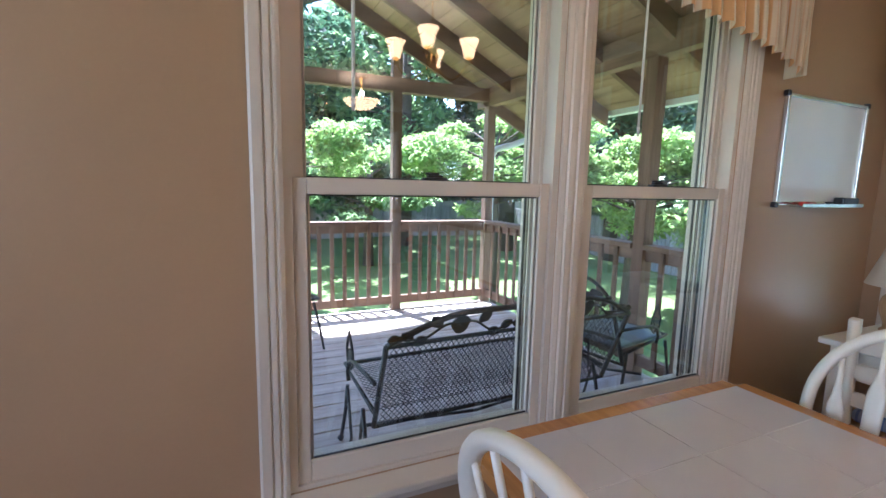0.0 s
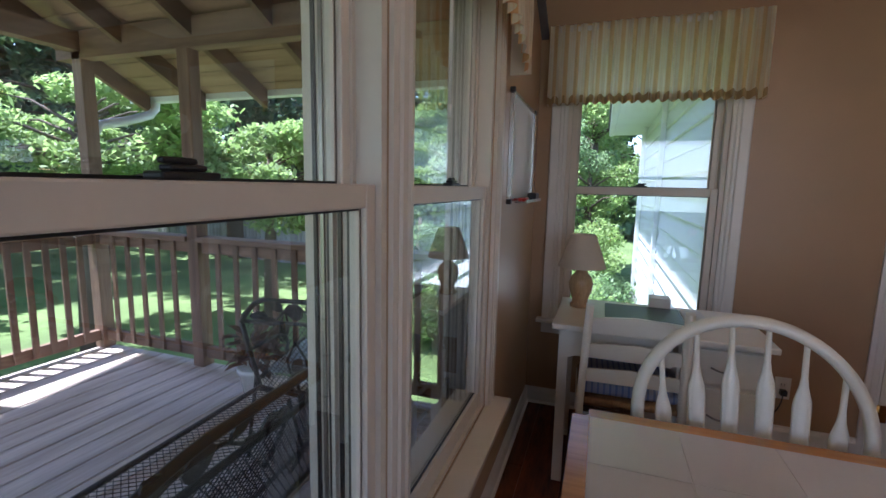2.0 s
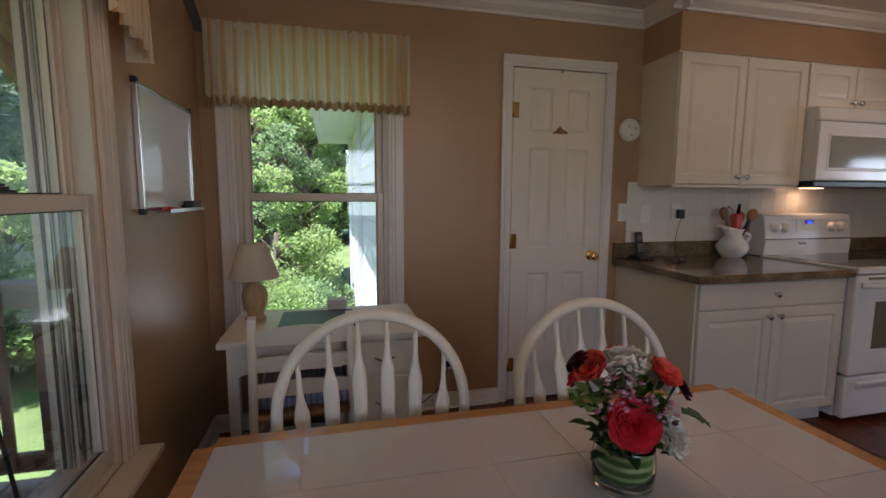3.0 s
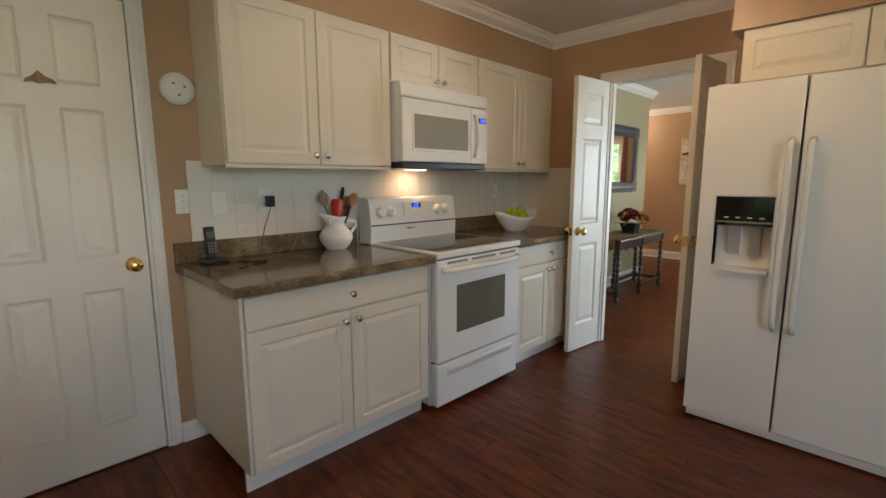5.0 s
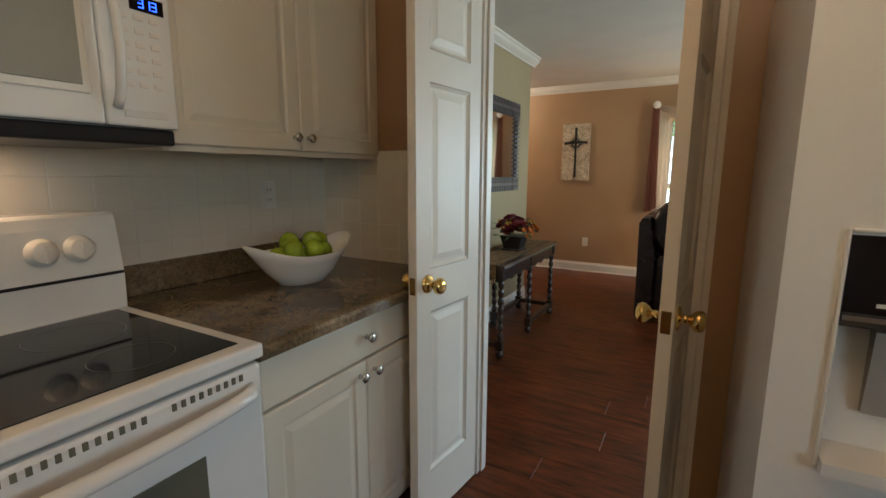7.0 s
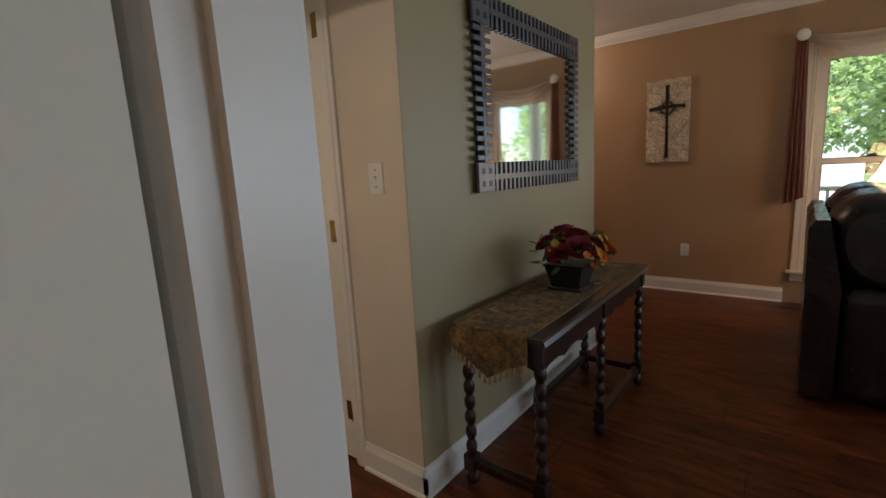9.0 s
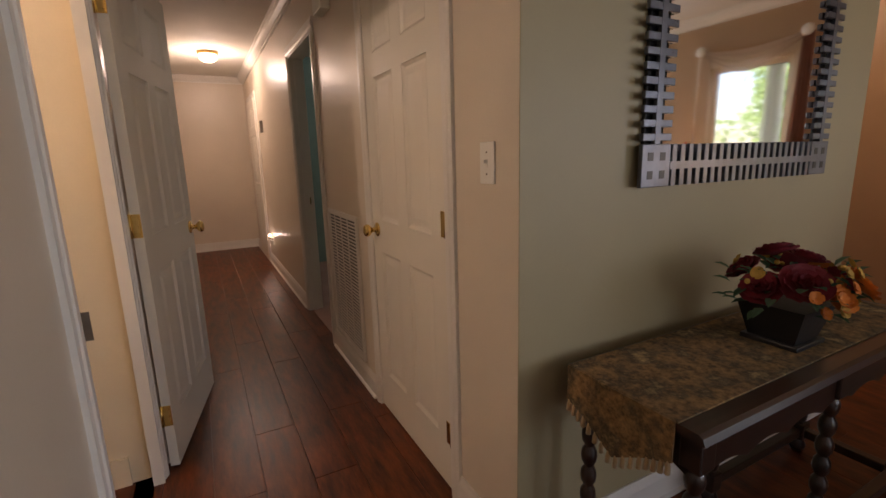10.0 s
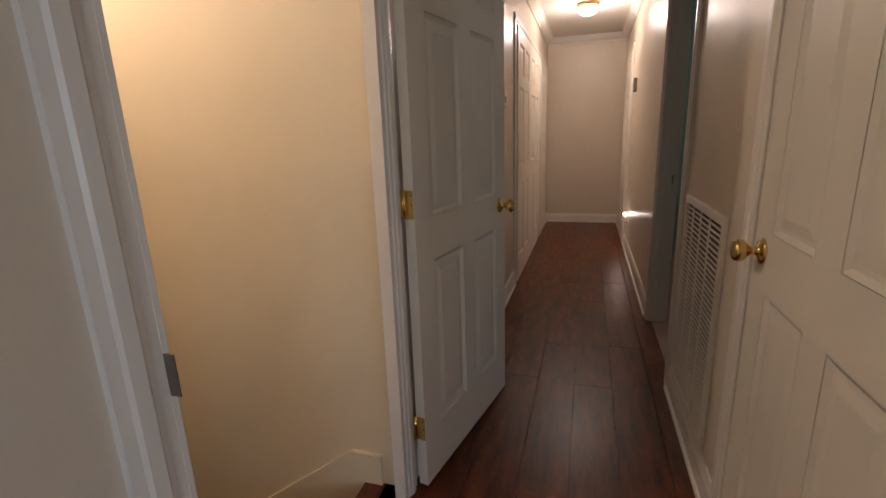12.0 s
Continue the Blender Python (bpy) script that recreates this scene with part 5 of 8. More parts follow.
part("cord", cb, M["black"], jk)
cd = thing("cord_coil", "black cord end lying on the worktop", "cord", (2.53, -1.68, 0.908))
cc = bmesh.new()
box(cc, 2.51, -1.74, 0.9085, 2.535, -1.69, 0.925, 0.006)
tube(cc, curve_pts(lambda t: (2.52 + 0.02 * math.sin(9 * t), -1.69 + 0.09 * t, 0.914 + 0.012 * math.sin(6 * t) ** 2), 24), 0.004, 6)
part("cable", cc, M["black"], cd)

al = thing("smoke_alarm", "round white smoke alarm on the tan wall", "smoke alarm", (2.78, -1.476, 1.73))
ab = bmesh.new()
lathe(ab, [(0.074, 0), (0.074, 0.012), (0.07, 0.022), (0.056, 0.03), (0.05, 0.034), (0, 0.036)], (E_IN, -1.476, 1.73), 36, Matrix.Rotation(-math.pi / 2, 4, "Y"))
part("housing", ab, M["plastic"], al)
for dy, dz in ((0.02, 0.02), (-0.025, 0.01), (0.0, -0.03)):
    hb = bmesh.new()
    lathe(hb, [(0.006, 0), (0.006, 0.003), (0, 0.004)], (E_IN - 0.033, -1.476 + dy, 1.73 + dz), 10, Matrix.Rotation(-math.pi / 2, 4, "Y"))
    part("button", hb, M["pewter"], al)

orn = thing("door_ornament", "small carved brown ornament hung on the white door", "ornament", (2.76, -0.99, 1.71))
ob = bmesh.new()
prism(ob, [(-1.04, 1.69), (-1.03, 1.705), (-1.005, 1.715), (-0.985, 1.735), (-0.965, 1.712), (-0.945, 1.70), (-0.94, 1.686), (-0.965, 1.692), (-0.985, 1.686), (-1.01, 1.692)], 2.766, 2.776, "x")
part("carving", ob, M["spoonwood"], orn)
oh = bmesh.new()
box(oh, 2.766, -0.995, 2.05, 2.776, -0.98, 2.075, 0.002)
part("hook", oh, M["steel"], orn)

# ---- dining corner ----


def dining_table():
    t = thing("dining_table", "oak-edged dining table with a white tiled top", "table", (0.6, -0.05, 0))
    x0, x1, y0, y1, z = 0.36, 1.27, -0.775, 0.70, 0.735
    e = 0.042
    f = bmesh.new()
    for q in ((x0, y0, x0 + e, y1), (x1 - e, y0, x1, y1), (x0 + e, y0, x1 - e, y0 + e), (x0 + e, y1 - e, x1 - e, y1)):
        box(f, q[0], q[1], z - 0.03, q[2], q[3], z)
    bmesh.ops.remove_doubles(f, verts=f.verts[:], dist=1e-5)
    corners = [ed for ed in f.edges if abs(ed.verts[0].co.z - ed.verts[1].co.z) > 0.02 and all(min(abs(v.co.x - x0), abs(v.co.x - x1)) < 1e-4 and min(abs(v.co.y - y0), abs(v.co.y - y1)) < 1e-4 for v in ed.verts)]
    bmesh.ops.bevel(f, geom=corners, offset=0.04, segments=5, affect="EDGES")
    f.normal_update()
    part("oak_rim", f, M["oak"], t, "honey oak edge")
    g = bmesh.new()
    box(g, x0 + e, y0 + e, z - 0.02, x1 - e, y1 - e, z - 0.0008)
    part("grout_bed", g, M["pale_grout"], t)
    nx, ny = 4, 7
    tx, ty = (x1 - x0 - 2 * e) / nx, (y1 - y0 - 2 * e) / ny
    me = bpy.data.meshes.new("tile")
    b = one(0.0006, 0.0006, -0.004, tx - 0.0006, ty - 0.0006, 0.0005, 0.0005, 1)
    b.to_mesh(me), b.free()
    me.materials.append(M["tabletile"])
    for i in range(nx):
        for j in range(ny):
            o = new("tile", me)
            o.location = (x0 + e + i * tx, y0 + e + j * ty, z)
            hold(o, t)
    a = bmesh.new()
    for q in ((x0 + 0.09, y0 + 0.08, x1 - 0.09, y0 + 0.1), (x0 + 0.09, y1 - 0.1, x1 - 0.09, y1 - 0.08), (x0 + 0.08, y0 + 0.09, x0 + 0.1, y1 - 0.09), (x1 - 0.1, y0 + 0.09, x1 - 0.08, y1 - 0.09)):
        box(a, q[0], q[1], z - 0.11, q[2], q[3], z - 0.03)
    part("apron", a, M["chairwhite"], t)
    for x in (x0 + 0.1, x1 - 0.1):
        for y in (y0 + 0.1, y1 - 0.1):
            l = bmesh.new()
            lathe(l, [(0.026, 0), (0.03, 0.02), (0.022, 0.05), (0.032, 0.2), (0.038, 0.4), (0.03, 0.5), (0.042, 0.54), (0.03, 0.57), (0.044, 0.6), (0.044, z - 0.03)], (x, y, 0), 16)
            part("leg", l, M["chairwhite"], t)
    return t


dining_table()


def windsor_chair(name, label, m):
    """Arrow-back chair; local y looks forward, the back stands at -y."""
    c = thing(name, label, "chair", group="chairs round the table")
    s = bmesh.new()
    n = 28
    top, low = [], []
    for k in range(n):
        a = 2 * math.pi * k / n
        r = 0.215 * (1 + 0.06 * math.cos(2 * a))
        top.append(s.verts.new((r * math.sin(a), r * math.cos(a) * 0.98, 0.445 - 0.012 * math.cos(a))))
        low.append(s.verts.new((r * 0.93 * math.sin(a), r * 0.92 * math.cos(a), 0.41)))
    mid = s.verts.new((0, -0.02, 0.432))
    for k in range(n):
        j = (k + 1) % n
        s.faces.new((low[k], low[j], top[j], top[k])).smooth = True
        s.faces.new((top[k], top[j], mid)).smooth = True
    s.faces.new(low[::-1])
    bmesh.ops.recalc_face_normals(s, faces=s.faces[:])
    part("seat", s, M["chairwhite"], c)

    def bow(t):
        """Half an ellipse on two legs that close in towards the seat."""
        if 0.2 < t < 0.8:
            a = math.pi * (t - 0.2) / 0.6
            x, z = -0.252 * math.cos(a), 0.735 + 0.243 * math.sin(a)
        else:
            q = min(t, 1 - t) / 0.2
            x = (0.205 + 0.047 * math.sin(q * math.pi / 2)) * (-1 if t < 0.5 else 1)
            z = 0.44 + 0.295 * q
        return Vector((x, -0.165 - 0.22 * (z - 0.44), z))
    hoop = bmesh.new()
    tube(hoop, [bow(i / 60) for i in range(61)], 0.0185, 10, 0.8)
    part("hoop", hoop, M["chairwhite"], c)
    for k in range(6):
        x = (k - 2.5) * 0.066
        fan = 1.22
        zt = 0.735 + 0.243 * math.sqrt(1 - (x * fan / 0.252) ** 2)
        b = bmesh.new()
        rings = []
        for z, w in ((0.44, 0.010), (0.52, 0.0135), (0.62, 0.017), (0.70, 0.0195), (zt - 0.165, 0.021), (zt - 0.145, 0.0195), (zt - 0.115, 0.011), (zt - 0.09, 0.0075), (zt, 0.0065)):
            q = (z - 0.44) / (zt - 0.44)
            o = Vector((x * (1 + (fan - 1) * q), -0.165 - 0.22 * (z - 0.44), z))
            rings.append([b.verts.new(o + Vector((w * math.cos(n8), 0.0065 * math.sin(n8), 0))) for n8 in [math.pi / 5 * j for j in range(10)]])
        for p, q in zip(rings, rings[1:]):
            for j in range(10):
                b.faces.new((p[j], p[(j + 1) % 10], q[(j + 1) % 10], q[j])).smooth = True
        b.faces.new(rings[0][::-1]), b.faces.new(rings[-1])
        part("spindle", b, M["chairwhite"], c)
    for sx in (-1, 1):
        for sy in (-1, 1):
            l = bmesh.new()
            a, e = Vector((0.13 * sx, 0.13 * sy, 0.425)), Vector((0.2 * sx, 0.2 * sy, 0))
            ps = [a.lerp(e, q) for q in (0, 0.15, 0.35, 0.42, 0.48, 0.7, 0.78, 1)]
            tube(l, ps, [0.014, 0.016, 0.021, 0.016, 0.021, 0.019, 0.014, 0.011], 10)
            part("leg", l, M["chairwhite"], c)
    for sx in (-1, 1):
        l = bmesh.new()
        tube(l, [(0.172 * sx, 0.172, 0.17), (0.175 * sx, 0, 0.17), (0.172 * sx, -0.172, 0.17)], [0.008, 0.014, 0.008], 8)
        part("stretcher", l, M["chairwhite"], c)
    l = bmesh.new()
    tube(l, [(-0.175, 0, 0.17), (0, 0, 0.17), (0.175, 0, 0.17)], [0.008, 0.014, 0.008], 8)
    part("stretcher", l, M["chairwhite"], c)
    c.matrix_basis = m
    return c


ch = windsor_chair("dining_chair", "white-painted arrow-back wooden dining chair", pose(1.12, 0.29, 0, 0, 0, 89))
copy_thing(ch, pose(1.12, -0.39, 0, 0, 0, 91))
copy_thing(ch, pose(0.51, 0.25, 0, 0, 0, -90))


def desk():
    d = thing("desk", "small white-painted writing desk under the window", "desk", (2.25, 0.42, 0))
    x0, x1, y0, y1 = 1.99, 2.50, 0.01, 0.83
    t = bmesh.new()
    box(t, x0, y0, 0.715, x1, y1, 0.74, 0.006, 3)
    part("desktop", t, M["chairwhite"], d)
    a = bmesh.new()
    prism(a, [(y1 - 0.03, 0.714), (y1 - 0.03, 0.60), (y1 - 0.06, 0.585), (y1 - 0.10, 0.60), (0.36, 0.60), (0.36, 0.714)], x0 + 0.035, x0 + 0.05, "x")
    part("front_apron", a, M["chairwhite"], d)
    c = bmesh.new()
    box(c, x0 + 0.04, y0 + 0.03, 0.10, x1 - 0.02, 0.34, 0.714)
    part("drawer_case", c, M["chairwhite"], d)
    for z0, z1 in ((0.56, 0.70), (0.33, 0.545), (0.115, 0.315)):
        f = bmesh.new()
        box(f, x0 + 0.022, y0 + 0.045, z0, x0 + 0.041, 0.325, z1, 0.004)
        f = part("drawer_front", f, M["chairwhite"], d)
        h = bmesh.new()
        zc = (z0 + z1) / 2
        tube(h, curve_pts(lambda q: (x0 + 0.02 - 0.018 * math.sin(math.pi * q), 0.145 + 0.08 * q, zc - 0.008 * math.sin(math.pi * q)), 10), 0.004, 6)
        part("pull", h, M["pewter"], f)
    for y in (y1 - 0.05,):
        for x in (x0 + 0.04, x1 - 0.06):
            l = bmesh.new()
            prism(l, [(x, 0.714), (x + 0.045, 0.714), (x + 0.036, 0), (x + 0.009, 0)], y - 0.02, y + 0.022, "y")
            part("leg", l, M["chairwhite"], d)
    for y in (y0 + 0.05, 0.30):
        for x in (x0 + 0.06, x1 - 0.06):
            l = bmesh.new()
            box(l, x - 0.018, y - 0.018, 0, x + 0.018, y + 0.018, 0.1, 0.004)
            part("foot", l, M["chairwhite"], d)
    b = bmesh.new()
    box(b, x1 - 0.035, 0.34, 0.45, x1 - 0.02, y1 - 0.07, 0.714)
    part("back_panel", b, M["chairwhite"], d)
    return d


desk()


def desk_chair():
    c = thing("desk_chair", "white ladder-back chair pushed up to the desk", "chair")
    for sx in (-1, 1):
        p = bmesh.new()
        tube(p, [(0.19 * sx, -0.19, 0), (0.19 * sx, -0.185, 0.45), (0.175 * sx, -0.25, 0.86)], 0.021, 4)
        part("back_post", p, M["chairwhite"], c)
        l = bmesh.new()
        tube(l, [(0.19 * sx, 0.18, 0), (0.19 * sx, 0.18, 0.43)], [0.015, 0.02], 8)
        part("leg", l, M["chairwhite"], c)
        for z in (0.16, 0.30):
            r = bmesh.new()
            tube(r, [(0.19 * sx, -0.185, z), (0.19 * sx, 0.18, z)], 0.011, 6)
            part("stretcher", r, M["chairwhite"], c)
    for z, h in ((0.775, 0.06), (0.665, 0.05), (0.555, 0.05)):
        s = bmesh.new()
        prism(s, [(-0.185, z - h / 2), (0.185, z - h / 2), (0.185, z + h / 2), (0, z + h / 2 + 0.012), (-0.185, z + h / 2)], -0.235 - 0.17 * (z - 0.8) - 0.008, -0.235 - 0.17 * (z - 0.8) + 0.008, "y")
        part("slat", s, M["chairwhite"], c)
    s = bmesh.new()
    box(s, -0.205, -0.19, 0.425, 0.205, 0.2, 0.452, 0.01)
    part("seat", s, M["spoonwood"], c)
    q = bmesh.new()
    box(q, -0.19, -0.15, 0.452, 0.19, 0.19, 0.50, 0.02, 4)
    part("cushion", q, M["blue_cloth"], c, "blue and white striped seat cushion")
    r = bmesh.new()
    tube(r, [(-0.19, 0.18, 0.2), (0.19, 0.18, 0.2)], 0.011, 6)
    part("stretcher", r, M["chairwhite"], c)
    c.matrix_basis = pose(2.15, 0.515, 0, 0, 0, -88)
    return c


desk_chair()


def desk_lamp():
    at = (2.33, 0.735, 0.74)
    l = thing("table_lamp", "small table lamp with a pale wooden base and cream shade", "lamp", at)
    b = bmesh.new()
    lathe(b, [(0.045, 0), (0.047, 0.012), (0.036, 0.022), (0.037, 0.04), (0.054, 0.085), (0.057, 0.115), (0.049, 0.145), (0.03, 0.165), (0.024, 0.178), (0.03, 0.186), (0.014, 0.195), (0.01, 0.24)], at, 24)
    part("base", b, M["cane"], l)
    s = bmesh.new()
    n = 32
    for (r0, h0), (r1, h1) in (((0.110, 0.195), (0.056, 0.350)), ((0.055, 0.349), (0.109, 0.196))):
        for k in range(n):
            a, c = 2 * math.pi * k / n, 2 * math.pi * (k + 1) / n
            s.faces.new([s.verts.new((at[0] + r * math.cos(q), at[1] + r * math.sin(q), at[2] + h)) for r, h, q in ((r0, h0, a), (r0, h0, c), (r1, h1, c), (r1, h1, a))]).smooth = True
    bmesh.ops.remove_doubles(s, verts=s.verts[:], dist=1e-5)
    part("shade", s, M["shade"], l, "cream fabric shade")


desk_lamp()
lap = thing("laptop", "closed dark laptop with papers on the desk", "laptop", (2.27, 0.42, 0.74))
part("body", one(2.12, 0.30, 0.7405, 2.38, 0.62, 0.758, 0.004), M["black"], lap)
bks = thing("papers", "loose papers and a notebook on the desk", "papers", (2.33, 0.24, 0.74))
part("notebook", one(2.22, 0.20, 0.7405, 2.42, 0.29, 0.75, 0.002), M["paper"], bks)
pbox = thing("tissue_box", "small pale box on the desk", "box", (2.40, 0.36, 0.74))
part("carton", one(2.39, 0.33, 0.7405, 2.47, 0.42, 0.80, 0.003), M["plastic"], pbox)
basket = thing("storage_basket", "brown woven basket under the desk", "basket", (2.2, 0.55, 0))
bb = bmesh.new()
for i in range(9):
    z = 0.02 + i * 0.024
    tube(bb, [(2.12, 0.42, z), (2.42, 0.42, z), (2.42, 0.72, z), (2.12, 0.72, z), (2.12, 0.42, z)], 0.013, 6)
box(bb, 2.12, 0.42, 0.002, 2.42, 0.72, 0.02)
part("weave", bb, M["spoonwood"], basket)
cord = thing("power_cord", "black power cord plugged into the outlet", "cord", (2.77, -0.28, 0.3))
pc = bmesh.new()
tube(pc, curve_pts(lambda t: (2.765 - 0.03 * math.sin(3 * t), -0.28 + 0.25 * t * t, 0.29 - 0.285 * t), 16), 0.0035, 6)
box(pc, 2.745, -0.295, 0.27, 2.777, -0.265, 0.3, 0.005)
part("cord", pc, M["black"], cord)


def whiteboard():
    x0, x1, z0, z1, y = 1.955, 2.56, 1.245, 1.692, N_IN
    w = thing("whiteboard", "small framed whiteboard with a marker tray", "whiteboard", (2.26, y, z0))
    part("board", one(x0 + 0.008, y - 0.012, z0 + 0.008, x1 - 0.008, y - 0.002, z1 - 0.008), M["whiteboard"], w)
    f = bmesh.new()
    for q in ((x0, z0, x0 + 0.014, z1), (x1 - 0.014, z0, x1, z1), (x0 + 0.014, z0, x1 - 0.014, z0 + 0.014), (x0 + 0.014, z1 - 0.014, x1 - 0.014, z1)):
        box(f, q[0], y - 0.02, q[1], q[2], y - 0.001, q[3], 0.002)
    part("frame", f, M["steel"], w, "aluminium frame")
    for x in (x0, x1):
        for z in (z0, z1):
            part("corner_cap", one(x - 0.011, y - 0.023, z - 0.011, x + 0.011, y - 0.0015, z + 0.011, 0.004), M["black"], w)
    t = bmesh.new()
    box(t, x0 + 0.09, y - 0.07, z0 - 0.008, x1 - 0.05, y - 0.02, z0 - 0.002)
    box(t, x0 + 0.09, y - 0.072, z0 - 0.008, x1 - 0.05, y - 0.069, z0 + 0.006)
    part("tray", t, M["steel"], w)
    e = bmesh.new()
    box(e, x1 - 0.2, y - 0.066, z0 - 0.001, x1 - 0.075, y - 0.024, z0 + 0.034, 0.006)
    er = thing("board_eraser", "black felt board eraser on the marker tray", "eraser", (x1 - 0.13, y - 0.045, z0))
    part("felt", e, M["black"], er)
    for i, (mt, xx) in enumerate(((M["redplastic"], 2.06), (M["plastic"], 2.15), (M["redplastic"], 2.1))):
        b = bmesh.new()
        tube(b, [(xx, y - 0.055 + 0.012 * i, z0 + 0.006), (xx + 0.1, y - 0.055 + 0.012 * i, z0 + 0.006)], 0.0075, 8)
        mk = thing("marker_pen", "marker pen lying on the tray", "marker", (xx + 0.05, y - 0.05, z0))
        part("barrel", b, mt, mk)


whiteboard()


def valance(name, label, along, a0, a1, z0, z1, face, side, material, waves, scallop):
    """A gathered valance on a rod: pleats that deepen towards a ruffled hem."""
    v = thing(name, label, "valance", (0.5 * (a0 + a1), face, z0) if along == "x" else (face, 0.5 * (a0 + a1), z0))
    n, rows = waves * 10, 14
    bm = bmesh.new()
    grid = []
    rng = random.Random(int(100 * a1))
    ph = [rng.uniform(0.7, 1.3) for _ in range(waves + 2)]
    for r in range(rows + 1):
        h = r / rows
        line = []
        for i in range(n + 1):
            u = i / n
            k = u * waves
            amp = (0.006 + 0.011 * h) * ph[int(k)]
            d = 0.075 + amp * math.sin(2 * math.pi * k) + 0.006 * math.sin(13 * u + 3 * h)
            low = z0 + scallop(u) + 0.006 * math.sin(2 * math.pi * k + 1.0)
            z = z1 + (low - z1) * h
            a = a0 + (a1 - a0) * u + 0.004 * math.sin(2 * math.pi * k * 0.5)
            line.append(bm.verts.new((a, face + side * d, z) if along == "x" else (face + side * d, a, z)))
        grid.append(line)
    for p, q in zip(grid, grid[1:]):
        for i in range(n):
            bm.faces.new((p[i], p[i + 1], q[i + 1], q[i])).smooth = True
    part("fabric", bm, material, v)
    for e in (0, -1):
        rb = bmesh.new()
        aa = a0 if e == 0 else a1
        if along == "x":
            vs = [rb.verts.new(c) for c in ((aa, face + side * 0.002, z1), (aa, face + side * 0.075, z1), (aa, face + side * 0.085, z0 + scallop(0 if e == 0 else 1)), (aa, face + side * 0.002, z0 + scallop(0 if e == 0 else 1)))]
        else:
            vs = [rb.verts.new(c) for c in ((face + side * 0.002, aa, z1), (face + side * 0.075, aa, z1), (face + side * 0.085, aa, z0 + scallop(0 if e == 0 else 1)), (face + side * 0.002, aa, z0 + scallop(0 if e == 0 else 1)))]
        rb.faces.new(vs)
        part("side_return", rb, material, v)
    rod = bmesh.new()
    if along == "x":
        box(rod, a0, face + side * 0.06, z1 - 0.035, a1, face + side * 0.068, z1 - 0.01)
    else:
        box(rod, face + side * 0.06, a0, z1 - 0.035, face + side * 0.068, a1, z1 - 0.01)
    part("rod", rod, M["trim"], v)
    return v


valance("valance_curtain", "gathered cream and peach striped valance over the porch windows", "x", -0.1, 1.93, 1.74, 2.17, N_IN, -1, M["valance"], 34, lambda u: 0.16 * math.sin(math.pi * min(1, max(0, u))) ** 0.8)
valance("valance_curtain", "gathered cream and gold striped valance over the desk window", "y", -0.045, 0.985, 1.757, 2.165, E_IN, -1, M["valance_e"], 22, lambda u: 0.0)
hem = thing("valance_hem", "darker gold hem band of the desk window valance", "valance", (2.69, 0.47, 1.76))
hb = bmesh.new()
hb_rows = []
for z in (1.755, 1.795):
    hb_rows.append([hb.verts.new((E_IN - 0.0795 - 0.019 * math.sin(2 * math.pi * 22 * i / 220) , -0.045 + 1.03 * i / 220, z + 0.006 * math.sin(2 * math.pi * 22 * i / 220 + 1.0))) for i in range(221)])
for i in range(220):
    hb.faces.new((hb_rows[0][i], hb_rows[0][i + 1], hb_rows[1][i + 1], hb_rows[1][i])).smooth = True
part("band", hb, cloth("gold_hem", (0.50, 0.34, 0.16), None, 0, 0.05, 0.25), hem)

# blind wands in the porch windows
for x in (0.20, 1.16):
    wd = thing("blind_wand", "thin clear blind wand hanging in the window", "blind wand", (x, 1.03, 1.55))
    wb = bmesh.new()
    tube(wb, [(x, 1.027, 2.1), (x, 1.027, 1.50)], 0.0045, 6)
    tube(wb, [(x, 1.027, 1.50), (x, 1.027, 1.47)], [0.006, 0.004], 6)
    part("wand", wb, M["plastic"], wd)


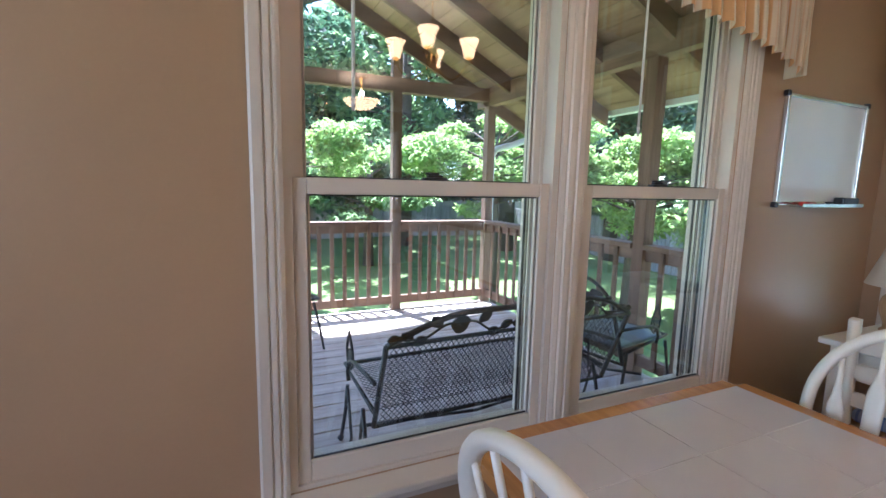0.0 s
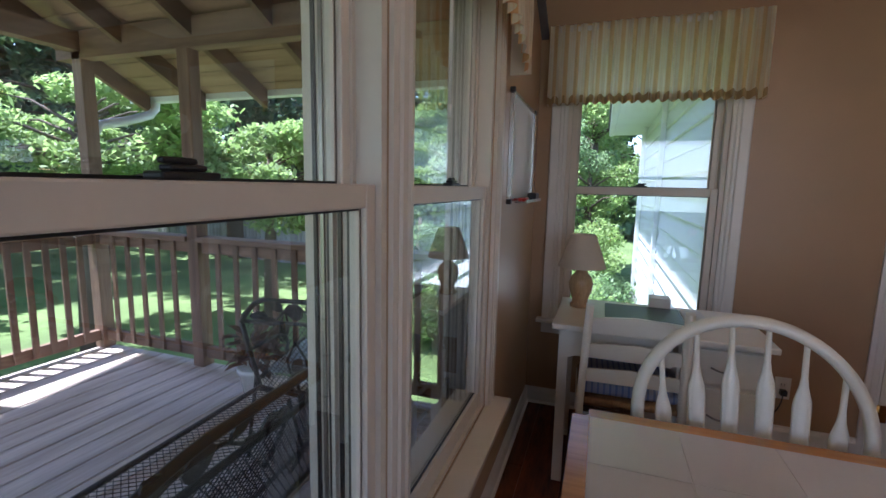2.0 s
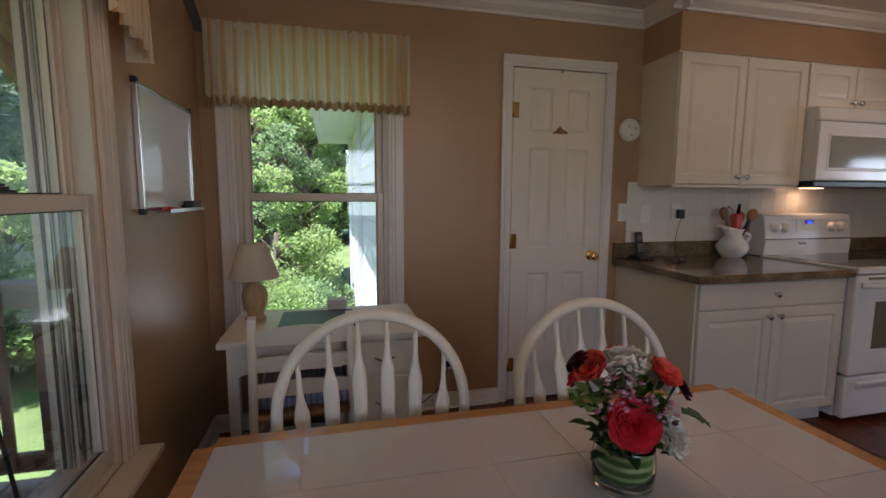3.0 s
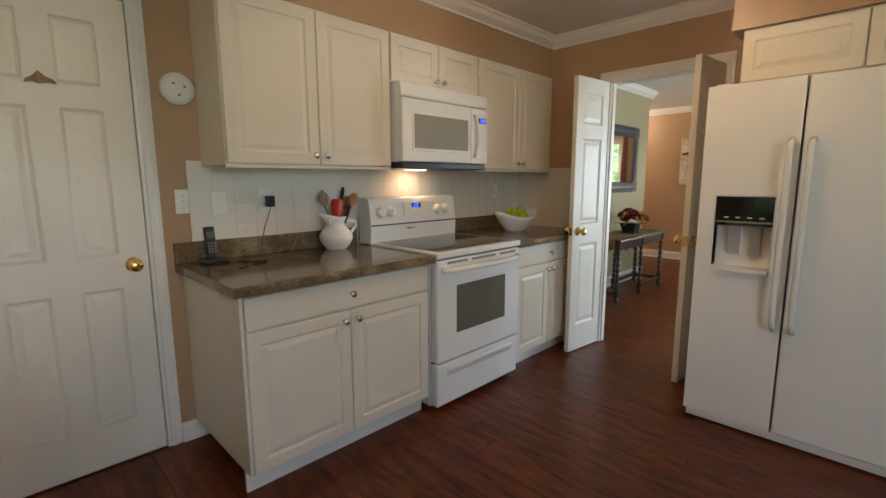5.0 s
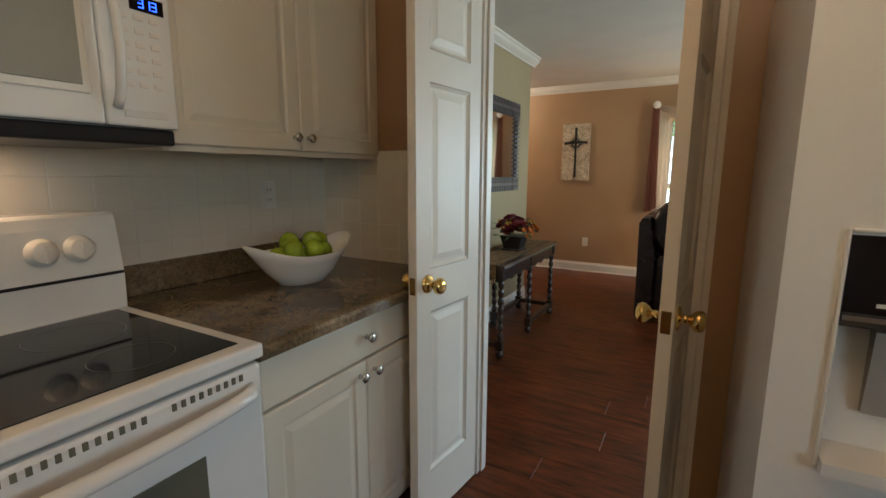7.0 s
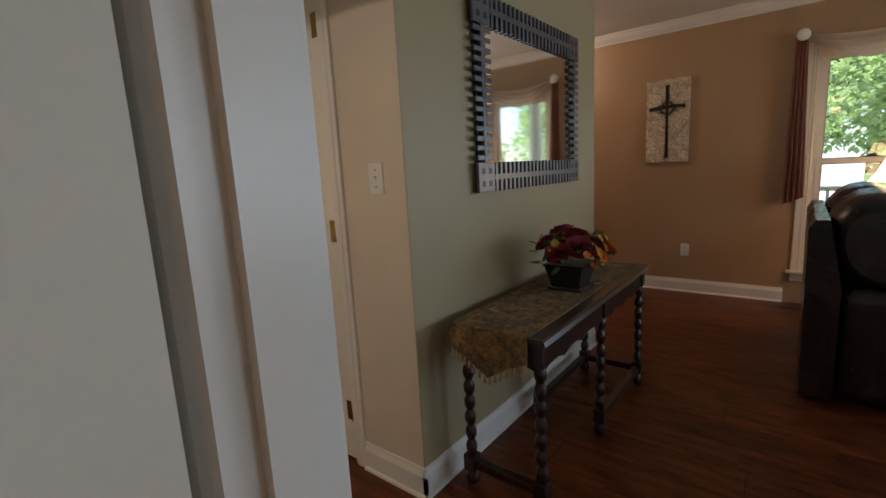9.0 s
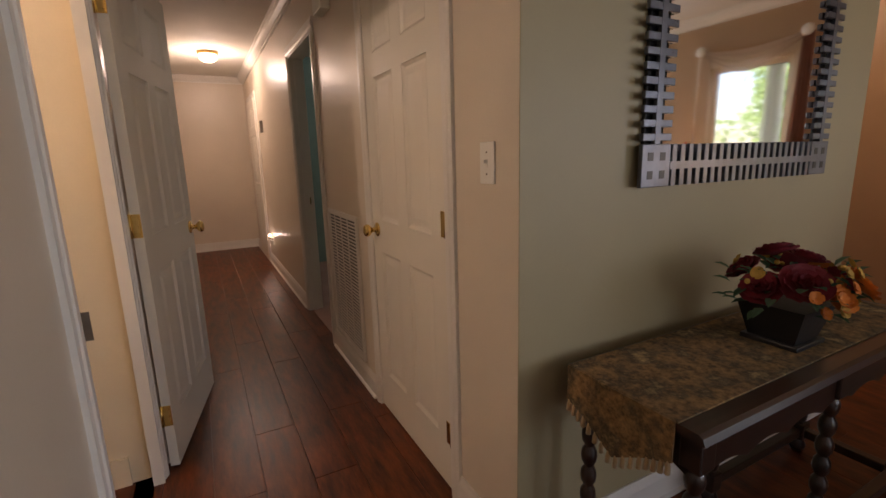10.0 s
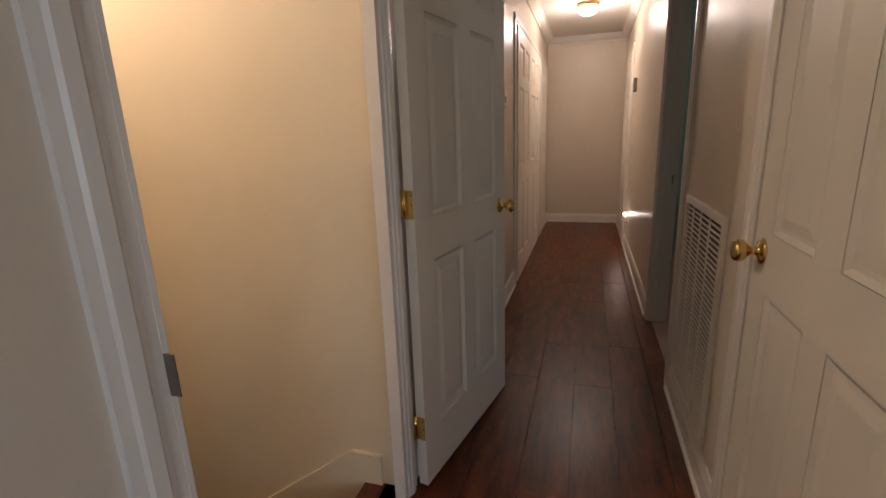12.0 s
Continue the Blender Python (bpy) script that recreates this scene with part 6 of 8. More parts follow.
def bouquet():
    at = Vector((0.90, -0.165, 0.7355))
    v = thing("glass_vase", "round clear glass vase lined with a striped green leaf", "vase", at)
    b = bmesh.new()
    lathe(b, [(0, 0), (0.054, 0), (0.058, 0.006), (0.061, 0.05), (0.058, 0.085), (0.056, 0.10), (0.0525, 0.10), (0.0545, 0.085), (0.0575, 0.05), (0.054, 0.012), (0, 0.01)], at, 36)
    part("vase", b, M["clearglass"], v)
    lb = bmesh.new()
    lathe(lb, [(0.050, 0.012), (0.0545, 0.05), (0.0515, 0.082), (0.049, 0.082), (0.052, 0.05), (0.048, 0.014)], at, 36)
    m, nt, p = nodes_of("striped_leaf")
    wv = nt.nodes.new("ShaderNodeTexWave")
    wv.bands_direction = "Z"
    wv.inputs["Scale"].default_value, wv.inputs["Distortion"].default_value, wv.inputs["Detail"].default_value = 16, 1.6, 2
    link(nt, coords(nt), wv.inputs["Vector"])
    link(nt, ramp(nt, wv.outputs["Fac"], [(0.2, (0.05, 0.16, 0.03)), (0.55, (0.14, 0.30, 0.07)), (0.85, (0.42, 0.52, 0.25))]), p.inputs["Base Color"])
    p.inputs["Roughness"].default_value = 0.4
    part("leaf_lining", lb, m, v, "striped green leaf lining")
    rng = random.Random(11)
    f = thing("bouquet", "bouquet of red, coral, plum and white flowers in a glass vase", "flowers", at + Vector((0, 0, 0.1)))
    side, near = Vector((-0.39, -0.92, 0)), Vector((-0.92, 0.39, 0))
    red, coral, pink, plum = (paint("petal_red", (0.72, 0.022, 0.045), 0.55, 0.12, 30), paint("petal_coral", (0.86, 0.13, 0.09), 0.55, 0.15, 30), paint("petal_pink", (0.55, 0.24, 0.34), 0.7, 0.2, 30), paint("petal_plum", (0.085, 0.008, 0.03), 0.55, 0.2, 30))
    white = paint("petal_white", (0.88, 0.86, 0.78), 0.6, 0.05, 30)
    blooms = [(-0.005, 0.072, 0.160, 0.047, red, 1), (-0.066, 0.03, 0.238, 0.040, coral, 2), (-0.01, 0.005, 0.246, 0.054, white, 3),
              (0.048, 0.03, 0.236, 0.038, coral, 2), (0.088, 0.01, 0.216, 0.033, plum, 1), (-0.096, 0.01, 0.248, 0.028, plum, 1),
              (0.066, 0.05, 0.135, 0.040, white, 3), (-0.075, -0.05, 0.20, 0.040, red, 1), (0.0, -0.075, 0.215, 0.042, coral, 2), (0.07, -0.055, 0.20, 0.042, white, 3)]
    for u, w, z, r, mt, form in blooms:
        c = at + side * u + near * w + Vector((0, 0, z))
        up = (side * u * 7 + near * w * 9 + Vector((0, 0, max(0.1, z - 0.12) * 4.5))).normalized()
        b = bmesh.new()
        flower(b, c, up, r, rng, (0, 8, 6, 10)[form], (0, 15, 9, 20)[form], form)
        part("bloom", b, mt, f)
        st = bmesh.new()
        tube(st, [at + side * u * 0.25 + near * w * 0.25 + Vector((0, 0, 0.02)), at + side * u * 0.4 + near * w * 0.4 + Vector((0, 0, 0.1)), c - up * 0.006], 0.0026, 6)
        part("stem", st, M["leaf_mid"], f)
    for k in range(110):
        cx, cw, cz = ((-0.012, 0.05, 0.198), (0.04, 0.05, 0.185), (-0.03, 0.045, 0.175), (0.0, -0.03, 0.21))[k % 4]
        c = at + side * (cx + rng.gauss(0, 0.018)) + near * (cw + rng.gauss(0, 0.012)) + Vector((0, 0, cz + rng.gauss(0, 0.012)))
        part("small_flower", ball(bmesh.new(), c, rng.uniform(0.004, 0.007), (1, 1, 0.7), seg=6), pink if k % 5 else plum, f)
    lv = bmesh.new()
    for k in range(110):
        a = rng.uniform(0, 6.28)
        rr = rng.uniform(0.02, 0.07)
        c = at + Vector((rr * math.cos(a), rr * math.sin(a), rng.uniform(0.085, 0.19)))
        leaf(lv, c, a, rng.uniform(-0.2, 0.9), rng.uniform(0.028, 0.042), rng.uniform(0.018, 0.028))
    part("foliage", lv, leaf_mat("bouquet_leaves", (0.035, 0.10, 0.02), (0.09, 0.22, 0.04), 0.2), f)
    for u, w, z, n in ((-0.09, 0.03, 0.175, 9), (-0.075, 0.05, 0.19, 6)):
        sp = bmesh.new()
        for k in range(n):
            leaf(sp, at + side * (u + rng.uniform(-0.02, 0.02)) + near * (w + rng.uniform(-0.02, 0.02)) + Vector((0, 0, z + rng.uniform(-0.02, 0.02))), rng.uniform(0, 6.28), rng.uniform(-0.3, 0.8), 0.034, 0.026)
        part("leaf_sprig", sp, M["leaf_bright"], f, "bright green leaf sprig")
    for u, w, z, turn in ((0.09, 0.035, 0.175, -1.9), (0.095, 0.02, 0.165, -1.5)):
        dl = bmesh.new()
        leaf(dl, at + side * u + near * w + Vector((0, 0, z)), turn, -0.4, 0.06, 0.045)
        part("broad_leaf", dl, M["leaf_dark"], f, "broad dark green leaf")


def leaf(bm, at, turn, tilt, length, width):
    """A folded leaf of six faces."""
    m = Matrix.Translation(at) @ Matrix.Rotation(turn, 4, "Z") @ Matrix.Rotation(-tilt, 4, "Y")
    pts = {}
    for i, (u, w, d) in enumerate(((0, 0, 0), (0.3, 0.5, 0.02), (0.65, 0.42, 0.0), (1, 0, -0.1))):
        pts[i] = [bm.verts.new(m @ Vector((u * length, s * w * width, d * length + (0.08 * width if s else 0) * 2))) for s in (-1, 0, 1)] if 0 < i < 3 else [bm.verts.new(m @ Vector((u * length, 0, d * length)))]
    a, b, c, d = pts[0], pts[1], pts[2], pts[3]
    for s in (0, 1):
        bm.faces.new((a[0], b[s], b[s + 1]))
        bm.faces.new((b[s], c[s], c[s + 1], b[s + 1]))
        bm.faces.new((c[s], d[0], c[s + 1]))


def flower(bm, c, up, r, rng, layers=5, count=9, form=0):
    """Layers of petals round an axis. form 1: flat and frilled; 2: cupped like a rose; 3: a dome of narrow petals."""
    q = up.to_track_quat("Z", "Y").to_matrix().to_4x4()
    tilt0, tilt1 = ((0.15, 0.27), (-0.05, 0.15), (0.55, 0.16), (-0.1, 0.16))[form]
    shrink = min(0.18, 0.8 / layers)
    broad = (0.55, 0.36, 0.75, 0.3)[form]
    for layer in range(layers):
        n = max(4, count - layer)
        f = 1 - layer * shrink
        for k in range(n):
            a = 2 * math.pi * (k + 0.5 * layer) / n + rng.uniform(-0.15, 0.15)
            m = Matrix.Translation(c) @ q @ Matrix.Rotation(a, 4, "Z") @ Matrix.Rotation(-(tilt0 + tilt1 * layer) + rng.uniform(-0.08, 0.08), 4, "Y")
            L, W = r * f * rng.uniform(0.93, 1.05), r * f * broad
            rows = [[bm.verts.new(m @ Vector((L * u, W * w * s, 0.12 * L * u * u + 0.1 * L * abs(s) * (1 if form < 3 else 2)))) for s in (-1, 0, 1)] for u, w in ((0.05, 0.3), (0.55, 0.9), (0.9, 0.8), (1.0, 0.3))]
            for x, y in zip(rows, rows[1:]):
                for i in range(2):
                    bm.faces.new((x[i], x[i + 1], y[i + 1], y[i])).smooth = True


bouquet()


def chandelier():
    at = Vector((1.02, -0.25, 2.42))
    c = thing("chandelier", "brass chandelier with frosted tulip glass shades, lit", "chandelier", at)
    b = bmesh.new()
    lathe(b, [(0.06, 0), (0.06, -0.012), (0.03, -0.03), (0.006, -0.035), (0.006, -0.3), (0.025, -0.32), (0.04, -0.37), (0.025, -0.42), (0.03, -0.47), (0.012, -0.52), (0, -0.53)][::-1], at, 20)
    part("stem", b, M["brass"], c)
    for k in range(4):
        a = math.pi / 2 * k + 0.5
        d = Vector((math.cos(a), math.sin(a), 0))
        arm = bmesh.new()
        tube(arm, [at + d * (0.02 + 0.2 * t) + Vector((0, 0, -0.42 - 0.09 * math.sin(math.pi * t) + 0.02 * t)) for t in [i / 12 for i in range(13)]], 0.006, 8)
        lathe(arm, [(0.0, -0.02), (0.018, -0.012), (0.03, 0.0), (0.022, 0.008), (0.018, 0.04), (0.0, 0.04)], at + d * 0.22 + Vector((0, 0, -0.40)), 14)
        part("arm", arm, M["brass"], c)
        s = bmesh.new()
        lathe(s, [(0.03, 0.0), (0.034, 0.02), (0.046, 0.07), (0.06, 0.10), (0.058, 0.10), (0.044, 0.07), (0.031, 0.022), (0.028, 0.004)], at + d * 0.22 + Vector((0, 0, -0.375)), 20)
        part("glass_shade", s, M["lamp_glass"], c, "lit frosted glass shade")


chandelier()
kl = thing("ceiling_light", "lit frosted bowl ceiling light in the kitchen", "ceiling light", (1.22, -2.7, 2.44))
kb = bmesh.new()
lathe(kb, [(0, -0.34), (0.08, -0.335), (0.15, -0.30), (0.19, -0.25), (0.2, -0.235), (0.185, -0.235), (0.0, -0.24)], (1.22, -2.7, 2.44), 28)
part("bowl", kb, M["lamp_glass"], kl)
ks = bmesh.new()
lathe(ks, [(0.012, -0.24), (0.012, -0.02), (0.06, -0.012), (0.06, 0)], (1.22, -2.7, 2.44), 16)
part("stem", ks, M["brass"], kl)
for k in range(4):
    a = math.pi / 2 * k + 0.5
    point_lamp("chandelier_bulb", (1.02 + 0.22 * math.cos(a), -0.25 + 0.22 * math.sin(a), 2.10), 0.65, WARM, 0.02)
point_lamp("kitchen_bulb", (1.22, -2.7, 2.27), 1.3, WARM, 0.03)

# ---- living room ----


def twist_leg(bm, x, y, z0, z1, r=0.02):
    """A barley-twist turned leg with square blocks at its ends."""
    box(bm, x - 0.026, y - 0.026, z1 - 0.09, x + 0.026, y + 0.026, z1, 0.004)
    box(bm, x - 0.026, y - 0.026, z0 + 0.06, x + 0.026, y + 0.026, z0 + 0.13, 0.004)
    prof = []
    n = 7
    a, b = z0 + 0.13, z1 - 0.09
    for k in range(n):
        h0 = a + (b - a) * k / n
        d = (b - a) / n
        prof += [(0.013, h0), (0.021, h0 + d * 0.25), (0.023, h0 + d * 0.5), (0.021, h0 + d * 0.75), (0.013, h0 + d * 0.98)]
    lathe(bm, prof, (x, y, 0), 12)
    lathe(bm, [(0.012, z0), (0.026, z0 + 0.012), (0.03, z0 + 0.03), (0.022, z0 + 0.05), (0.018, z0 + 0.062)], (x, y, 0), 12)


def console():
    c = thing("console_table", "dark turned-leg console table against the khaki wall", "table", (2.5, -6.07, 0))
    x0, x1, y0, y1, z = 2.305, 2.70, -6.70, -5.385, 0.685
    t = bmesh.new()
    prism(t, [(x0, z - 0.022), (x0 + 0.006, z - 0.006), (x0 + 0.016, z), (x1, z), (x1, z - 0.022)], y0, y1, "y")
    part("tabletop", t, M["darkwood"], c)
    # scalloped front and side aprons
    def scallop(a, b, n):
        pts = [(a, z - 0.024)]
        for i in range(n * 8 + 1):
            u = i / (n * 8)
            pts.append((a + (b - a) * u, z - 0.105 - 0.02 * abs(math.sin(math.pi * n * u)) * (-1) - 0.03))
        pts.append((b, z - 0.024))
        return pts
    for x in (x0 + 0.03, x1 - 0.05):
        a = bmesh.new()
        prism(a, scallop(y0 + 0.05, y1 - 0.05, 7), x, x + 0.018, "x")
        part("apron", a, M["darkwood"], c)
    for y in (y0 + 0.03, y1 - 0.05):
        a = bmesh.new()
        prism(a, scallop(x0 + 0.05, x1 - 0.05, 2), y, y + 0.018, "y")
        part("apron", a, M["darkwood"], c)
    for x in (x0 + 0.045, x1 - 0.045):
        for y in (y0 + 0.05, (y0 + y1) / 2, y1 - 0.05):
            l = bmesh.new()
            twist_leg(l, x, y, 0.0, z - 0.022)
            part("leg", l, M["darkwood"], c)
        s = bmesh.new()
        box(s, x - 0.018, y0 + 0.076, 0.075, x + 0.018, (y0 + y1) / 2 - 0.026, 0.11, 0.004)
        part("stretcher", s, M["darkwood"], c)
    for y in (y0 + 0.05, y1 - 0.05):
        s = bmesh.new()
        box(s, x0 + 0.07, y - 0.018, 0.075, x1 - 0.07, y + 0.018, 0.11, 0.004)
        part("stretcher", s, M["darkwood"], c)
    return c


console()


def runner():
    r = thing("table_runner", "brown tapestry table runner with a tasselled hem", "table runner", (2.52, -6.07, 0.685))
    z = 0.690
    bm = one(2.365, -6.66, 0.6856, 2.69, -5.383, z, 0.0012, 1)
    part("cloth", bm, M["runner"], r)
    bm = bmesh.new()
    prism(bm, [(2.37, z - 0.001), (2.69, z - 0.001), (2.69, z - 0.10), (2.62, z - 0.13), (2.53, z - 0.185), (2.44, z - 0.13), (2.37, z - 0.10)], -5.3825, -5.378, "y")
    part("hanging_end", bm, M["runner"], r)
    edge = [(2.37, z - 0.10), (2.44, z - 0.13), (2.53, z - 0.185), (2.62, z - 0.13), (2.69, z - 0.10)]
    for (xa, za), (xb, zb) in zip(edge, edge[1:]):
        for k in range(4):
            u = (k + 0.5) / 4
            x, h = xa + (xb - xa) * u, za + (zb - za) * u
            b = bmesh.new()
            tube(b, [(x, -5.380, h + 0.004), (x, -5.380, h - 0.008), (x, -5.379, h - 0.028)], [0.003, 0.006, 0.007], 6)
            part("tassel", b, M["tassel"], r)


runner()


def fall_flowers():
    at = Vector((2.49, -6.04, 0.689))
    p = thing("flower_box", "dark square footed planter on the runner", "planter", at)
    b = bmesh.new()
    box(b, at.x - 0.078, at.y - 0.078, at.z, at.x + 0.078, at.y + 0.078, at.z + 0.015, 0.003)
    s = bmesh.new()
    lo = [s.verts.new((at.x + x * 0.063, at.y + y * 0.063, at.z + 0.015)) for x, y in ((-1, -1), (1, -1), (1, 1), (-1, 1))]
    hi = [s.verts.new((at.x + x * 0.09, at.y + y * 0.09, at.z + 0.12)) for x, y in ((-1, -1), (1, -1), (1, 1), (-1, 1))]
    for k in range(4):
        s.faces.new((lo[k], lo[(k + 1) % 4], hi[(k + 1) % 4], hi[k]))
    s.faces.new(lo[::-1]), s.faces.new(hi)
    merge(b, s)
    part("planter", b, M["black"], p)
    f = thing("flower_arrangement", "autumn silk flowers in burgundy and orange", "flowers", at + Vector((0, 0, 0.1)))
    rng = random.Random(21)
    burg, orange, yellow = paint("silk_burgundy", (0.20, 0.014, 0.024), 0.7, 0.25, 25), paint("silk_orange", (0.66, 0.20, 0.025), 0.7, 0.2, 25), paint("silk_gold", (0.55, 0.34, 0.07), 0.8, 0.2, 25)
    spots = [(-0.06, 0.07, 0.17, 0.055, burg), (0.0, 0.10, 0.15, 0.05, burg), (-0.10, -0.055, 0.16, 0.05, orange), (0.03, 0.0, 0.22, 0.05, burg), (-0.02, -0.02, 0.21, 0.045, burg), (0.05, -0.09, 0.17, 0.05, burg), (-0.10, 0.02, 0.14, 0.04, orange), (0.06, 0.06, 0.18, 0.045, burg), (-0.05, -0.11, 0.15, 0.04, burg), (0.0, -0.12, 0.17, 0.035, orange)]
    for dx, dy, dz, r, mt in spots:
        q = bmesh.new()
        flower(q, at + Vector((dx * 1.3, dy * 1.3, dz * 1.15)), Vector((dx * 5, dy * 5, 0.5)).normalized(), r * 1.2, rng, 6, 10)
        part("bloom", q, mt, f)
    lv = bmesh.new()
    for k in range(80):
        a = rng.uniform(0, 6.28)
        r = rng.uniform(0.08, 0.2)
        c = at + Vector((r * 0.75 * math.cos(a), r * math.sin(a), rng.uniform(0.09, 0.23)))
        leaf(lv, c, a, rng.uniform(-0.5, 0.8), 0.05, 0.026)
        if k % 4 == 1:
            part("berry", ball(bmesh.new(), c + Vector((0, 0, 0.02)), 0.008, seg=6), yellow, f)
        elif k % 4 == 3:
            sf = bmesh.new()
            flower(sf, c + Vector((0.03 * math.cos(a), 0.03 * math.sin(a), 0.015)), Vector((math.cos(a), math.sin(a), 0.5)).normalized(), 0.019, rng, 2, 5)
            part("small_bloom", sf, yellow if k % 8 == 3 else orange, f)
    part("foliage", lv, M["leaf_dark"], f)


fall_flowers()


def wall_mirror():
    x, y0, y1, z0, z1 = MIRROR_X, -6.745, -5.675, 1.15, 1.945
    w = 0.125
    m = thing("wall_mirror", "rectangular mirror in a slatted pewter frame", "mirror", (x, (y0 + y1) / 2, z0))
    part("glass", one(x - 0.018, y0 + w - 0.02, z0 + w - 0.02, x - 0.014, y1 - w + 0.02, z1 - w + 0.02), M["mirror"], m, "silvered mirror glass")
    # black sheet puts the shadows between the frame's bars into colour
    b = bmesh.new()
    box(b, x - 0.014, y0 + 0.03, z0 + 0.03, x - 0.002, y1 - 0.03, z1 - 0.03)
    part("backing", b, M["black"], m)
    # a comb of short bars across the border, tied by one long band on each side
    pitch = 0.04
    for horiz, lo, hi in ((True, y0 + w, y1 - w), (False, z0 + w, z1 - w)):
        n = int(round((hi - lo) / pitch))
        for k in range(n):
            a = lo + (hi - lo) * (k + 0.5) / n
            for e in (0, 1):
                if horiz:
                    zz = (z0, z0 + w) if e == 0 else (z1 - w, z1)
                    sl = one(x - 0.034, a - 0.0105, zz[0], x - 0.02, a + 0.0105, zz[1], 0.0015, 1)
                else:
                    yy = (y0, y0 + w) if e == 0 else (y1 - w, y1)
                    sl = one(x - 0.034, yy[0], a - 0.0105, x - 0.02, yy[1], a + 0.0105, 0.0015, 1)
                part("slat", sl, M["darkpewter"], m)
    d0, d1 = 0.05, 0.073
    for e in (0, 1):
        zz = (z0 + d0, z0 + d1) if e == 0 else (z1 - d1, z1 - d0)
        part("frame_band", one(x - 0.035, y0 + w, zz[0], x - 0.021, y1 - w, zz[1]), M["darkpewter"], m)
        yy = (y0 + d0, y0 + d1) if e == 0 else (y1 - d1, y1 - d0)
        part("frame_band", one(x - 0.035, yy[0], z0 + w, x - 0.021, yy[1], z1 - w), M["darkpewter"], m)
    for cy in (y0, y1 - w):
        for cz in (z0, z1 - w):
            cb = part("corner_block", one(x - 0.0345, cy, cz, x - 0.02, cy + w, cz + w, 0.002, 1), M["darkpewter"], m)
            # flat black squares on the solid block paint the shade of four hollows
            for qy in (0.024, 0.077):
                for qz in (0.024, 0.077):
                    part("recess", one(x - 0.0352, cy + qy, cz + qz, x - 0.034, cy + qy + 0.024, cz + qz + 0.024), M["black"], cb)


wall_mirror()

cv = thing("cross_canvas", "cream canvas picture of a dark cross with thorns", "picture", (2.68, LIV_S, 1.22))
part("canvas", one(2.503, LIV_S + 0.002, 1.22, 2.86, LIV_S + 0.04, 1.952, 0.003), M["canvas"], cv)
cr = bmesh.new()
prism(cr, [(2.665, 1.26), (2.695, 1.255), (2.692, 1.6), (2.70, 1.90), (2.668, 1.905), (2.672, 1.6)], LIV_S + 0.0405, LIV_S + 0.046, "y")
part("upright", cr, M["black"], cv)
cr = bmesh.new()
prism(cr, [(2.53, 1.69), (2.60, 1.70), (2.83, 1.685), (2.835, 1.715), (2.72, 1.73), (2.535, 1.725)], LIV_S + 0.0465, LIV_S + 0.051, "y")
part("crossbar", cr, M["black"], cv)
th = bmesh.new()
rng = random.Random(8)
for k in range(26):
    a = 2 * math.pi * k / 26
    r = rng.uniform(0.07, 0.11)
    tube(th, [(2.682 + 0.045 * math.cos(a), LIV_S + 0.05, 1.70 + 0.045 * math.sin(a)), (2.682 + r * math.cos(a + 0.4), LIV_S + 0.046, 1.70 + r * math.sin(a + 0.4))], [0.004, 0.001], 5)
for k in range(2):
    tube(th, [(2.682 + (0.05 + 0.008 * k) * math.cos(2 * math.pi * i / 24), LIV_S + 0.052, 1.70 + 0.05 * math.sin(2 * math.pi * i / 24)) for i in range(25)], 0.004, 5)
part("thorns", th, M["black"], cv)
plate("wall_outlet", "white outlet low on the living room wall", "outlet", (2.505, LIV_S + 0.0005, 0.40), "+y", "outlet")
vr = thing("floor_vent", "dark metal floor vent beside the window", "floor vent", (1.62, -8.62, 0))
vb = bmesh.new()
box(vb, 1.5, -8.68, 0.0005, 1.78, -8.58, 0.006, 0.002)
part("grille", vb, M["darkwood"], vr)


def drapes():
    d = thing("window_scarf", "rust and cream sheer scarf draped over the living room window", "curtain", (1.3, LIV_S + 0.06, 2.1))
    yb = LIV_S + 0.075
    sw = bmesh.new()
    n, rows = 40, 10
    grid = []
    for r in range(rows + 1):
        h = r / rows
        line = []
        for i in range(n + 1):
            u = i / n
            sag = 0.2 * math.sin(math.pi * u)
            z = 2.12 - sag * (0.25 + 0.75 * h) - 0.03 * h
            line.append(sw.verts.new((1.735 - 0.83 * u, yb + 0.02 * math.sin(math.pi * u) + 0.012 * math.sin(h * 20 + 3 * u), z)))
        grid.append(line)
    for p, q in zip(grid, grid[1:]):
        for i in range(n):
            sw.faces.new((p[i], p[i + 1], q[i + 1], q[i])).smooth = True
    part("swag", sw, M["sheer_pale"], d, "cream sheer swag")
    for a0, a1, z1, mt in ((1.78, 1.64, 0.83, M["sheer"]), (0.99, 0.84, 0.73, M["sheer_pale"])):
        t = bmesh.new()
        grid = []
        for r in range(13):
            h = r / 12
            grid.append([t.verts.new((a0 + (a1 - a0) * u * (0.55 + 0.45 * h) + 0.02 * h, yb + 0.018 * math.sin(u * 25 + h) * (0.4 + h), 2.11 + (z1 - 2.11) * h + 0.06 * u * h)) for u in [i / 24 for i in range(25)]])
        for p, q in zip(grid, grid[1:]):
            for i in range(24):
                t.faces.new((p[i], p[i + 1], q[i + 1], q[i])).smooth = True
        part("tail", t, mt, d)
    for x in (1.735, 0.90):
        k = bmesh.new()
        lathe(k, [(0.012, 0), (0.012, 0.07), (0.042, 0.078), (0.044, 0.09), (0.036, 0.1), (0, 0.102)], (x, LIV_S, 2.12), 20, Matrix.Rotation(-math.pi / 2, 4, "X"))
        part("holdback_knob", k, M["plastic"], d, "round white holdback knob")


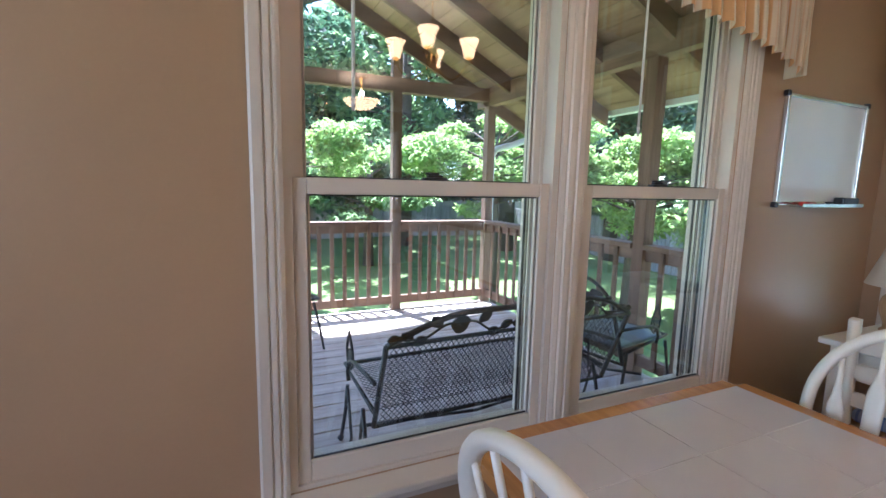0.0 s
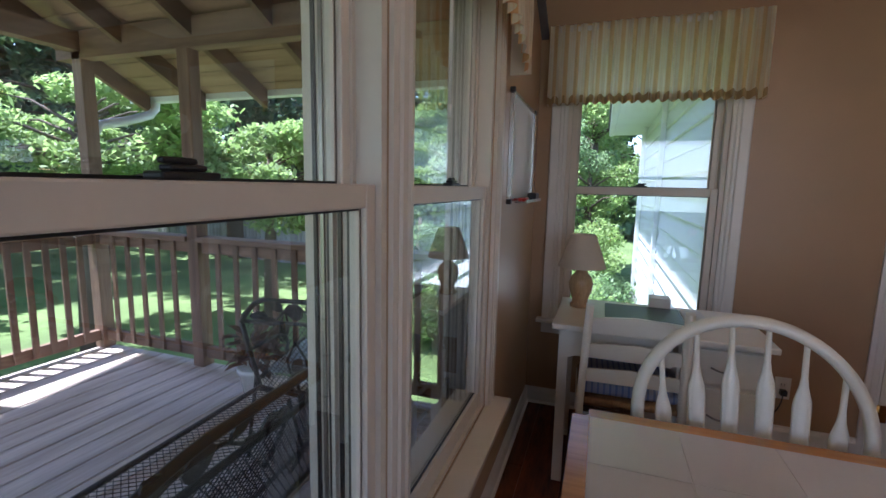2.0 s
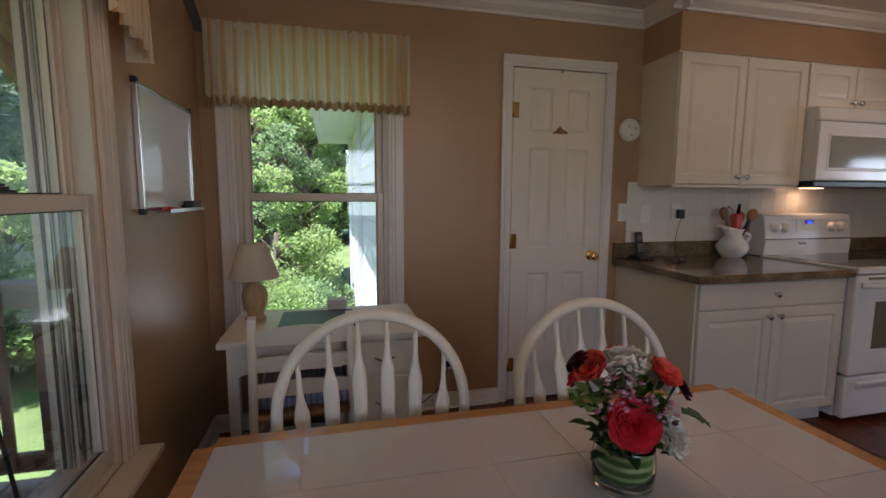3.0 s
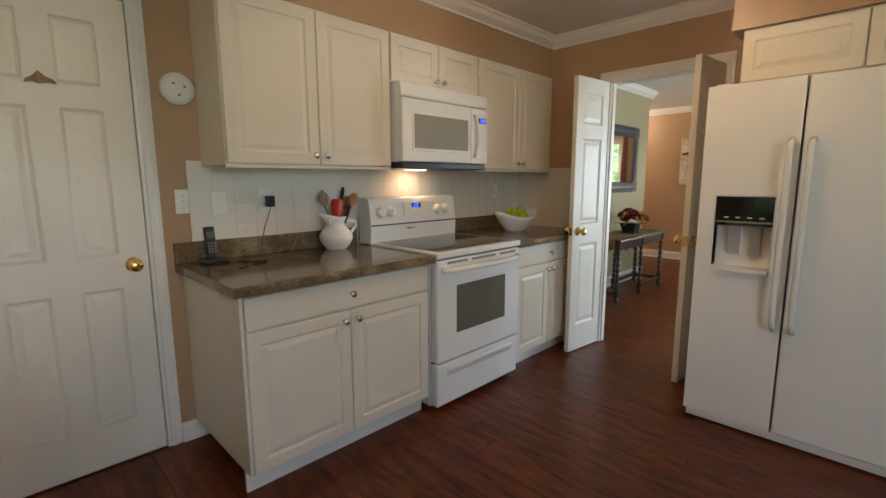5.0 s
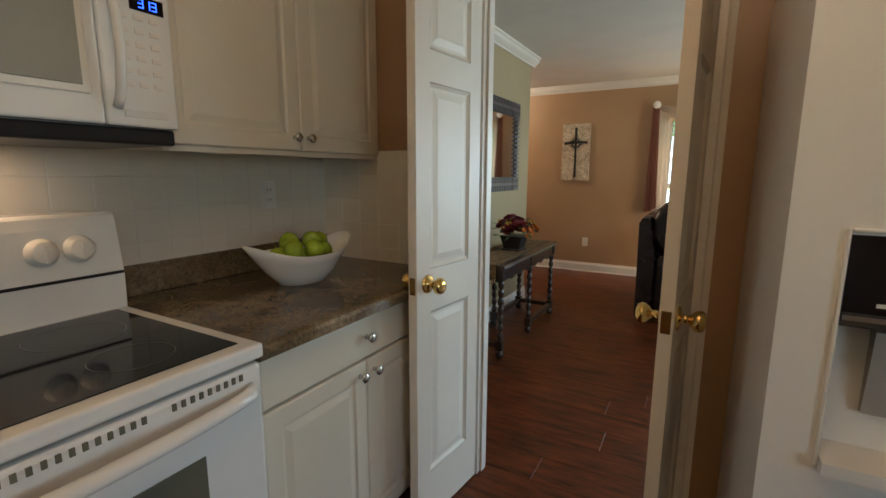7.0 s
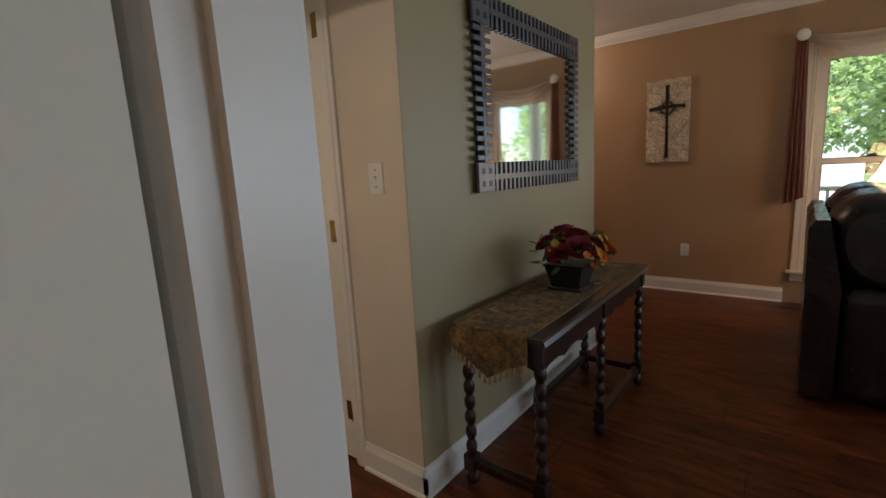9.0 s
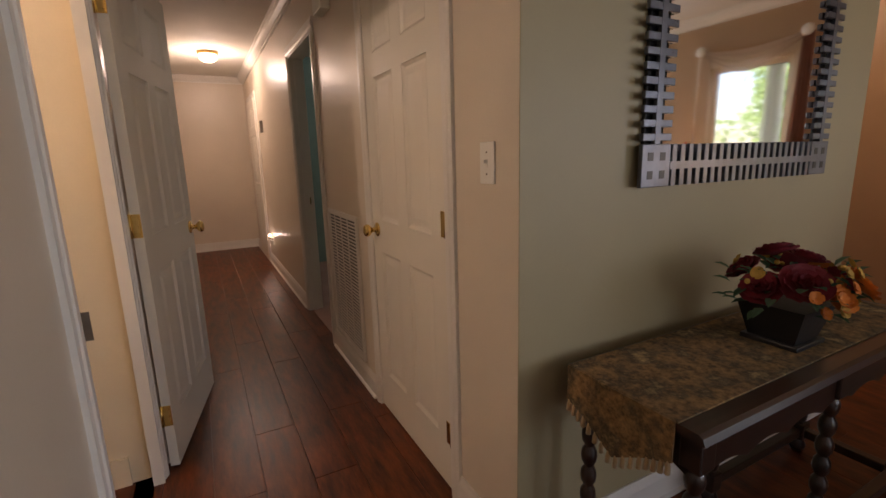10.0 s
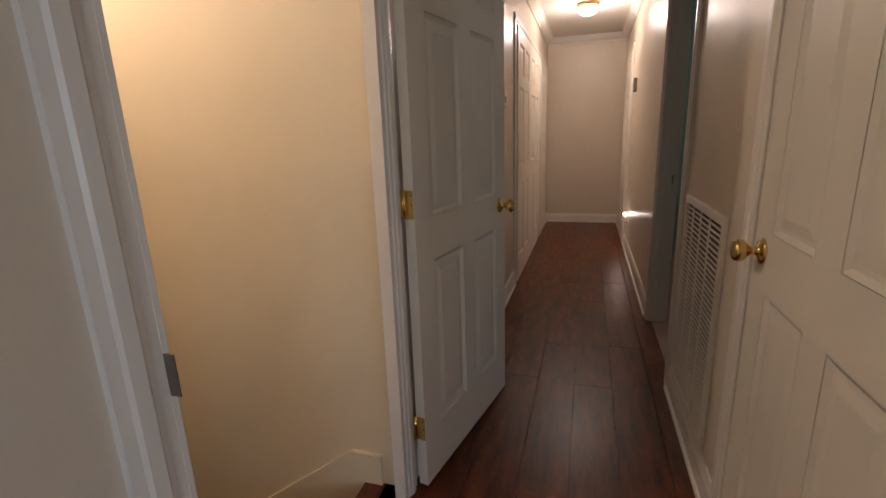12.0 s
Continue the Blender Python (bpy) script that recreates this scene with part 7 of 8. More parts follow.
drapes()


def sofa():
    s = thing("sofa", "dark brown leather sofa with puffy back cushions", "sofa", (1.1, -7.45, 0))
    b = bmesh.new()
    box(b, 0.66, -8.02, 0.05, 1.56, -6.90, 0.42, 0.03, 3)
    part("base", b, M["leather"], s)
    k = bmesh.new()
    prism(k, [(1.50, 0.04), (1.63, 0.04), (1.64, 0.88), (1.615, 0.925), (1.56, 0.925), (1.50, 0.6)], -8.05, -6.86, "y")
    part("back_panel", k, M["leather"], s)
    for y0, y1 in ((-6.86, -7.06), (-8.05, -7.88)):
        a = bmesh.new()
        box(a, 0.62, min(y0, y1), 0.04, 1.50, max(y0, y1), 0.60, 0.06, 4)
        part("arm", a, M["leather"], s)
    for y0, y1 in ((-6.89, -7.44), (-7.46, -8.02)):
        c = bmesh.new()
        box(c, 0.70, y1, 0.42, 1.28, y0, 0.55, 0.05, 4)
        part("seat_cushion", c, M["leather"], s)
        p = bmesh.new()
        n = 20
        rows = []
        for i in range(13):
            u = i / 12
            yy = y0 + (y1 - y0) * u
            f = 1 - 0.35 * abs(2 * u - 1) ** 5
            rows.append([p.verts.new((1.37 + 0.20 * f * math.cos(2 * math.pi * j / n) + 0.02 * math.sin(2 * math.pi * j / n), yy, 0.80 + 0.25 * f * math.sin(2 * math.pi * j / n) + 0.004 * math.sin(40 * u))) for j in range(n)])
        for a, b2 in zip(rows, rows[1:]):
            for j in range(n):
                p.faces.new((a[j], a[(j + 1) % n], b2[(j + 1) % n], b2[j])).smooth = True
        p.faces.new(rows[0][::-1]), p.faces.new(rows[-1])
        bmesh.ops.recalc_face_normals(p, faces=p.faces[:])
        part("back_cushion", p, M["leather"], s)
    for x in (0.72, 1.58):
        for y in (-6.95, -7.97):
            f = bmesh.new()
            lathe(f, [(0.022, 0), (0.03, 0.05)], (x, y, 0), 12)
            part("foot", f, M["darkwood"], s)


sofa()


def living_lamp():
    at = Vector((1.13, -8.25, 0.0))
    t = thing("end_table", "small dark end table beside the sofa", "table", at)
    tp = bmesh.new()
    box(tp, 0.86, -8.52, 0.62, 1.40, -8.08, 0.65, 0.006)
    part("tabletop", tp, M["darkwood"], t)
    for x in (0.89, 1.37):
        for y in (-8.49, -8.11):
            l = bmesh.new()
            box(l, x - 0.02, y - 0.02, 0, x + 0.02, y + 0.02, 0.62, 0.003)
            part("leg", l, M["darkwood"], t)
    l = thing("table_lamp", "lit table lamp with a red glazed base and bell shade", "lamp", at + Vector((0, 0, 0.65)))
    b = bmesh.new()
    lathe(b, [(0.07, 0.65), (0.075, 0.665), (0.06, 0.68), (0.075, 0.74), (0.07, 0.80), (0.04, 0.86), (0.034, 0.93), (0.045, 1.0), (0.02, 1.02), (0.008, 1.04), (0.008, 1.3), (0.012, 1.32), (0, 1.335)], (at.x, at.y, 0), 24)
    part("base", b, M["red"], l, "glossy red ceramic base")
    s = bmesh.new()
    n = 8
    prof = [(0.205, 1.03), (0.165, 1.09), (0.125, 1.18), (0.085, 1.29)]
    rings = [[s.verts.new((at.x + r * math.cos(2 * math.pi * k / n), at.y + r * math.sin(2 * math.pi * k / n), h)) for k in range(n)] for r, h in prof]
    for a, c in zip(rings, rings[1:]):
        for k in range(n):
            s.faces.new((a[k], a[(k + 1) % n], c[(k + 1) % n], c[k]))
    part("shade", s, M["shade_lit"], l, "glowing cream bell shade")
    w = bmesh.new()
    for k in range(n):
        tube(w, [(at.x + (r + 0.002) * math.cos(2 * math.pi * k / n), at.y + (r + 0.002) * math.sin(2 * math.pi * k / n), h) for r, h in prof], 0.003, 5)
    part("shade_ribs", w, M["darkwood"], l)


living_lamp()
point_lamp("living_bulb", (1.13, -8.25, 1.2), 2.5, (1.0, 0.74, 0.46), 0.02)

# ---- hallway ----
plate("wall_switch", "white toggle switch on the cream hallway wall", "switch", (2.902, HALL_S + 0.0005, 1.235), "+y", "switch")


def return_vent():
    v = thing("air_vent", "tall white louvred return air grille in the wall", "air vent", (4.43, HALL_S, 0.14))
    x0, x1, z0, z1 = 4.14, 4.735, 0.14, 0.958
    f = bmesh.new()
    y = HALL_S
    for q in ((x0, z0, x0 + 0.03, z1), (x1 - 0.03, z0, x1, z1), (x0 + 0.03, z0, x1 - 0.03, z0 + 0.03), (x0 + 0.03, z1 - 0.03, x1 - 0.03, z1)):
        box(f, q[0], y, q[1], q[2], y + 0.014, q[3], 0.002)
    f2 = part("frame", f, M["trim"], v)
    # black sheet on the wall stands for the shade behind the slats
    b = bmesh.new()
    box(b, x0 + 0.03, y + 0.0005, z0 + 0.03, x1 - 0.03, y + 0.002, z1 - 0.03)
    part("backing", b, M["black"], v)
    n = 38
    for k in range(n):
        z = z0 + 0.036 + (z1 - z0 - 0.066) * k / n
        part("slat", one(x0 + 0.03, y + 0.007, z, x1 - 0.03, y + 0.0125, z + 0.0085, 0.001, 1), M["trim"], v)
    for x in (x0 + 0.17, x0 + 0.3, x0 + 0.43):
        s = bmesh.new()
        box(s, x - 0.006, y + 0.011, z0 + 0.03, x + 0.006, y + 0.0145, z1 - 0.03)
        part("mullion", s, M["trim"], v)


return_vent()
ch_box = thing("door_chime", "small white door chime box high on the wall", "door chime", (4.47, HALL_S, 2.05))
part("cover", one(4.39, HALL_S + 0.0005, 2.04, 4.56, HALL_S + 0.055, 2.27, 0.005), M["plastic"], ch_box)
th1 = thing("thermostat", "small pale thermostat on the hallway wall", "thermostat", (5.72, HALL_N, 1.46))
part("case", one(5.66, HALL_N - 0.028, 1.41, 5.78, HALL_N - 0.0005, 1.52, 0.006), M["plastic"], th1)
part("dial", one(5.70, HALL_N - 0.031, 1.44, 5.74, HALL_N - 0.027, 1.48, 0.002), M["pewter"], th1)
kb = thing("key_rack", "small dark wall-mounted box on the hallway wall", "wall box", (7.55, HALL_S, 1.65))
part("box", one(7.51, HALL_S + 0.0005, 1.59, 7.59, HALL_S + 0.03, 1.72, 0.005), M["pewter"], kb)
plate("wall_outlet", "white outlet with a night light in the hallway", "outlet", (7.62, HALL_S + 0.0005, 0.33), "+y", "outlet")
nl = thing("night_light", "small lit plug-in night light", "night light", (7.62, HALL_S + 0.02, 0.36))
part("base", one(7.60, HALL_S + 0.009, 0.32, 7.64, HALL_S + 0.03, 0.36, 0.004), M["plastic"], nl)
part("bulb", ball(bmesh.new(), (7.62, HALL_S + 0.03, 0.385), 0.022), M["lamp_glass"], nl, "glowing bulb")
point_lamp("night_bulb", (7.62, HALL_S + 0.07, 0.39), 0.25, WARM, 0.02)
hl = thing("ceiling_light", "lit flush frosted ceiling light in the hallway", "ceiling light", (7.62, -4.79, CEIL))
hb = bmesh.new()
lathe(hb, [(0, -0.105), (0.05, -0.1), (0.085, -0.08), (0.095, -0.055), (0.09, -0.025), (0.0, -0.024)], (7.62, -4.79, CEIL), 24)
part("glass_bowl", hb, M["lamp_glass"], hl, "lit frosted glass bowl")
hp = bmesh.new()
lathe(hp, [(0.1, -0.024), (0.105, 0)], (7.62, -4.79, CEIL), 24)
part("ceiling_plate", hp, M["brass"], hl)
point_lamp("hall_bulb", (7.62, -4.79, CEIL - 0.17), 6.5, (1.0, 0.86, 0.70), 0.06)
stp = thing("strike_plate", "dark brass strike plate in the stair door jamb", "strike plate", (STAIR[0], -4.29, 0.92))
part("plate", one(STAIR[0] + 0.016, -4.305, 0.885, STAIR[0] + 0.018, -4.275, 0.95), M["pewter"], stp)
stp = thing("strike_plate", "brass strike plate in the bedroom door jamb", "strike plate", (5.65, -5.33, 0.93))
part("plate", one(5.647, -5.345, 0.905, 5.649, -5.315, 0.96), M["brass"], stp)
# bedroom glimpse
bd = thing("bed", "wooden bed with pale bedding and a purple pillow", "bed", (5.9, -7.4, 0))
part("frame", one(5.3, -8.0, 0.1, 6.9, -6.3, 0.45, 0.02), M["spoonwood"], bd)
part("footboard", one(5.22, -8.05, 0.0, 5.3, -6.25, 0.75, 0.01), M["darkwood"], bd)
part("mattress", one(5.31, -7.98, 0.45, 6.88, -6.32, 0.78, 0.06, 4), M["paper"], bd)
part("pillow", one(5.4, -7.2, 0.78, 5.9, -6.5, 0.93, 0.06, 4), M["blue_cloth"], bd)
# added point lamp without a fixture, brightens the bedroom
point_lamp("bedroom_bulb", (6.2, -6.9, 2.2), 3, (0.9, 1.0, 0.95), 0.1)

# ---- stairs down, behind the open stair door ----
stairs = structure("stairs", one(2.955, -4.25, -0.3, 3.852, -4.18, 0.0), M["step"], "wooden stair flight going down", "stairs")
for k in range(11):
    tr = bmesh.new()
    box(tr, 2.956, -4.20 + k * 0.255, -0.19 * (k + 1) - 0.03, 3.851, -3.92 + k * 0.255, -0.19 * (k + 1), 0.006)
    part("tread", tr, M["step"], stairs)
    rs = bmesh.new()
    box(rs, 2.956, -3.945 + k * 0.255, -0.19 * (k + 2), 3.851, -3.93 + k * 0.255, -0.19 * (k + 1) - 0.03)
    part("riser", rs, M["trim"], stairs)
sk = bmesh.new()
prism(sk, [(-4.17, 0.12), (-4.05, 0.12), (-1.2, -2.0), (-1.2, -2.3), (-4.17, -0.25)], 3.838, 3.8515, "x")
structure("trim_stair_skirt", sk, M["wall_stair"], "painted skirt board along the stairs", "trim")
sl = thing("ceiling_light", "lit ceiling light above the stairs", "ceiling light", (3.42, -3.2, CEIL))
sb = bmesh.new()
lathe(sb, [(0, -0.09), (0.07, -0.08), (0.1, -0.04), (0.1, 0)], (3.42, -3.2, CEIL), 24)
part("glass_bowl", sb, M["lamp_glass"], sl)
point_lamp("stair_bulb", (3.42, -3.2, CEIL - 0.2), 9.5, (1.0, 0.86, 0.66), 0.02)

al2 = thing("ceiling_light", "lit ceiling light in the living room alcove", "ceiling light", (3.9, -8.0, CEIL))
ab2 = bmesh.new()
lathe(ab2, [(0, -0.1), (0.08, -0.09), (0.12, -0.04), (0.12, 0)], (3.9, -8.0, CEIL), 24)
part("glass_bowl", ab2, M["lamp_glass"], al2)
point_lamp("alcove_bulb", (3.9, -8.0, CEIL - 0.14), 5, (1.0, 0.80, 0.58), 0.02)

# ---- back porch ----
DECK = 0.05
PX0, PX1, PY0, PY1 = -2.6, 2.43, 1.21, 4.20
deck = structure("porch_deck", boxes((PX0, PY0, DECK - 0.26, PX1, PY0 + 0.05, DECK - 0.03), (PX0, PY1 - 0.05, DECK - 0.26, PX1, PY1, DECK - 0.03), (PX0, PY0, DECK - 0.26, PX0 + 0.05, PY1, DECK - 0.03), (PX1 - 0.05, PY0, DECK - 0.26, PX1, PY1, DECK - 0.03)), M["porchwood_x"], "weathered grey porch deck boards", "deck")
bw = 0.142
dm = bpy.data.meshes.new("deck_board")
q = one(PX0, 0, DECK - 0.03, PX1, bw - 0.007, DECK, 0.004, 1)
q.to_mesh(dm), q.free()
dm.materials.append(M["deck"])
k = 0
while PY0 + k * bw < PY1 - 0.02:
    o = new("deck_board", dm)
    o.location = (0, PY0 + k * bw, 0)
    hold(o, deck)
    k += 1


def porch_post(x, y, top, s=0.045):
    p = thing("porch_post", "brown-stained square wooden porch post", "post", (x, y, DECK), "porch posts")
    part("shaft", one(x - s, y - s, DECK, x + s, y + s, top, 0.004), M["porchwood_z"], p)
    return p


for x in (-1.7, -0.68, 0.33, 1.355, 2.385):
    porch_post(x, 4.15, 2.18 if x != 1.355 else 2.62)
for y in (3.19, 2.06, 1.26):
    porch_post(2.385, y, 2.12)


def railing(along, a0, a1, fixed, n, label):
    r = thing("porch_railing", label, "railing", (fixed, a0, DECK) if along == "y" else (a0, fixed, DECK), "porch railing")
    mt = M["porchwood_x"] if along == "x" else M["porchwood_y"]

    def bx(p, q, d, lo, hi, bev=0.004):
        return one(p, fixed - d, lo, q, fixed + d, hi, bev) if along == "x" else one(fixed - d, p, lo, fixed + d, q, hi, bev)
    part("top_rail", bx(a0, a1, 0.06, 0.905, 0.94), mt, r)
    part("under_rail", bx(a0, a1, 0.02, 0.83, 0.904), mt, r)
    part("bottom_rail", bx(a0, a1, 0.02, DECK + 0.06, DECK + 0.14), mt, r)
    for i in range(1, n):
        a = a0 + (a1 - a0) * i / n
        o = 0.039
        b = one(a - 0.019, fixed - o, DECK + 0.07, a + 0.019, fixed - 0.0205, 0.90, 0.003, 1) if along == "x" else one(fixed - o, a - 0.019, DECK + 0.07, fixed - 0.0205, a + 0.019, 0.90, 0.003, 1)
        part("baluster", b, M["porchwood_z"], r)
    return r


posts = (-1.7, -0.68, 0.33, 1.355, 2.385)
for p, q, n in zip(posts, posts[1:], (8, 8, 8, 9)):
    railing("x", p + 0.046, q - 0.046, 4.15, n, "brown-stained porch railing with square balusters")
for p, q, n in ((3.236, 4.104, 6), (2.106, 3.144, 7), (1.306, 2.014, 5)):
    railing("y", p, q, 2.385, n, "brown-stained porch railing with square balusters")

# beams, rafters and roof boards
RIDGE_X, SL = 0.35, 0.50
beam_n = structure("porch_beam_1", one(-1.75, 4.10, 2.165, 2.34, 4.20, 2.29), M["porchwood_x"], "brown-stained beam across the porch gable", "beam")
structure("porch_beam_2", one(2.34, 1.21, 2.12, 2.43, 4.35, 2.30), M["porchwood_y"], "brown-stained beam along the porch eave", "beam")
structure("porch_beam_3", one(-1.75, 1.21, 2.12, -1.66, 4.35, 2.30), M["porchwood_y"], "brown-stained beam along the porch eave", "beam")
structure("porch_ridge", one(RIDGE_X - 0.02, 1.21, 3.16, RIDGE_X + 0.02, 4.4, 3.32), M["porchwood_y"], "brown ridge board of the porch roof", "beam")


def roof_z(x):
    return 2.30 + SL * (2.385 - (x if x >= RIDGE_X else 2 * RIDGE_X - x))


for i in range(6):
    y = 1.32 + i * 0.6
    for s in (1, -1):
        r = bmesh.new()
        xe = 3.0 if s == 1 else 2 * RIDGE_X - 3.0
        prism(r, [(RIDGE_X, roof_z(RIDGE_X)), (xe, roof_z(xe)), (xe, roof_z(xe) - 0.13), (RIDGE_X, roof_z(RIDGE_X) - 0.16)], y - 0.02, y + 0.02, "y")
        o = structure("rafter", r, M["rafter"], "brown wooden porch rafter", "rafter")
        o["group"] = "porch rafters"
boards = bmesh.new()
for s in (1, -1):
    n = 20
    for i in range(n):
        u0, u1 = i / n, (i + 1) / n
        xa, xb = RIDGE_X + s * 2.72 * u0, RIDGE_X + s * (2.72 * u1 - 0.006)
        prism(boards, [(xa, roof_z(xa) + 0.002), (xb, roof_z(xb) + 0.002), (xb, roof_z(xb) + 0.02), (xa, roof_z(xa) + 0.02)], 1.21, 4.5, "y")
structure("porch_ceiling", boards, M["sheath"], "bare wooden roof boards over the porch", "ceiling")
rf = bmesh.new()
for s in (1, -1):
    xe = RIDGE_X + s * 2.75
    prism(rf, [(RIDGE_X, roof_z(RIDGE_X) + 0.021), (xe, roof_z(xe) + 0.021), (xe, roof_z(xe) + 0.05), (RIDGE_X, roof_z(RIDGE_X) + 0.05)], 1.0, 4.55, "y")
structure("porch_roof", rf, M["shingle"], "grey shingled porch roof", "roof")
ds = thing("gutter_downspout", "white downspout elbow at the porch corner", "downspout", (2.9, 4.3, 1.9))
db = bmesh.new()
tube(db, [(3.05, 4.30, 1.98), (3.04, 4.30, 1.90), (2.98, 4.29, 1.84), (2.75, 4.26, 1.76), (2.52, 4.235, 1.70), (2.47, 4.23, 1.62), (2.47, 4.23, -1.2)], 0.035, 8)
part("pipe", db, M["siding"], ds)
gt = thing("roof_gutter", "white gutter along the porch eave", "gutter", (3.05, 2.9, 2.0))
gb = bmesh.new()
prism(gb, [(3.0, 2.02), (3.01, 1.95), (3.09, 1.95), (3.11, 2.03), (3.10, 2.03), (3.08, 1.96), (3.02, 1.96), (3.01, 2.02)], 1.0, 4.55, "y")
part("trough", gb, M["siding"], gt)
# gable studs up to the roof
for x in (0.33,):
    porch_post(x, 4.16, 3.15, 0.04)


def expanded_mesh(bm, o, u, v, nu, nv, r=0.0015):
    """A diamond lattice of thin flat wires over the patch o + u + v."""
    o, u, v = Vector(o), Vector(u), Vector(v)
    nrm = u.cross(v).normalized() * r

    def bar(a, b):
        d = (b - a).normalized()
        w = d.cross(nrm).normalized() * r
        q = [bm.verts.new(p) for p in (a + w, a - w, b - w, b + w)]
        bm.faces.new(q)
        q2 = [bm.verts.new(p) for p in (a + nrm, a - nrm, b - nrm, b + nrm)]
        bm.faces.new(q2)
    for k in range(-nv, nu + 1):
        for s in (1, -1):
            # lines run one lattice step across for each step up
            x0, x1 = (k, k + nv) if s == 1 else (k + nv, k)
            lo, hi = 0.0, 1.0
            for bound in (0, nu):
                d = x1 - x0
                t = (bound - x0) / d
                if (bound == 0) == (d > 0):
                    lo = max(lo, t)
                else:
                    hi = min(hi, t)
            if hi - lo > 0.01:
                bar(o + u * ((x0 + (x1 - x0) * lo) / nu) + v * lo, o + u * ((x0 + (x1 - x0) * hi) / nu) + v * hi)
    return bm


def iron_leaf(bm, at, ang, size, plane_u, plane_v):
    c = Vector(at)
    d = plane_u * math.cos(ang) + plane_v * math.sin(ang)
    w = plane_u * -math.sin(ang) + plane_v * math.cos(ang)
    pts = [c + d * size * u + w * size * 0.36 * math.sin(math.pi * u) * s for s in (1,) for u in (0, 0.25, 0.5, 0.75, 1)] + [c + d * size * u - w * size * 0.36 * math.sin(math.pi * u) for u in (0.75, 0.5, 0.25)]
    n = plane_u.cross(plane_v) * 0.003
    f = [bm.verts.new(p + n) for p in pts]
    g = [bm.verts.new(p - n) for p in pts]
    bm.faces.new(f), bm.faces.new(g[::-1])
    for i in range(len(f)):
        bm.faces.new((f[i], g[i], g[(i + 1) % len(f)], f[(i + 1) % len(f)]))


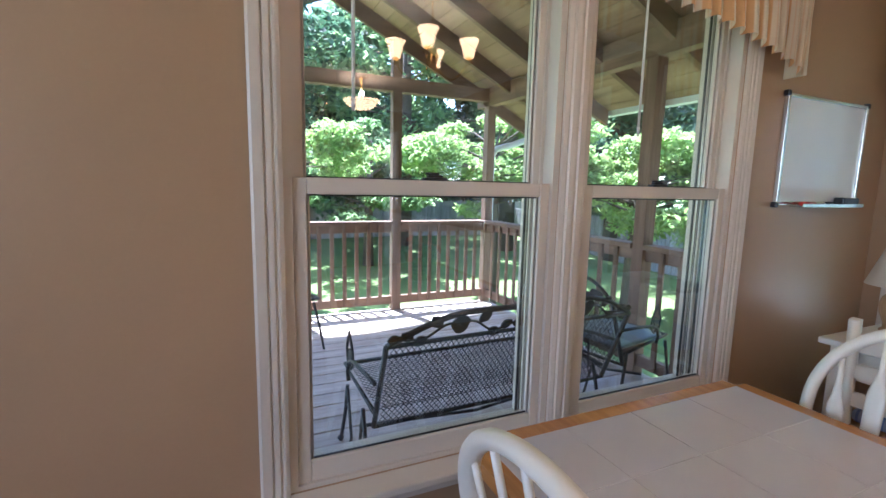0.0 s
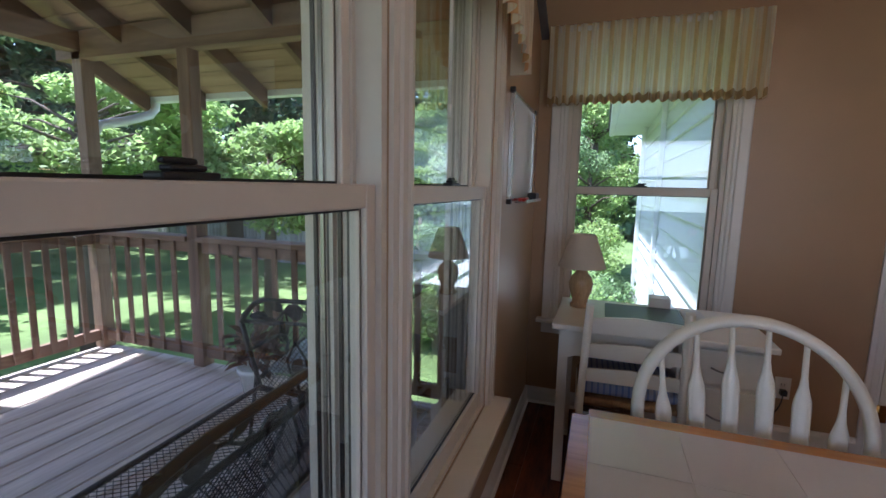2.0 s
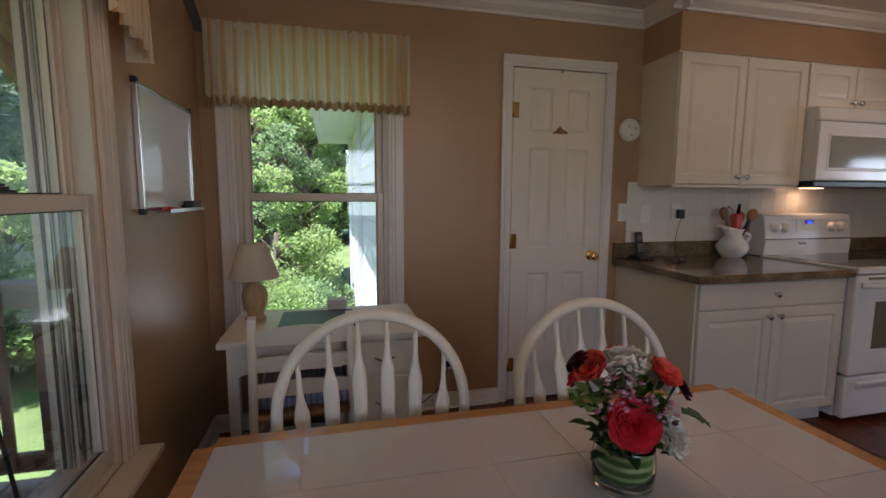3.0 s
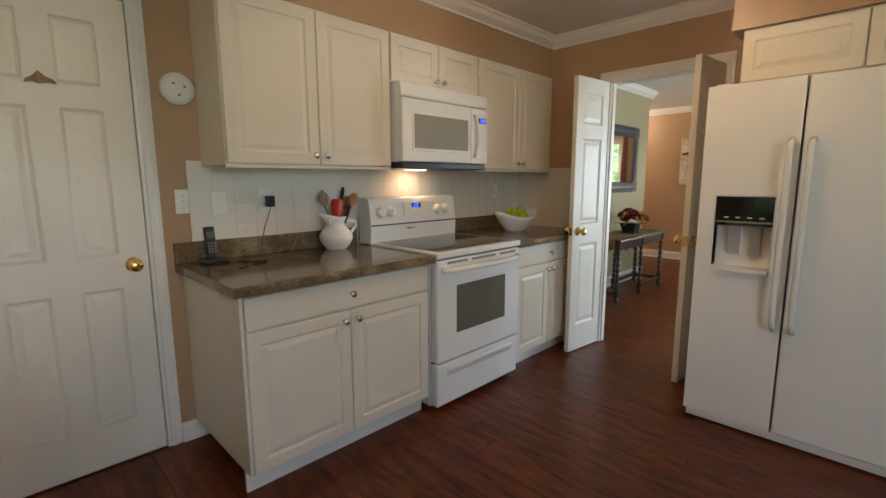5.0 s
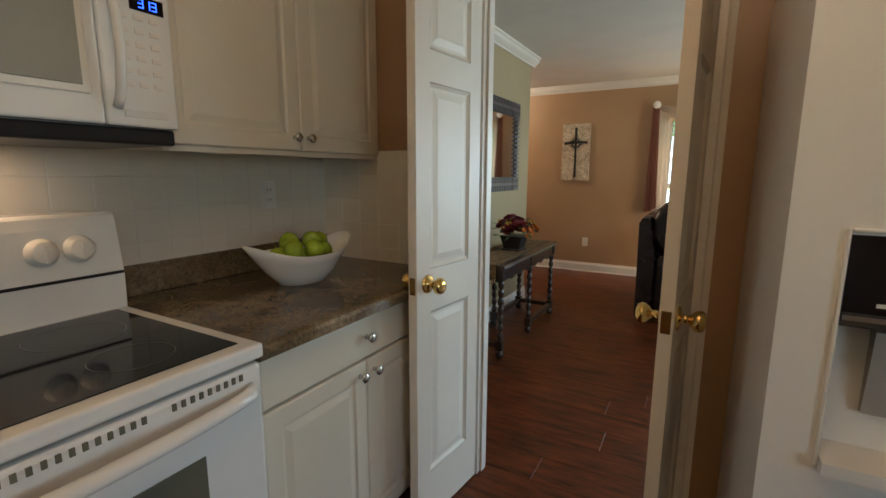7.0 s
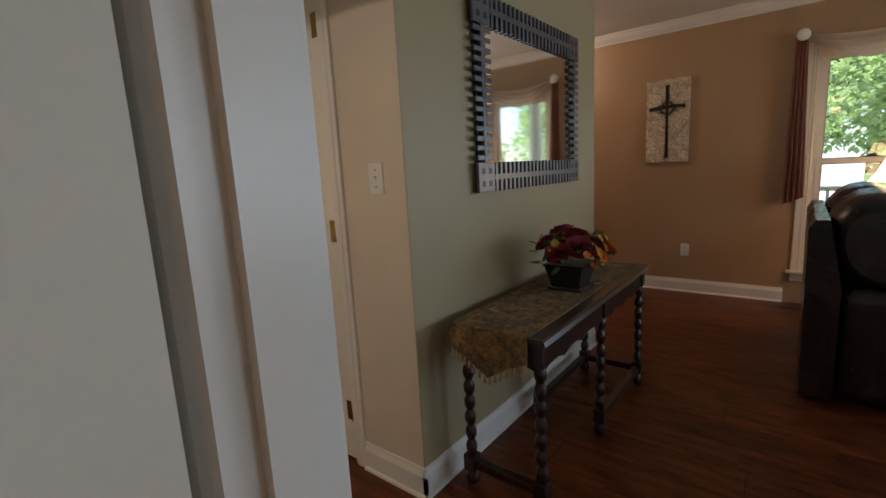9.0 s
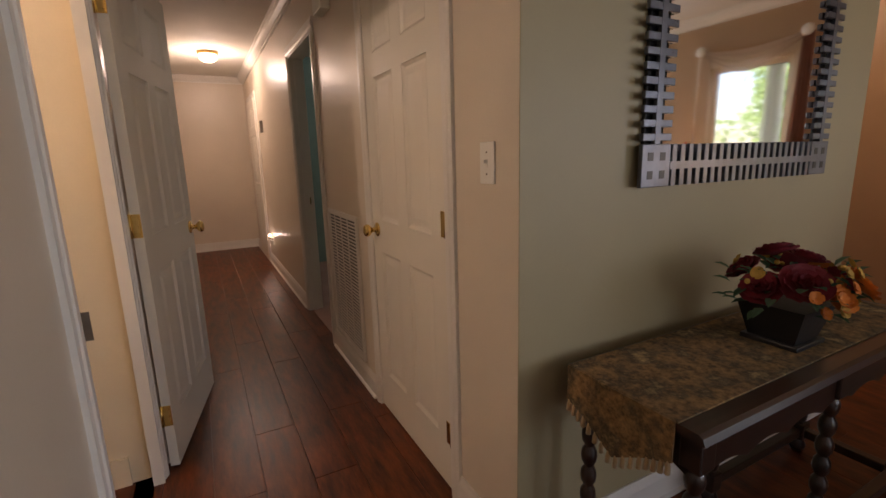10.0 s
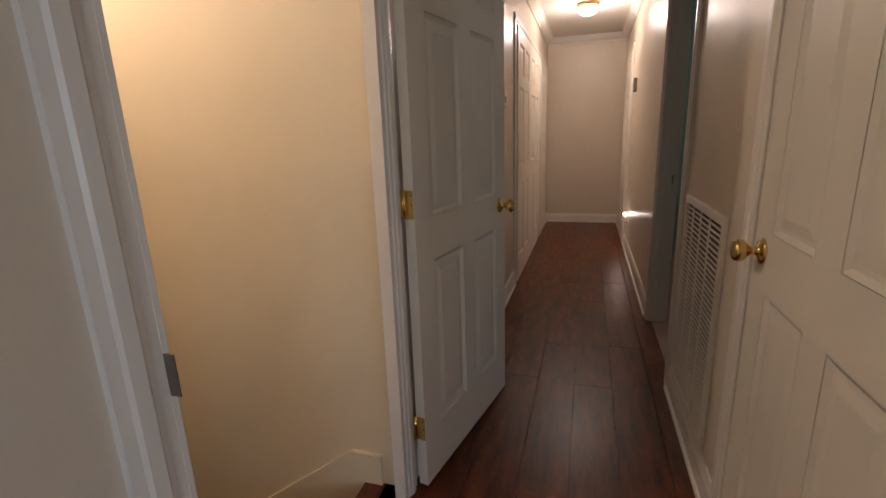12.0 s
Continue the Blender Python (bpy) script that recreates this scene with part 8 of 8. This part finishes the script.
def iron_seat(name, label, width, m, glide):
    """Wrought-iron mesh seat; local x across, +y forward, z up."""
    g = thing(name, label, "bench" if width > 1 else "chair", group="porch furniture")
    h = width / 2
    back_lo, back_hi = Vector((0, -0.20, 0.30)), Vector((0, -0.34, 0.67))
    sl = back_hi - back_lo
    b = bmesh.new()
    expanded_mesh(b, Vector((-h + 0.02, 0, 0)) + back_lo, Vector((width - 0.04, 0, 0)), sl, int(width / 0.024), int(sl.length / 0.03))
    part("back_mesh", b, M["iron"], g)
    b = bmesh.new()
    expanded_mesh(b, Vector((-h + 0.02, -0.20, 0.36)), Vector((width - 0.04, 0, 0)), Vector((0, 0.44, 0.03)), int(width / 0.024), 15)
    part("seat_mesh", b, M["iron"], g)
    f = bmesh.new()
    tube(f, [Vector((-h, 0, 0)) + back_lo, Vector((-h, 0, 0)) + back_hi], 0.011, 8)
    tube(f, [Vector((h, 0, 0)) + back_lo, Vector((h, 0, 0)) + back_hi], 0.011, 8)
    for t in (0.0, 1.0):
        p = back_lo + sl * t
        tube(f, [p + Vector((-h, 0, 0)), p + Vector((h, 0, 0))], 0.009, 8)
    arch = []
    for i in range(41):
        u = i / 40
        e = min(u, 1 - u) / 0.27
        rise = 0.115 * math.sin(min(1, e) * math.pi / 2)
        p = back_hi + sl.normalized() * rise
        arch.append(p + Vector((-h + width * u, 0, 0)))
    tube(f, arch, 0.012, 8, 0.8)
    part("back_frame", f, M["iron"], g)
    fr = bmesh.new()
    tube(fr, [(-h, -0.2, 0.36), (-h, 0.25, 0.39), (h, 0.25, 0.39), (h, -0.2, 0.36)], 0.01, 8)
    part("seat_frame", fr, M["iron"], g)
    up = sl.normalized()
    for cx in ((-width * 0.26, width * 0.26) if width > 1 else (0,)):
        s = bmesh.new()
        c = back_hi + up * 0.06 + Vector((cx, 0, 0))
        r = 0.042
        ring = [c + Vector((r * math.cos(a) * (1.0 if math.sin(a) > 0 else 0.8), 0, 0)) + up * (r * math.sin(a)) for a in [2 * math.pi * i / 12 for i in range(12)]]
        nn = Vector((0, 0.004, 0))
        t1, t2 = [s.verts.new(p + nn) for p in ring], [s.verts.new(p - nn) for p in ring]
        s.faces.new(t1), s.faces.new(t2[::-1])
        for i in range(12):
            s.faces.new((t1[i], t2[i], t2[(i + 1) % 12], t1[(i + 1) % 12]))
        part("rosette", s, M["iron"], g)
        for sd in (-1, 1):
            v = bmesh.new()
            reach = 0.26 if width > 1 else 0.17
            tube(v, [c + Vector((sd * reach * u, 0, 0)) + up * (0.02 * math.sin(u * 8) - 0.045 * u) for u in [i / 12 for i in range(13)]], 0.005, 6)
            for u, ang, size in ((0.3, 0.8, 0.07), (0.5, -0.5, 0.065), (0.72, 0.6, 0.06), (0.92, -0.2, 0.05)):
                at = c + Vector((sd * reach * u, 0, 0)) + up * (0.02 * math.sin(u * 8) - 0.045 * u)
                iron_leaf(v, at, ang if sd > 0 else math.pi - ang, size, Vector((1, 0, 0)), up)
            part("leaf_spray", v, M["iron"], g)
    for sx in (-1, 1):
        a = bmesh.new()
        x = sx * (h + 0.02)
        tube(a, [(x, -0.275, 0.51), (x, -0.12, 0.50), (x, 0.04, 0.485), (x, 0.10, 0.455), (x, 0.115, 0.41), (x, 0.10, 0.37)], 0.009, 8)
        part("arm", a, M["iron"], g)
        w = bmesh.new()
        pts = [(x, 0.06, 0.44), (x, 0.115, 0.465), (x, 0.125, 0.52), (x, 0.085, 0.60), (x, 0.035, 0.53), (x, 0.025, 0.47), (x, 0.06, 0.44)]
        tube(w, pts, 0.006, 6)
        iron_leaf(w, (x, 0.07, 0.455), 1.2, 0.07, Vector((0, 1, 0)), Vector((0, 0, 1)))
        iron_leaf(w, (x, 0.085, 0.48), 2.0, 0.06, Vector((0, 1, 0)), Vector((0, 0, 1)))
        part("arm_leaf", w, M["iron"], g)
        for sy in (-1, 1):
            l = bmesh.new()
            if glide:
                tube(l, [(x, sy * 0.12, 0.34), (x, sy * 0.16, 0.2), (x, sy * 0.26, 0.0)], 0.009, 8)
                tube(l, [(x, sy * 0.12, 0.34), (x, sy * 0.06, 0.12), (x, sy * 0.13, 0.0)], 0.007, 8)
                ball(l, (x, sy * 0.26, 0.014), 0.014, (1.2, 1.2, 0.8), 8)
            else:
                tube(l, [(x, sy * 0.2, 0.37), (x * 1.03, sy * 0.24, 0.18), (x * 1.06, sy * 0.27, 0.0)], 0.009, 8)
            part("leg", l, M["iron"], g)
    st = bmesh.new()
    tube(st, [(-h, 0.0, 0.2), (0, 0.02, 0.14), (h, 0.0, 0.2)], 0.008, 8)
    part("brace", st, M["iron"], g)
    g.matrix_basis = m
    return g


iron_seat("porch_glider", "black wrought-iron glider bench with mesh back and leaf scrolls", 1.2, pose(0.98, 1.72, DECK, 0, 0, 2), True)
pch = iron_seat("porch_chair", "black wrought-iron mesh porch chair", 0.50, pose(1.95, 1.90, DECK, 0, 0, -78), False)
copy_thing(pch, pose(0.16, 3.45, DECK, 0, 0, -75))
cu = thing("seat_pad", "grey-blue seat pad on the porch chair", "cushion", (1.95, 1.90, DECK + 0.38))
cb2 = one(-0.23, -0.18, 0.372, 0.23, 0.24, 0.40, 0.012, 3)
cb2.transform(pose(1.95, 1.90, DECK, 0, 0, -78))
part("pad", cb2, paint("grey_blue_pad", (0.20, 0.25, 0.29), 0.35, 0.1), cu)
pt = thing("potted_plant", "small potted plant with reddish leaves on the porch", "plant", (2.12, 2.5, DECK))
pb = bmesh.new()
lathe(pb, [(0.07, 0), (0.10, 0.17), (0.11, 0.17), (0.11, 0.2), (0.095, 0.2), (0, 0.18)], (2.12, 2.5, DECK), 18)
part("pot", pb, M["porcelain"], pt, "white pot")
pl = bmesh.new()
rng = random.Random(4)
for k in range(46):
    a = rng.uniform(0, 6.28)
    leaf(pl, Vector((2.12 + 0.07 * math.cos(a), 2.5 + 0.07 * math.sin(a), DECK + rng.uniform(0.2, 0.38))), a, rng.uniform(-0.5, 0.9), 0.12, 0.06)
part("leaves", pl, leaf_mat("reddish_leaves", (0.12, 0.05, 0.03), (0.26, 0.12, 0.06)), pt)

# ---- the house's east wing and roofs ----
wing = structure("wing_wall", one(2.94, -0.16, -1.9, 9.6, -0.02, 2.42), M["siding"], "white lap siding on the house wing", "wall")
SB = 0.19
sm = bpy.data.meshes.new("siding_board")
q = bmesh.new()
prism(q, [(-0.02, 0.0), (0.022, 0.0), (0.024, 0.014), (-0.008, SB + 0.01), (-0.02, SB + 0.01)], 2.94, 9.62, "x")
q.to_mesh(sm), q.free()
sm.materials.append(M["siding"])
for i in range(21):
    o = new("siding_board", sm)
    o.location = (0, 0, -1.6 + i * SB)
    hold(o, wing)
structure("wing_end_wall", one(9.45, -9.0, -1.9, 9.6, -0.16, 2.42), M["siding"], "white sided end wall of the house wing", "wall")
structure("wing_corner", one(9.58, -0.06, -1.9, 9.68, 0.035, 2.36), M["siding"], "white corner board of the wing", "trim")
structure("wing_downspout_far", one(8.7, 0.02, -1.6, 8.77, 0.08, 2.36, 0.01), M["siding"], "white downspout on the wing wall", "downspout")
structure("wing_downspout", one(6.0, 0.02, -1.6, 6.07, 0.08, 2.36, 0.01), M["siding"], "white downspout on the wing wall", "downspout")
structure("wing_soffit", one(2.95, -0.1, 2.36, 9.9, 0.52, 2.40), M["siding"], "white soffit under the wing's eave", "soffit")
structure("wing_gutter", one(2.95, 0.52, 2.34, 9.9, 0.62, 2.48, 0.02), M["siding"], "white gutter along the wing's eave", "gutter")
fl = thing("flood_light", "white flood light under the soffit", "light", (4.9, 0.3, 2.36))
fb = bmesh.new()
lathe(fb, [(0.03, 0.0), (0.05, -0.05), (0.06, -0.11), (0.055, -0.115), (0, -0.1)], (4.9, 0.3, 2.36), 16)
part("head", fb, M["porcelain"], fl)
rb = bmesh.new()
prism(rb, [(0.65, 2.48), (0.65, 2.52), (-4.5, 4.6), (-9.9, 2.6), (-9.9, 2.54), (-4.5, 4.5)], 2.9, 9.95, "x")
structure("wing_roof", rb, M["shingle"], "grey shingled wing roof", "roof")
structure("main_roof", one(W_IN - 0.3, -9.1, 2.8, 3.1, 1.22, 2.9), M["shingle"], "grey roof over the kitchen and living room", "roof")

# ---- front porch, seen through the living room window ----
structure("front_porch_floor", one(-2.5, -11.2, -0.2, 5.0, -8.94, -0.08), paint("porch_concrete", (0.45, 0.44, 0.42), 0.9, 0.1), "pale concrete front porch", "floor")
structure("front_porch_ceiling", one(-2.5, -11.3, 2.42, 5.0, -8.94, 2.5), M["siding"], "white boarded front porch ceiling", "ceiling")
for x in (-1.2, 0.35, 3.9):
    c = thing("porch_column", "round white front porch column", "column", (x, -11.05, -0.08), "front porch columns")
    b = bmesh.new()
    lathe(b, [(0.14, -0.08), (0.14, 0.0), (0.11, 0.03), (0.10, 2.3), (0.13, 2.33), (0.13, 2.42)], (x, -11.05, 0), 20)
    part("shaft", b, M["trim"], c)
fr = thing("front_railing", "white front porch railing with slim balusters", "railing", (1.5, -11.05, -0.08))
part("top_rail", one(-2.4, -11.08, 0.78, 4.9, -11.02, 0.83, 0.005), M["trim"], fr)
part("bottom_rail", one(-2.4, -11.07, 0.02, 4.9, -11.03, 0.07, 0.005), M["trim"], fr)
for i in range(60):
    x = -2.35 + i * 0.122
    part("baluster", one(x - 0.016, -11.066, 0.07, x + 0.016, -11.034, 0.78), M["trim"], fr)
nh = thing("neighbour_house", "white house across the front lawn", "house", (2.5, -40, -0.5))
part("wall", one(-1, -46, -1.0, 9, -38, 4.0), M["siding"], nh)
rr = bmesh.new()
prism(rr, [(-1.6, 4.0), (9.6, 4.0), (4.0, 7.2)], -46.4, -37.6, "y")
part("roof", rr, M["shingle"], nh)
for x in (0.8, 3.4, 6.4):
    part("window", one(x, -37.99, 1.2, x + 1.0, -37.95, 2.8), M["blackglass"], nh)

# added pale slab: its colour gives the front lawn its overexposed glare
structure("driveway", one(-30, -34, -0.9, 24, -14.5, -0.72), paint("bright_slab_paint", (0.56, 0.54, 0.50), 0.9, 0.08, 1.5, 60, 0.4), "pale slab added across the front lawn to make it look overexposed", "road")

# ---- ground ----
gr = bmesh.new()
n = 60
pts = []
for j in range(n + 1):
    line = []
    for i in range(n + 1):
        u, v = (i / n * 2 - 1), (j / n * 2 - 1)
        x, y = 3 + 400 * u * abs(u), -2 + 400 * v * abs(v)
        d = max(0, y - 6)
        z = -1.55 + min(0.9, d * 0.045) + 0.05 * math.sin(x * 0.7) * math.sin(y * 0.6)
        if y < -9.5:
            z = -0.75
        line.append(gr.verts.new((x, y, z if abs(y) < 150 and abs(x) < 150 else -0.7)))
    pts.append(line)
for a, b in zip(pts, pts[1:]):
    for i in range(n):
        gr.faces.new((a[i], a[i + 1], b[i + 1], b[i])).smooth = True
structure("ground", gr, M["grass"], "green lawn round the house", "ground")

# ---- fence and trees ----
fence = thing("garden_fence", "weathered grey board fence beyond the lawn", "fence", (0, 19, -0.9))
pk = bpy.data.meshes.new("picket")
q = bmesh.new()
prism(q, [(0.005, 0), (0.135, 0), (0.135, 1.6), (0.07, 1.68), (0.005, 1.6)], -0.012, 0.012, "y")
q.to_mesh(pk), q.free()
pk.materials.append(M["fence"])
for i in range(150):
    o = new("picket", pk)
    o.location = (-8 + i * 0.14, 19.0, -1.02)
    hold(o, fence)
for z in (-0.6, 0.2):
    part("fence_rail", one(-8, 19.02, z, 13, 19.06, z + 0.09), M["fence"], fence)
fence2 = thing("garden_fence", "pale picket fence beside the lawn", "fence", (13, 10, -1.0))
for i in range(110):
    o = new("picket", pk)
    o.matrix_basis = pose(12.5, 2.5 + i * 0.15, -1.35, 0, 0, 90)
    hold(o, fence2)
part("fence_rail", one(12.52, 2.5, -0.9, 12.56, 19, -0.82), M["fence"], fence2)


def foliage(name, clumps, per, size, material, parent, seed, flat=0.55):
    """Many small folded leaves, gathered in uneven clumps (x, y, z, radius)."""
    rs = np.random.RandomState(seed)
    cs = []
    for x, y, z, r in clumps:
        m = int(per * (r ** 2))
        d = rs.normal(size=(m, 3))
        d /= np.linalg.norm(d, axis=1)[:, None]
        rad = r * rs.uniform(0.25, 1.0, m) ** 0.45
        bumpy = 1 + 0.22 * np.sin(d[:, 0] * 7 + x) * np.sin(d[:, 2] * 9 + y)
        p = d * (rad * bumpy)[:, None] * np.array([1, 1, flat]) + np.array([x, y, z])
        cs.append(p)
    p = np.concatenate(cs)
    m = len(p)
    a = rs.uniform(0, 2 * np.pi, m)
    t = rs.normal(0, 0.55, m)
    s = size * rs.uniform(0.6, 1.3, m)
    d = np.stack([np.cos(a) * np.cos(t), np.sin(a) * np.cos(t), np.sin(t) - 0.25], 1)
    w = np.stack([-np.sin(a), np.cos(a), rs.normal(0, 0.35, m)], 1)
    v = np.empty((m, 4, 3))
    v[:, 0] = p - d * s[:, None] * 0.5
    v[:, 1] = p + w * s[:, None] * 0.32
    v[:, 2] = p + d * s[:, None] * 0.55
    v[:, 3] = p - w * s[:, None] * 0.32
    me = bpy.data.meshes.new(name)
    me.vertices.add(4 * m)
    me.vertices.foreach_set("co", v.reshape(-1))
    me.loops.add(4 * m)
    me.loops.foreach_set("vertex_index", np.arange(4 * m, dtype=np.int32))
    me.polygons.add(m)
    me.polygons.foreach_set("loop_start", np.arange(0, 4 * m, 4, dtype=np.int32))
    me.polygons.foreach_set("loop_total", np.full(m, 4, dtype=np.int32))
    me.update()
    me.validate()
    me.materials.append(material)
    o = new(name, me)
    return hold(o, parent) if parent else o


def tree(label, x, y, ground, trunk_h, crown_z, crown_r, crown_h, n, per, size, material, seed, layered=False, lean=0.1):
    t = thing("tree", label, "tree", (x, y, ground), "garden trees")
    rng = random.Random(seed)
    b = bmesh.new()
    top = Vector((x + lean, y, ground + trunk_h))
    r0 = 0.05 + trunk_h * 0.022
    tube(b, [(x, y, ground - 0.1), (x + lean * 0.2, y, ground + trunk_h * 0.4), top], [r0 * 1.3, r0, r0 * 0.4], 9)
    clumps = []
    for k in range(n):
        a = rng.uniform(0, 6.28)
        rr = crown_r * math.sqrt(rng.uniform(0.02, 1))
        f = 1 - (rr / crown_r) ** 2 * 0.6
        cz = crown_z + (rng.uniform(-0.5, 0.5) * crown_h) * f
        c = (x + rr * math.cos(a), y + rr * math.sin(a), cz, crown_r * rng.uniform(0.2, 0.36))
        clumps.append(c)
        s = Vector((x + lean * 0.4, y, max(ground + trunk_h * 0.35, min(cz - 0.3, top.z))))
        e = Vector(c[:3])
        tube(b, [s, s.lerp(e, 0.5) + Vector((0, 0, 0.12)), e], [r0 * 0.26, r0 * 0.14, r0 * 0.05], 6)
    part("trunk", b, M["bark"], t)
    foliage("crown", clumps, per, size, material, t, seed, 0.4 if layered else 0.75)
    return t


BR, MI, DK = M["leaf_bright"], M["leaf_mid"], M["leaf_dark"]
tree("small bright green layered tree beside the porch", 4.9, 8.3, -1.5, 3.6, 1.75, 2.1, 2.9, 26, 1900, 0.125, BR, 1, True)
tree("small bright green layered tree beyond the porch", 7.6, 7.0, -1.5, 3.4, 1.3, 2.1, 2.6, 26, 1800, 0.125, BR, 2, True)
tree("small bright green layered tree on the lawn", 0.6, 10.5, -1.4, 3.6, 1.9, 1.9, 2.3, 24, 1700, 0.125, BR, 3, True)
tree("small bright green layered tree on the lawn", -3.2, 11.5, -1.4, 3.6, 1.7, 2.0, 2.4, 22, 1400, 0.13, BR, 4, True)
tree("bright green tree near the fence", 3.6, 13.5, -1.3, 4.0, 1.6, 2.2, 3.0, 24, 1100, 0.16, MI, 5, True)
for i, (x, y, h) in enumerate(((-6, 19, 11), (-2.2, 17.5, 12), (2.2, 18.5, 13), (6.0, 17, 12), (9.5, 15, 12), (12.5, 12.5, 12), (-10, 16, 11), (14.5, 9, 11), (0.2, 22, 14), (7.5, 22, 14))):
    tree("tall dark green woodland tree", x, y, -1.2, h * 0.8, h * 0.42, 3.3, h * 0.85, 30, 230, 0.28, DK if i % 3 else MI, 20 + i)
for i, (x, y, h) in enumerate(((15.5, 2.6, 11), (16.0, -0.8, 11), (17, 6.5, 12))):
    tree("leafy green tree beside the house", x, y, -1.5, h * 0.75, h * 0.42, 2.6, h * 0.9, 30, 420, 0.2, BR if i % 2 else MI, 40 + i)
for i, (x, y, h) in enumerate(((-3, -21, 8), (1.5, -24, 9), (-1.0, -17.5, 5), (5.5, -26, 9))):
    tree("green tree in the front garden", x, y, -0.8, h * 0.7, h * 0.4, 2.4, h * 0.8, 22, 420, 0.2, BR, 60 + i)
bush = thing("shrub", "round yellow-green shrub by the wing wall", "shrub", (5.7, 1.25, -1.5))
bs = bmesh.new()
for k in range(7):
    tube(bs, [(5.7, 1.25, -1.6), (5.7 + 0.4 * math.cos(k), 1.25 + 0.4 * math.sin(k), -0.3)], [0.02, 0.008], 5)
part("branches", bs, M["bark"], bush)
foliage("leaves", [(5.7, 1.25, -0.25, 0.75), (5.5, 0.95, -0.4, 0.55), (5.9, 1.6, -0.45, 0.6), (5.75, 1.1, 0.15, 0.45)], 9000, 0.042, BR, bush, 77, 0.95)
# foliage in made-up tiers rising away from the desk window, so tops catch sun
for i in range(6):
    for j in range(4):
        x, y = 8.2 + 1.15 * i + 0.3 * (j % 2), 0.95 + 1.5 * j + 0.5 * (i % 2)
        z = -0.75 + 0.95 * i
        tree("dense light green foliage beside the house, stepped to catch the sun", x, y, -1.5, z + 1.9, z, 1.15, 1.5, 16, 3200, 0.075, BR if (i + j) % 3 else MI, 90 + 10 * i + j)
# woods that close the view, far off
wc = []
rng = random.Random(31)
for k in range(170):
    a = rng.uniform(-0.45, 2.2)
    d = rng.uniform(26, 34)
    wc.append((3 + d * math.cos(a), d * math.sin(a), rng.uniform(-1, 13) * rng.uniform(0.5, 1.05), rng.uniform(1.8, 3.2)))
for k in range(50):
    wc.append((rng.uniform(-14, 22), rng.uniform(-60, -50), rng.uniform(-1, 9), rng.uniform(2, 3.5)))
wd = foliage("woods", wc, 75, 0.75, DK, None, 5, 0.85)
tagged(wd, "dense dark green woods beyond the gardens", "woods", kind="stuff")

# ---- floor planks ----
floor = structure("floor", boxes((W_IN - 0.1, LIV_S - 0.1, -0.06, 2.8, N_IN + 0.05, -0.008), (2.8, HALL_S - 0.1, -0.06, HALL_END + 0.05, -4.24, -0.008), (2.8, LIV_S - 0.1, -0.06, 4.7, -7.05, -0.008)), M["floor"], "dark reddish-brown wood plank floor", "floor")
PW, PL = 0.18, 1.22


def plank_mesh(length, name):
    bm = one(0, 0.0007, -0.008, length - 0.0014, PW - 0.0007, 0.0, 0.0008, 1)
    me = bpy.data.meshes.new(name)
    bm.to_mesh(me)
    bm.free()
    me.materials.append(M["floor"])
    return me


plank_full = plank_mesh(PL, "plank")
rest = bmesh.new()
count = 0
row = 0
y = LIV_S
rng = random.Random(5)
while y < N_IN:
    x = W_IN - rng.uniform(0, PL)
    while x < HALL_END:
        end = x + PL
        if y > HALL_N - 0.1:
            top_x = 2.86 if y > HALL_N else HALL_END
        elif y > HALL_S - 0.2:
            top_x = HALL_END
        elif y > -7.1:
            top_x = 2.85
        else:
            top_x = 4.65
        if x < top_x - 0.02:
            near = (-6.9 < y < HALL_N and -0.4 < x < 8.6) or (HALL_N <= y < 0.6 and -0.4 < x < 2.4)
            if near and count < 300 and end <= top_x:
                ob = new("plank", plank_full)
                ob.location = (x, y, 0)
                hold(ob, floor)
                count += 1
            else:
                box(rest, x, y + 0.0007, -0.008, min(end, top_x) - 0.0014, y + PW - 0.0007, 0.0)
        x += PL
    y += PW
r = part("planks", rest, M["floor"], floor)
r["kind"] = "stuff"
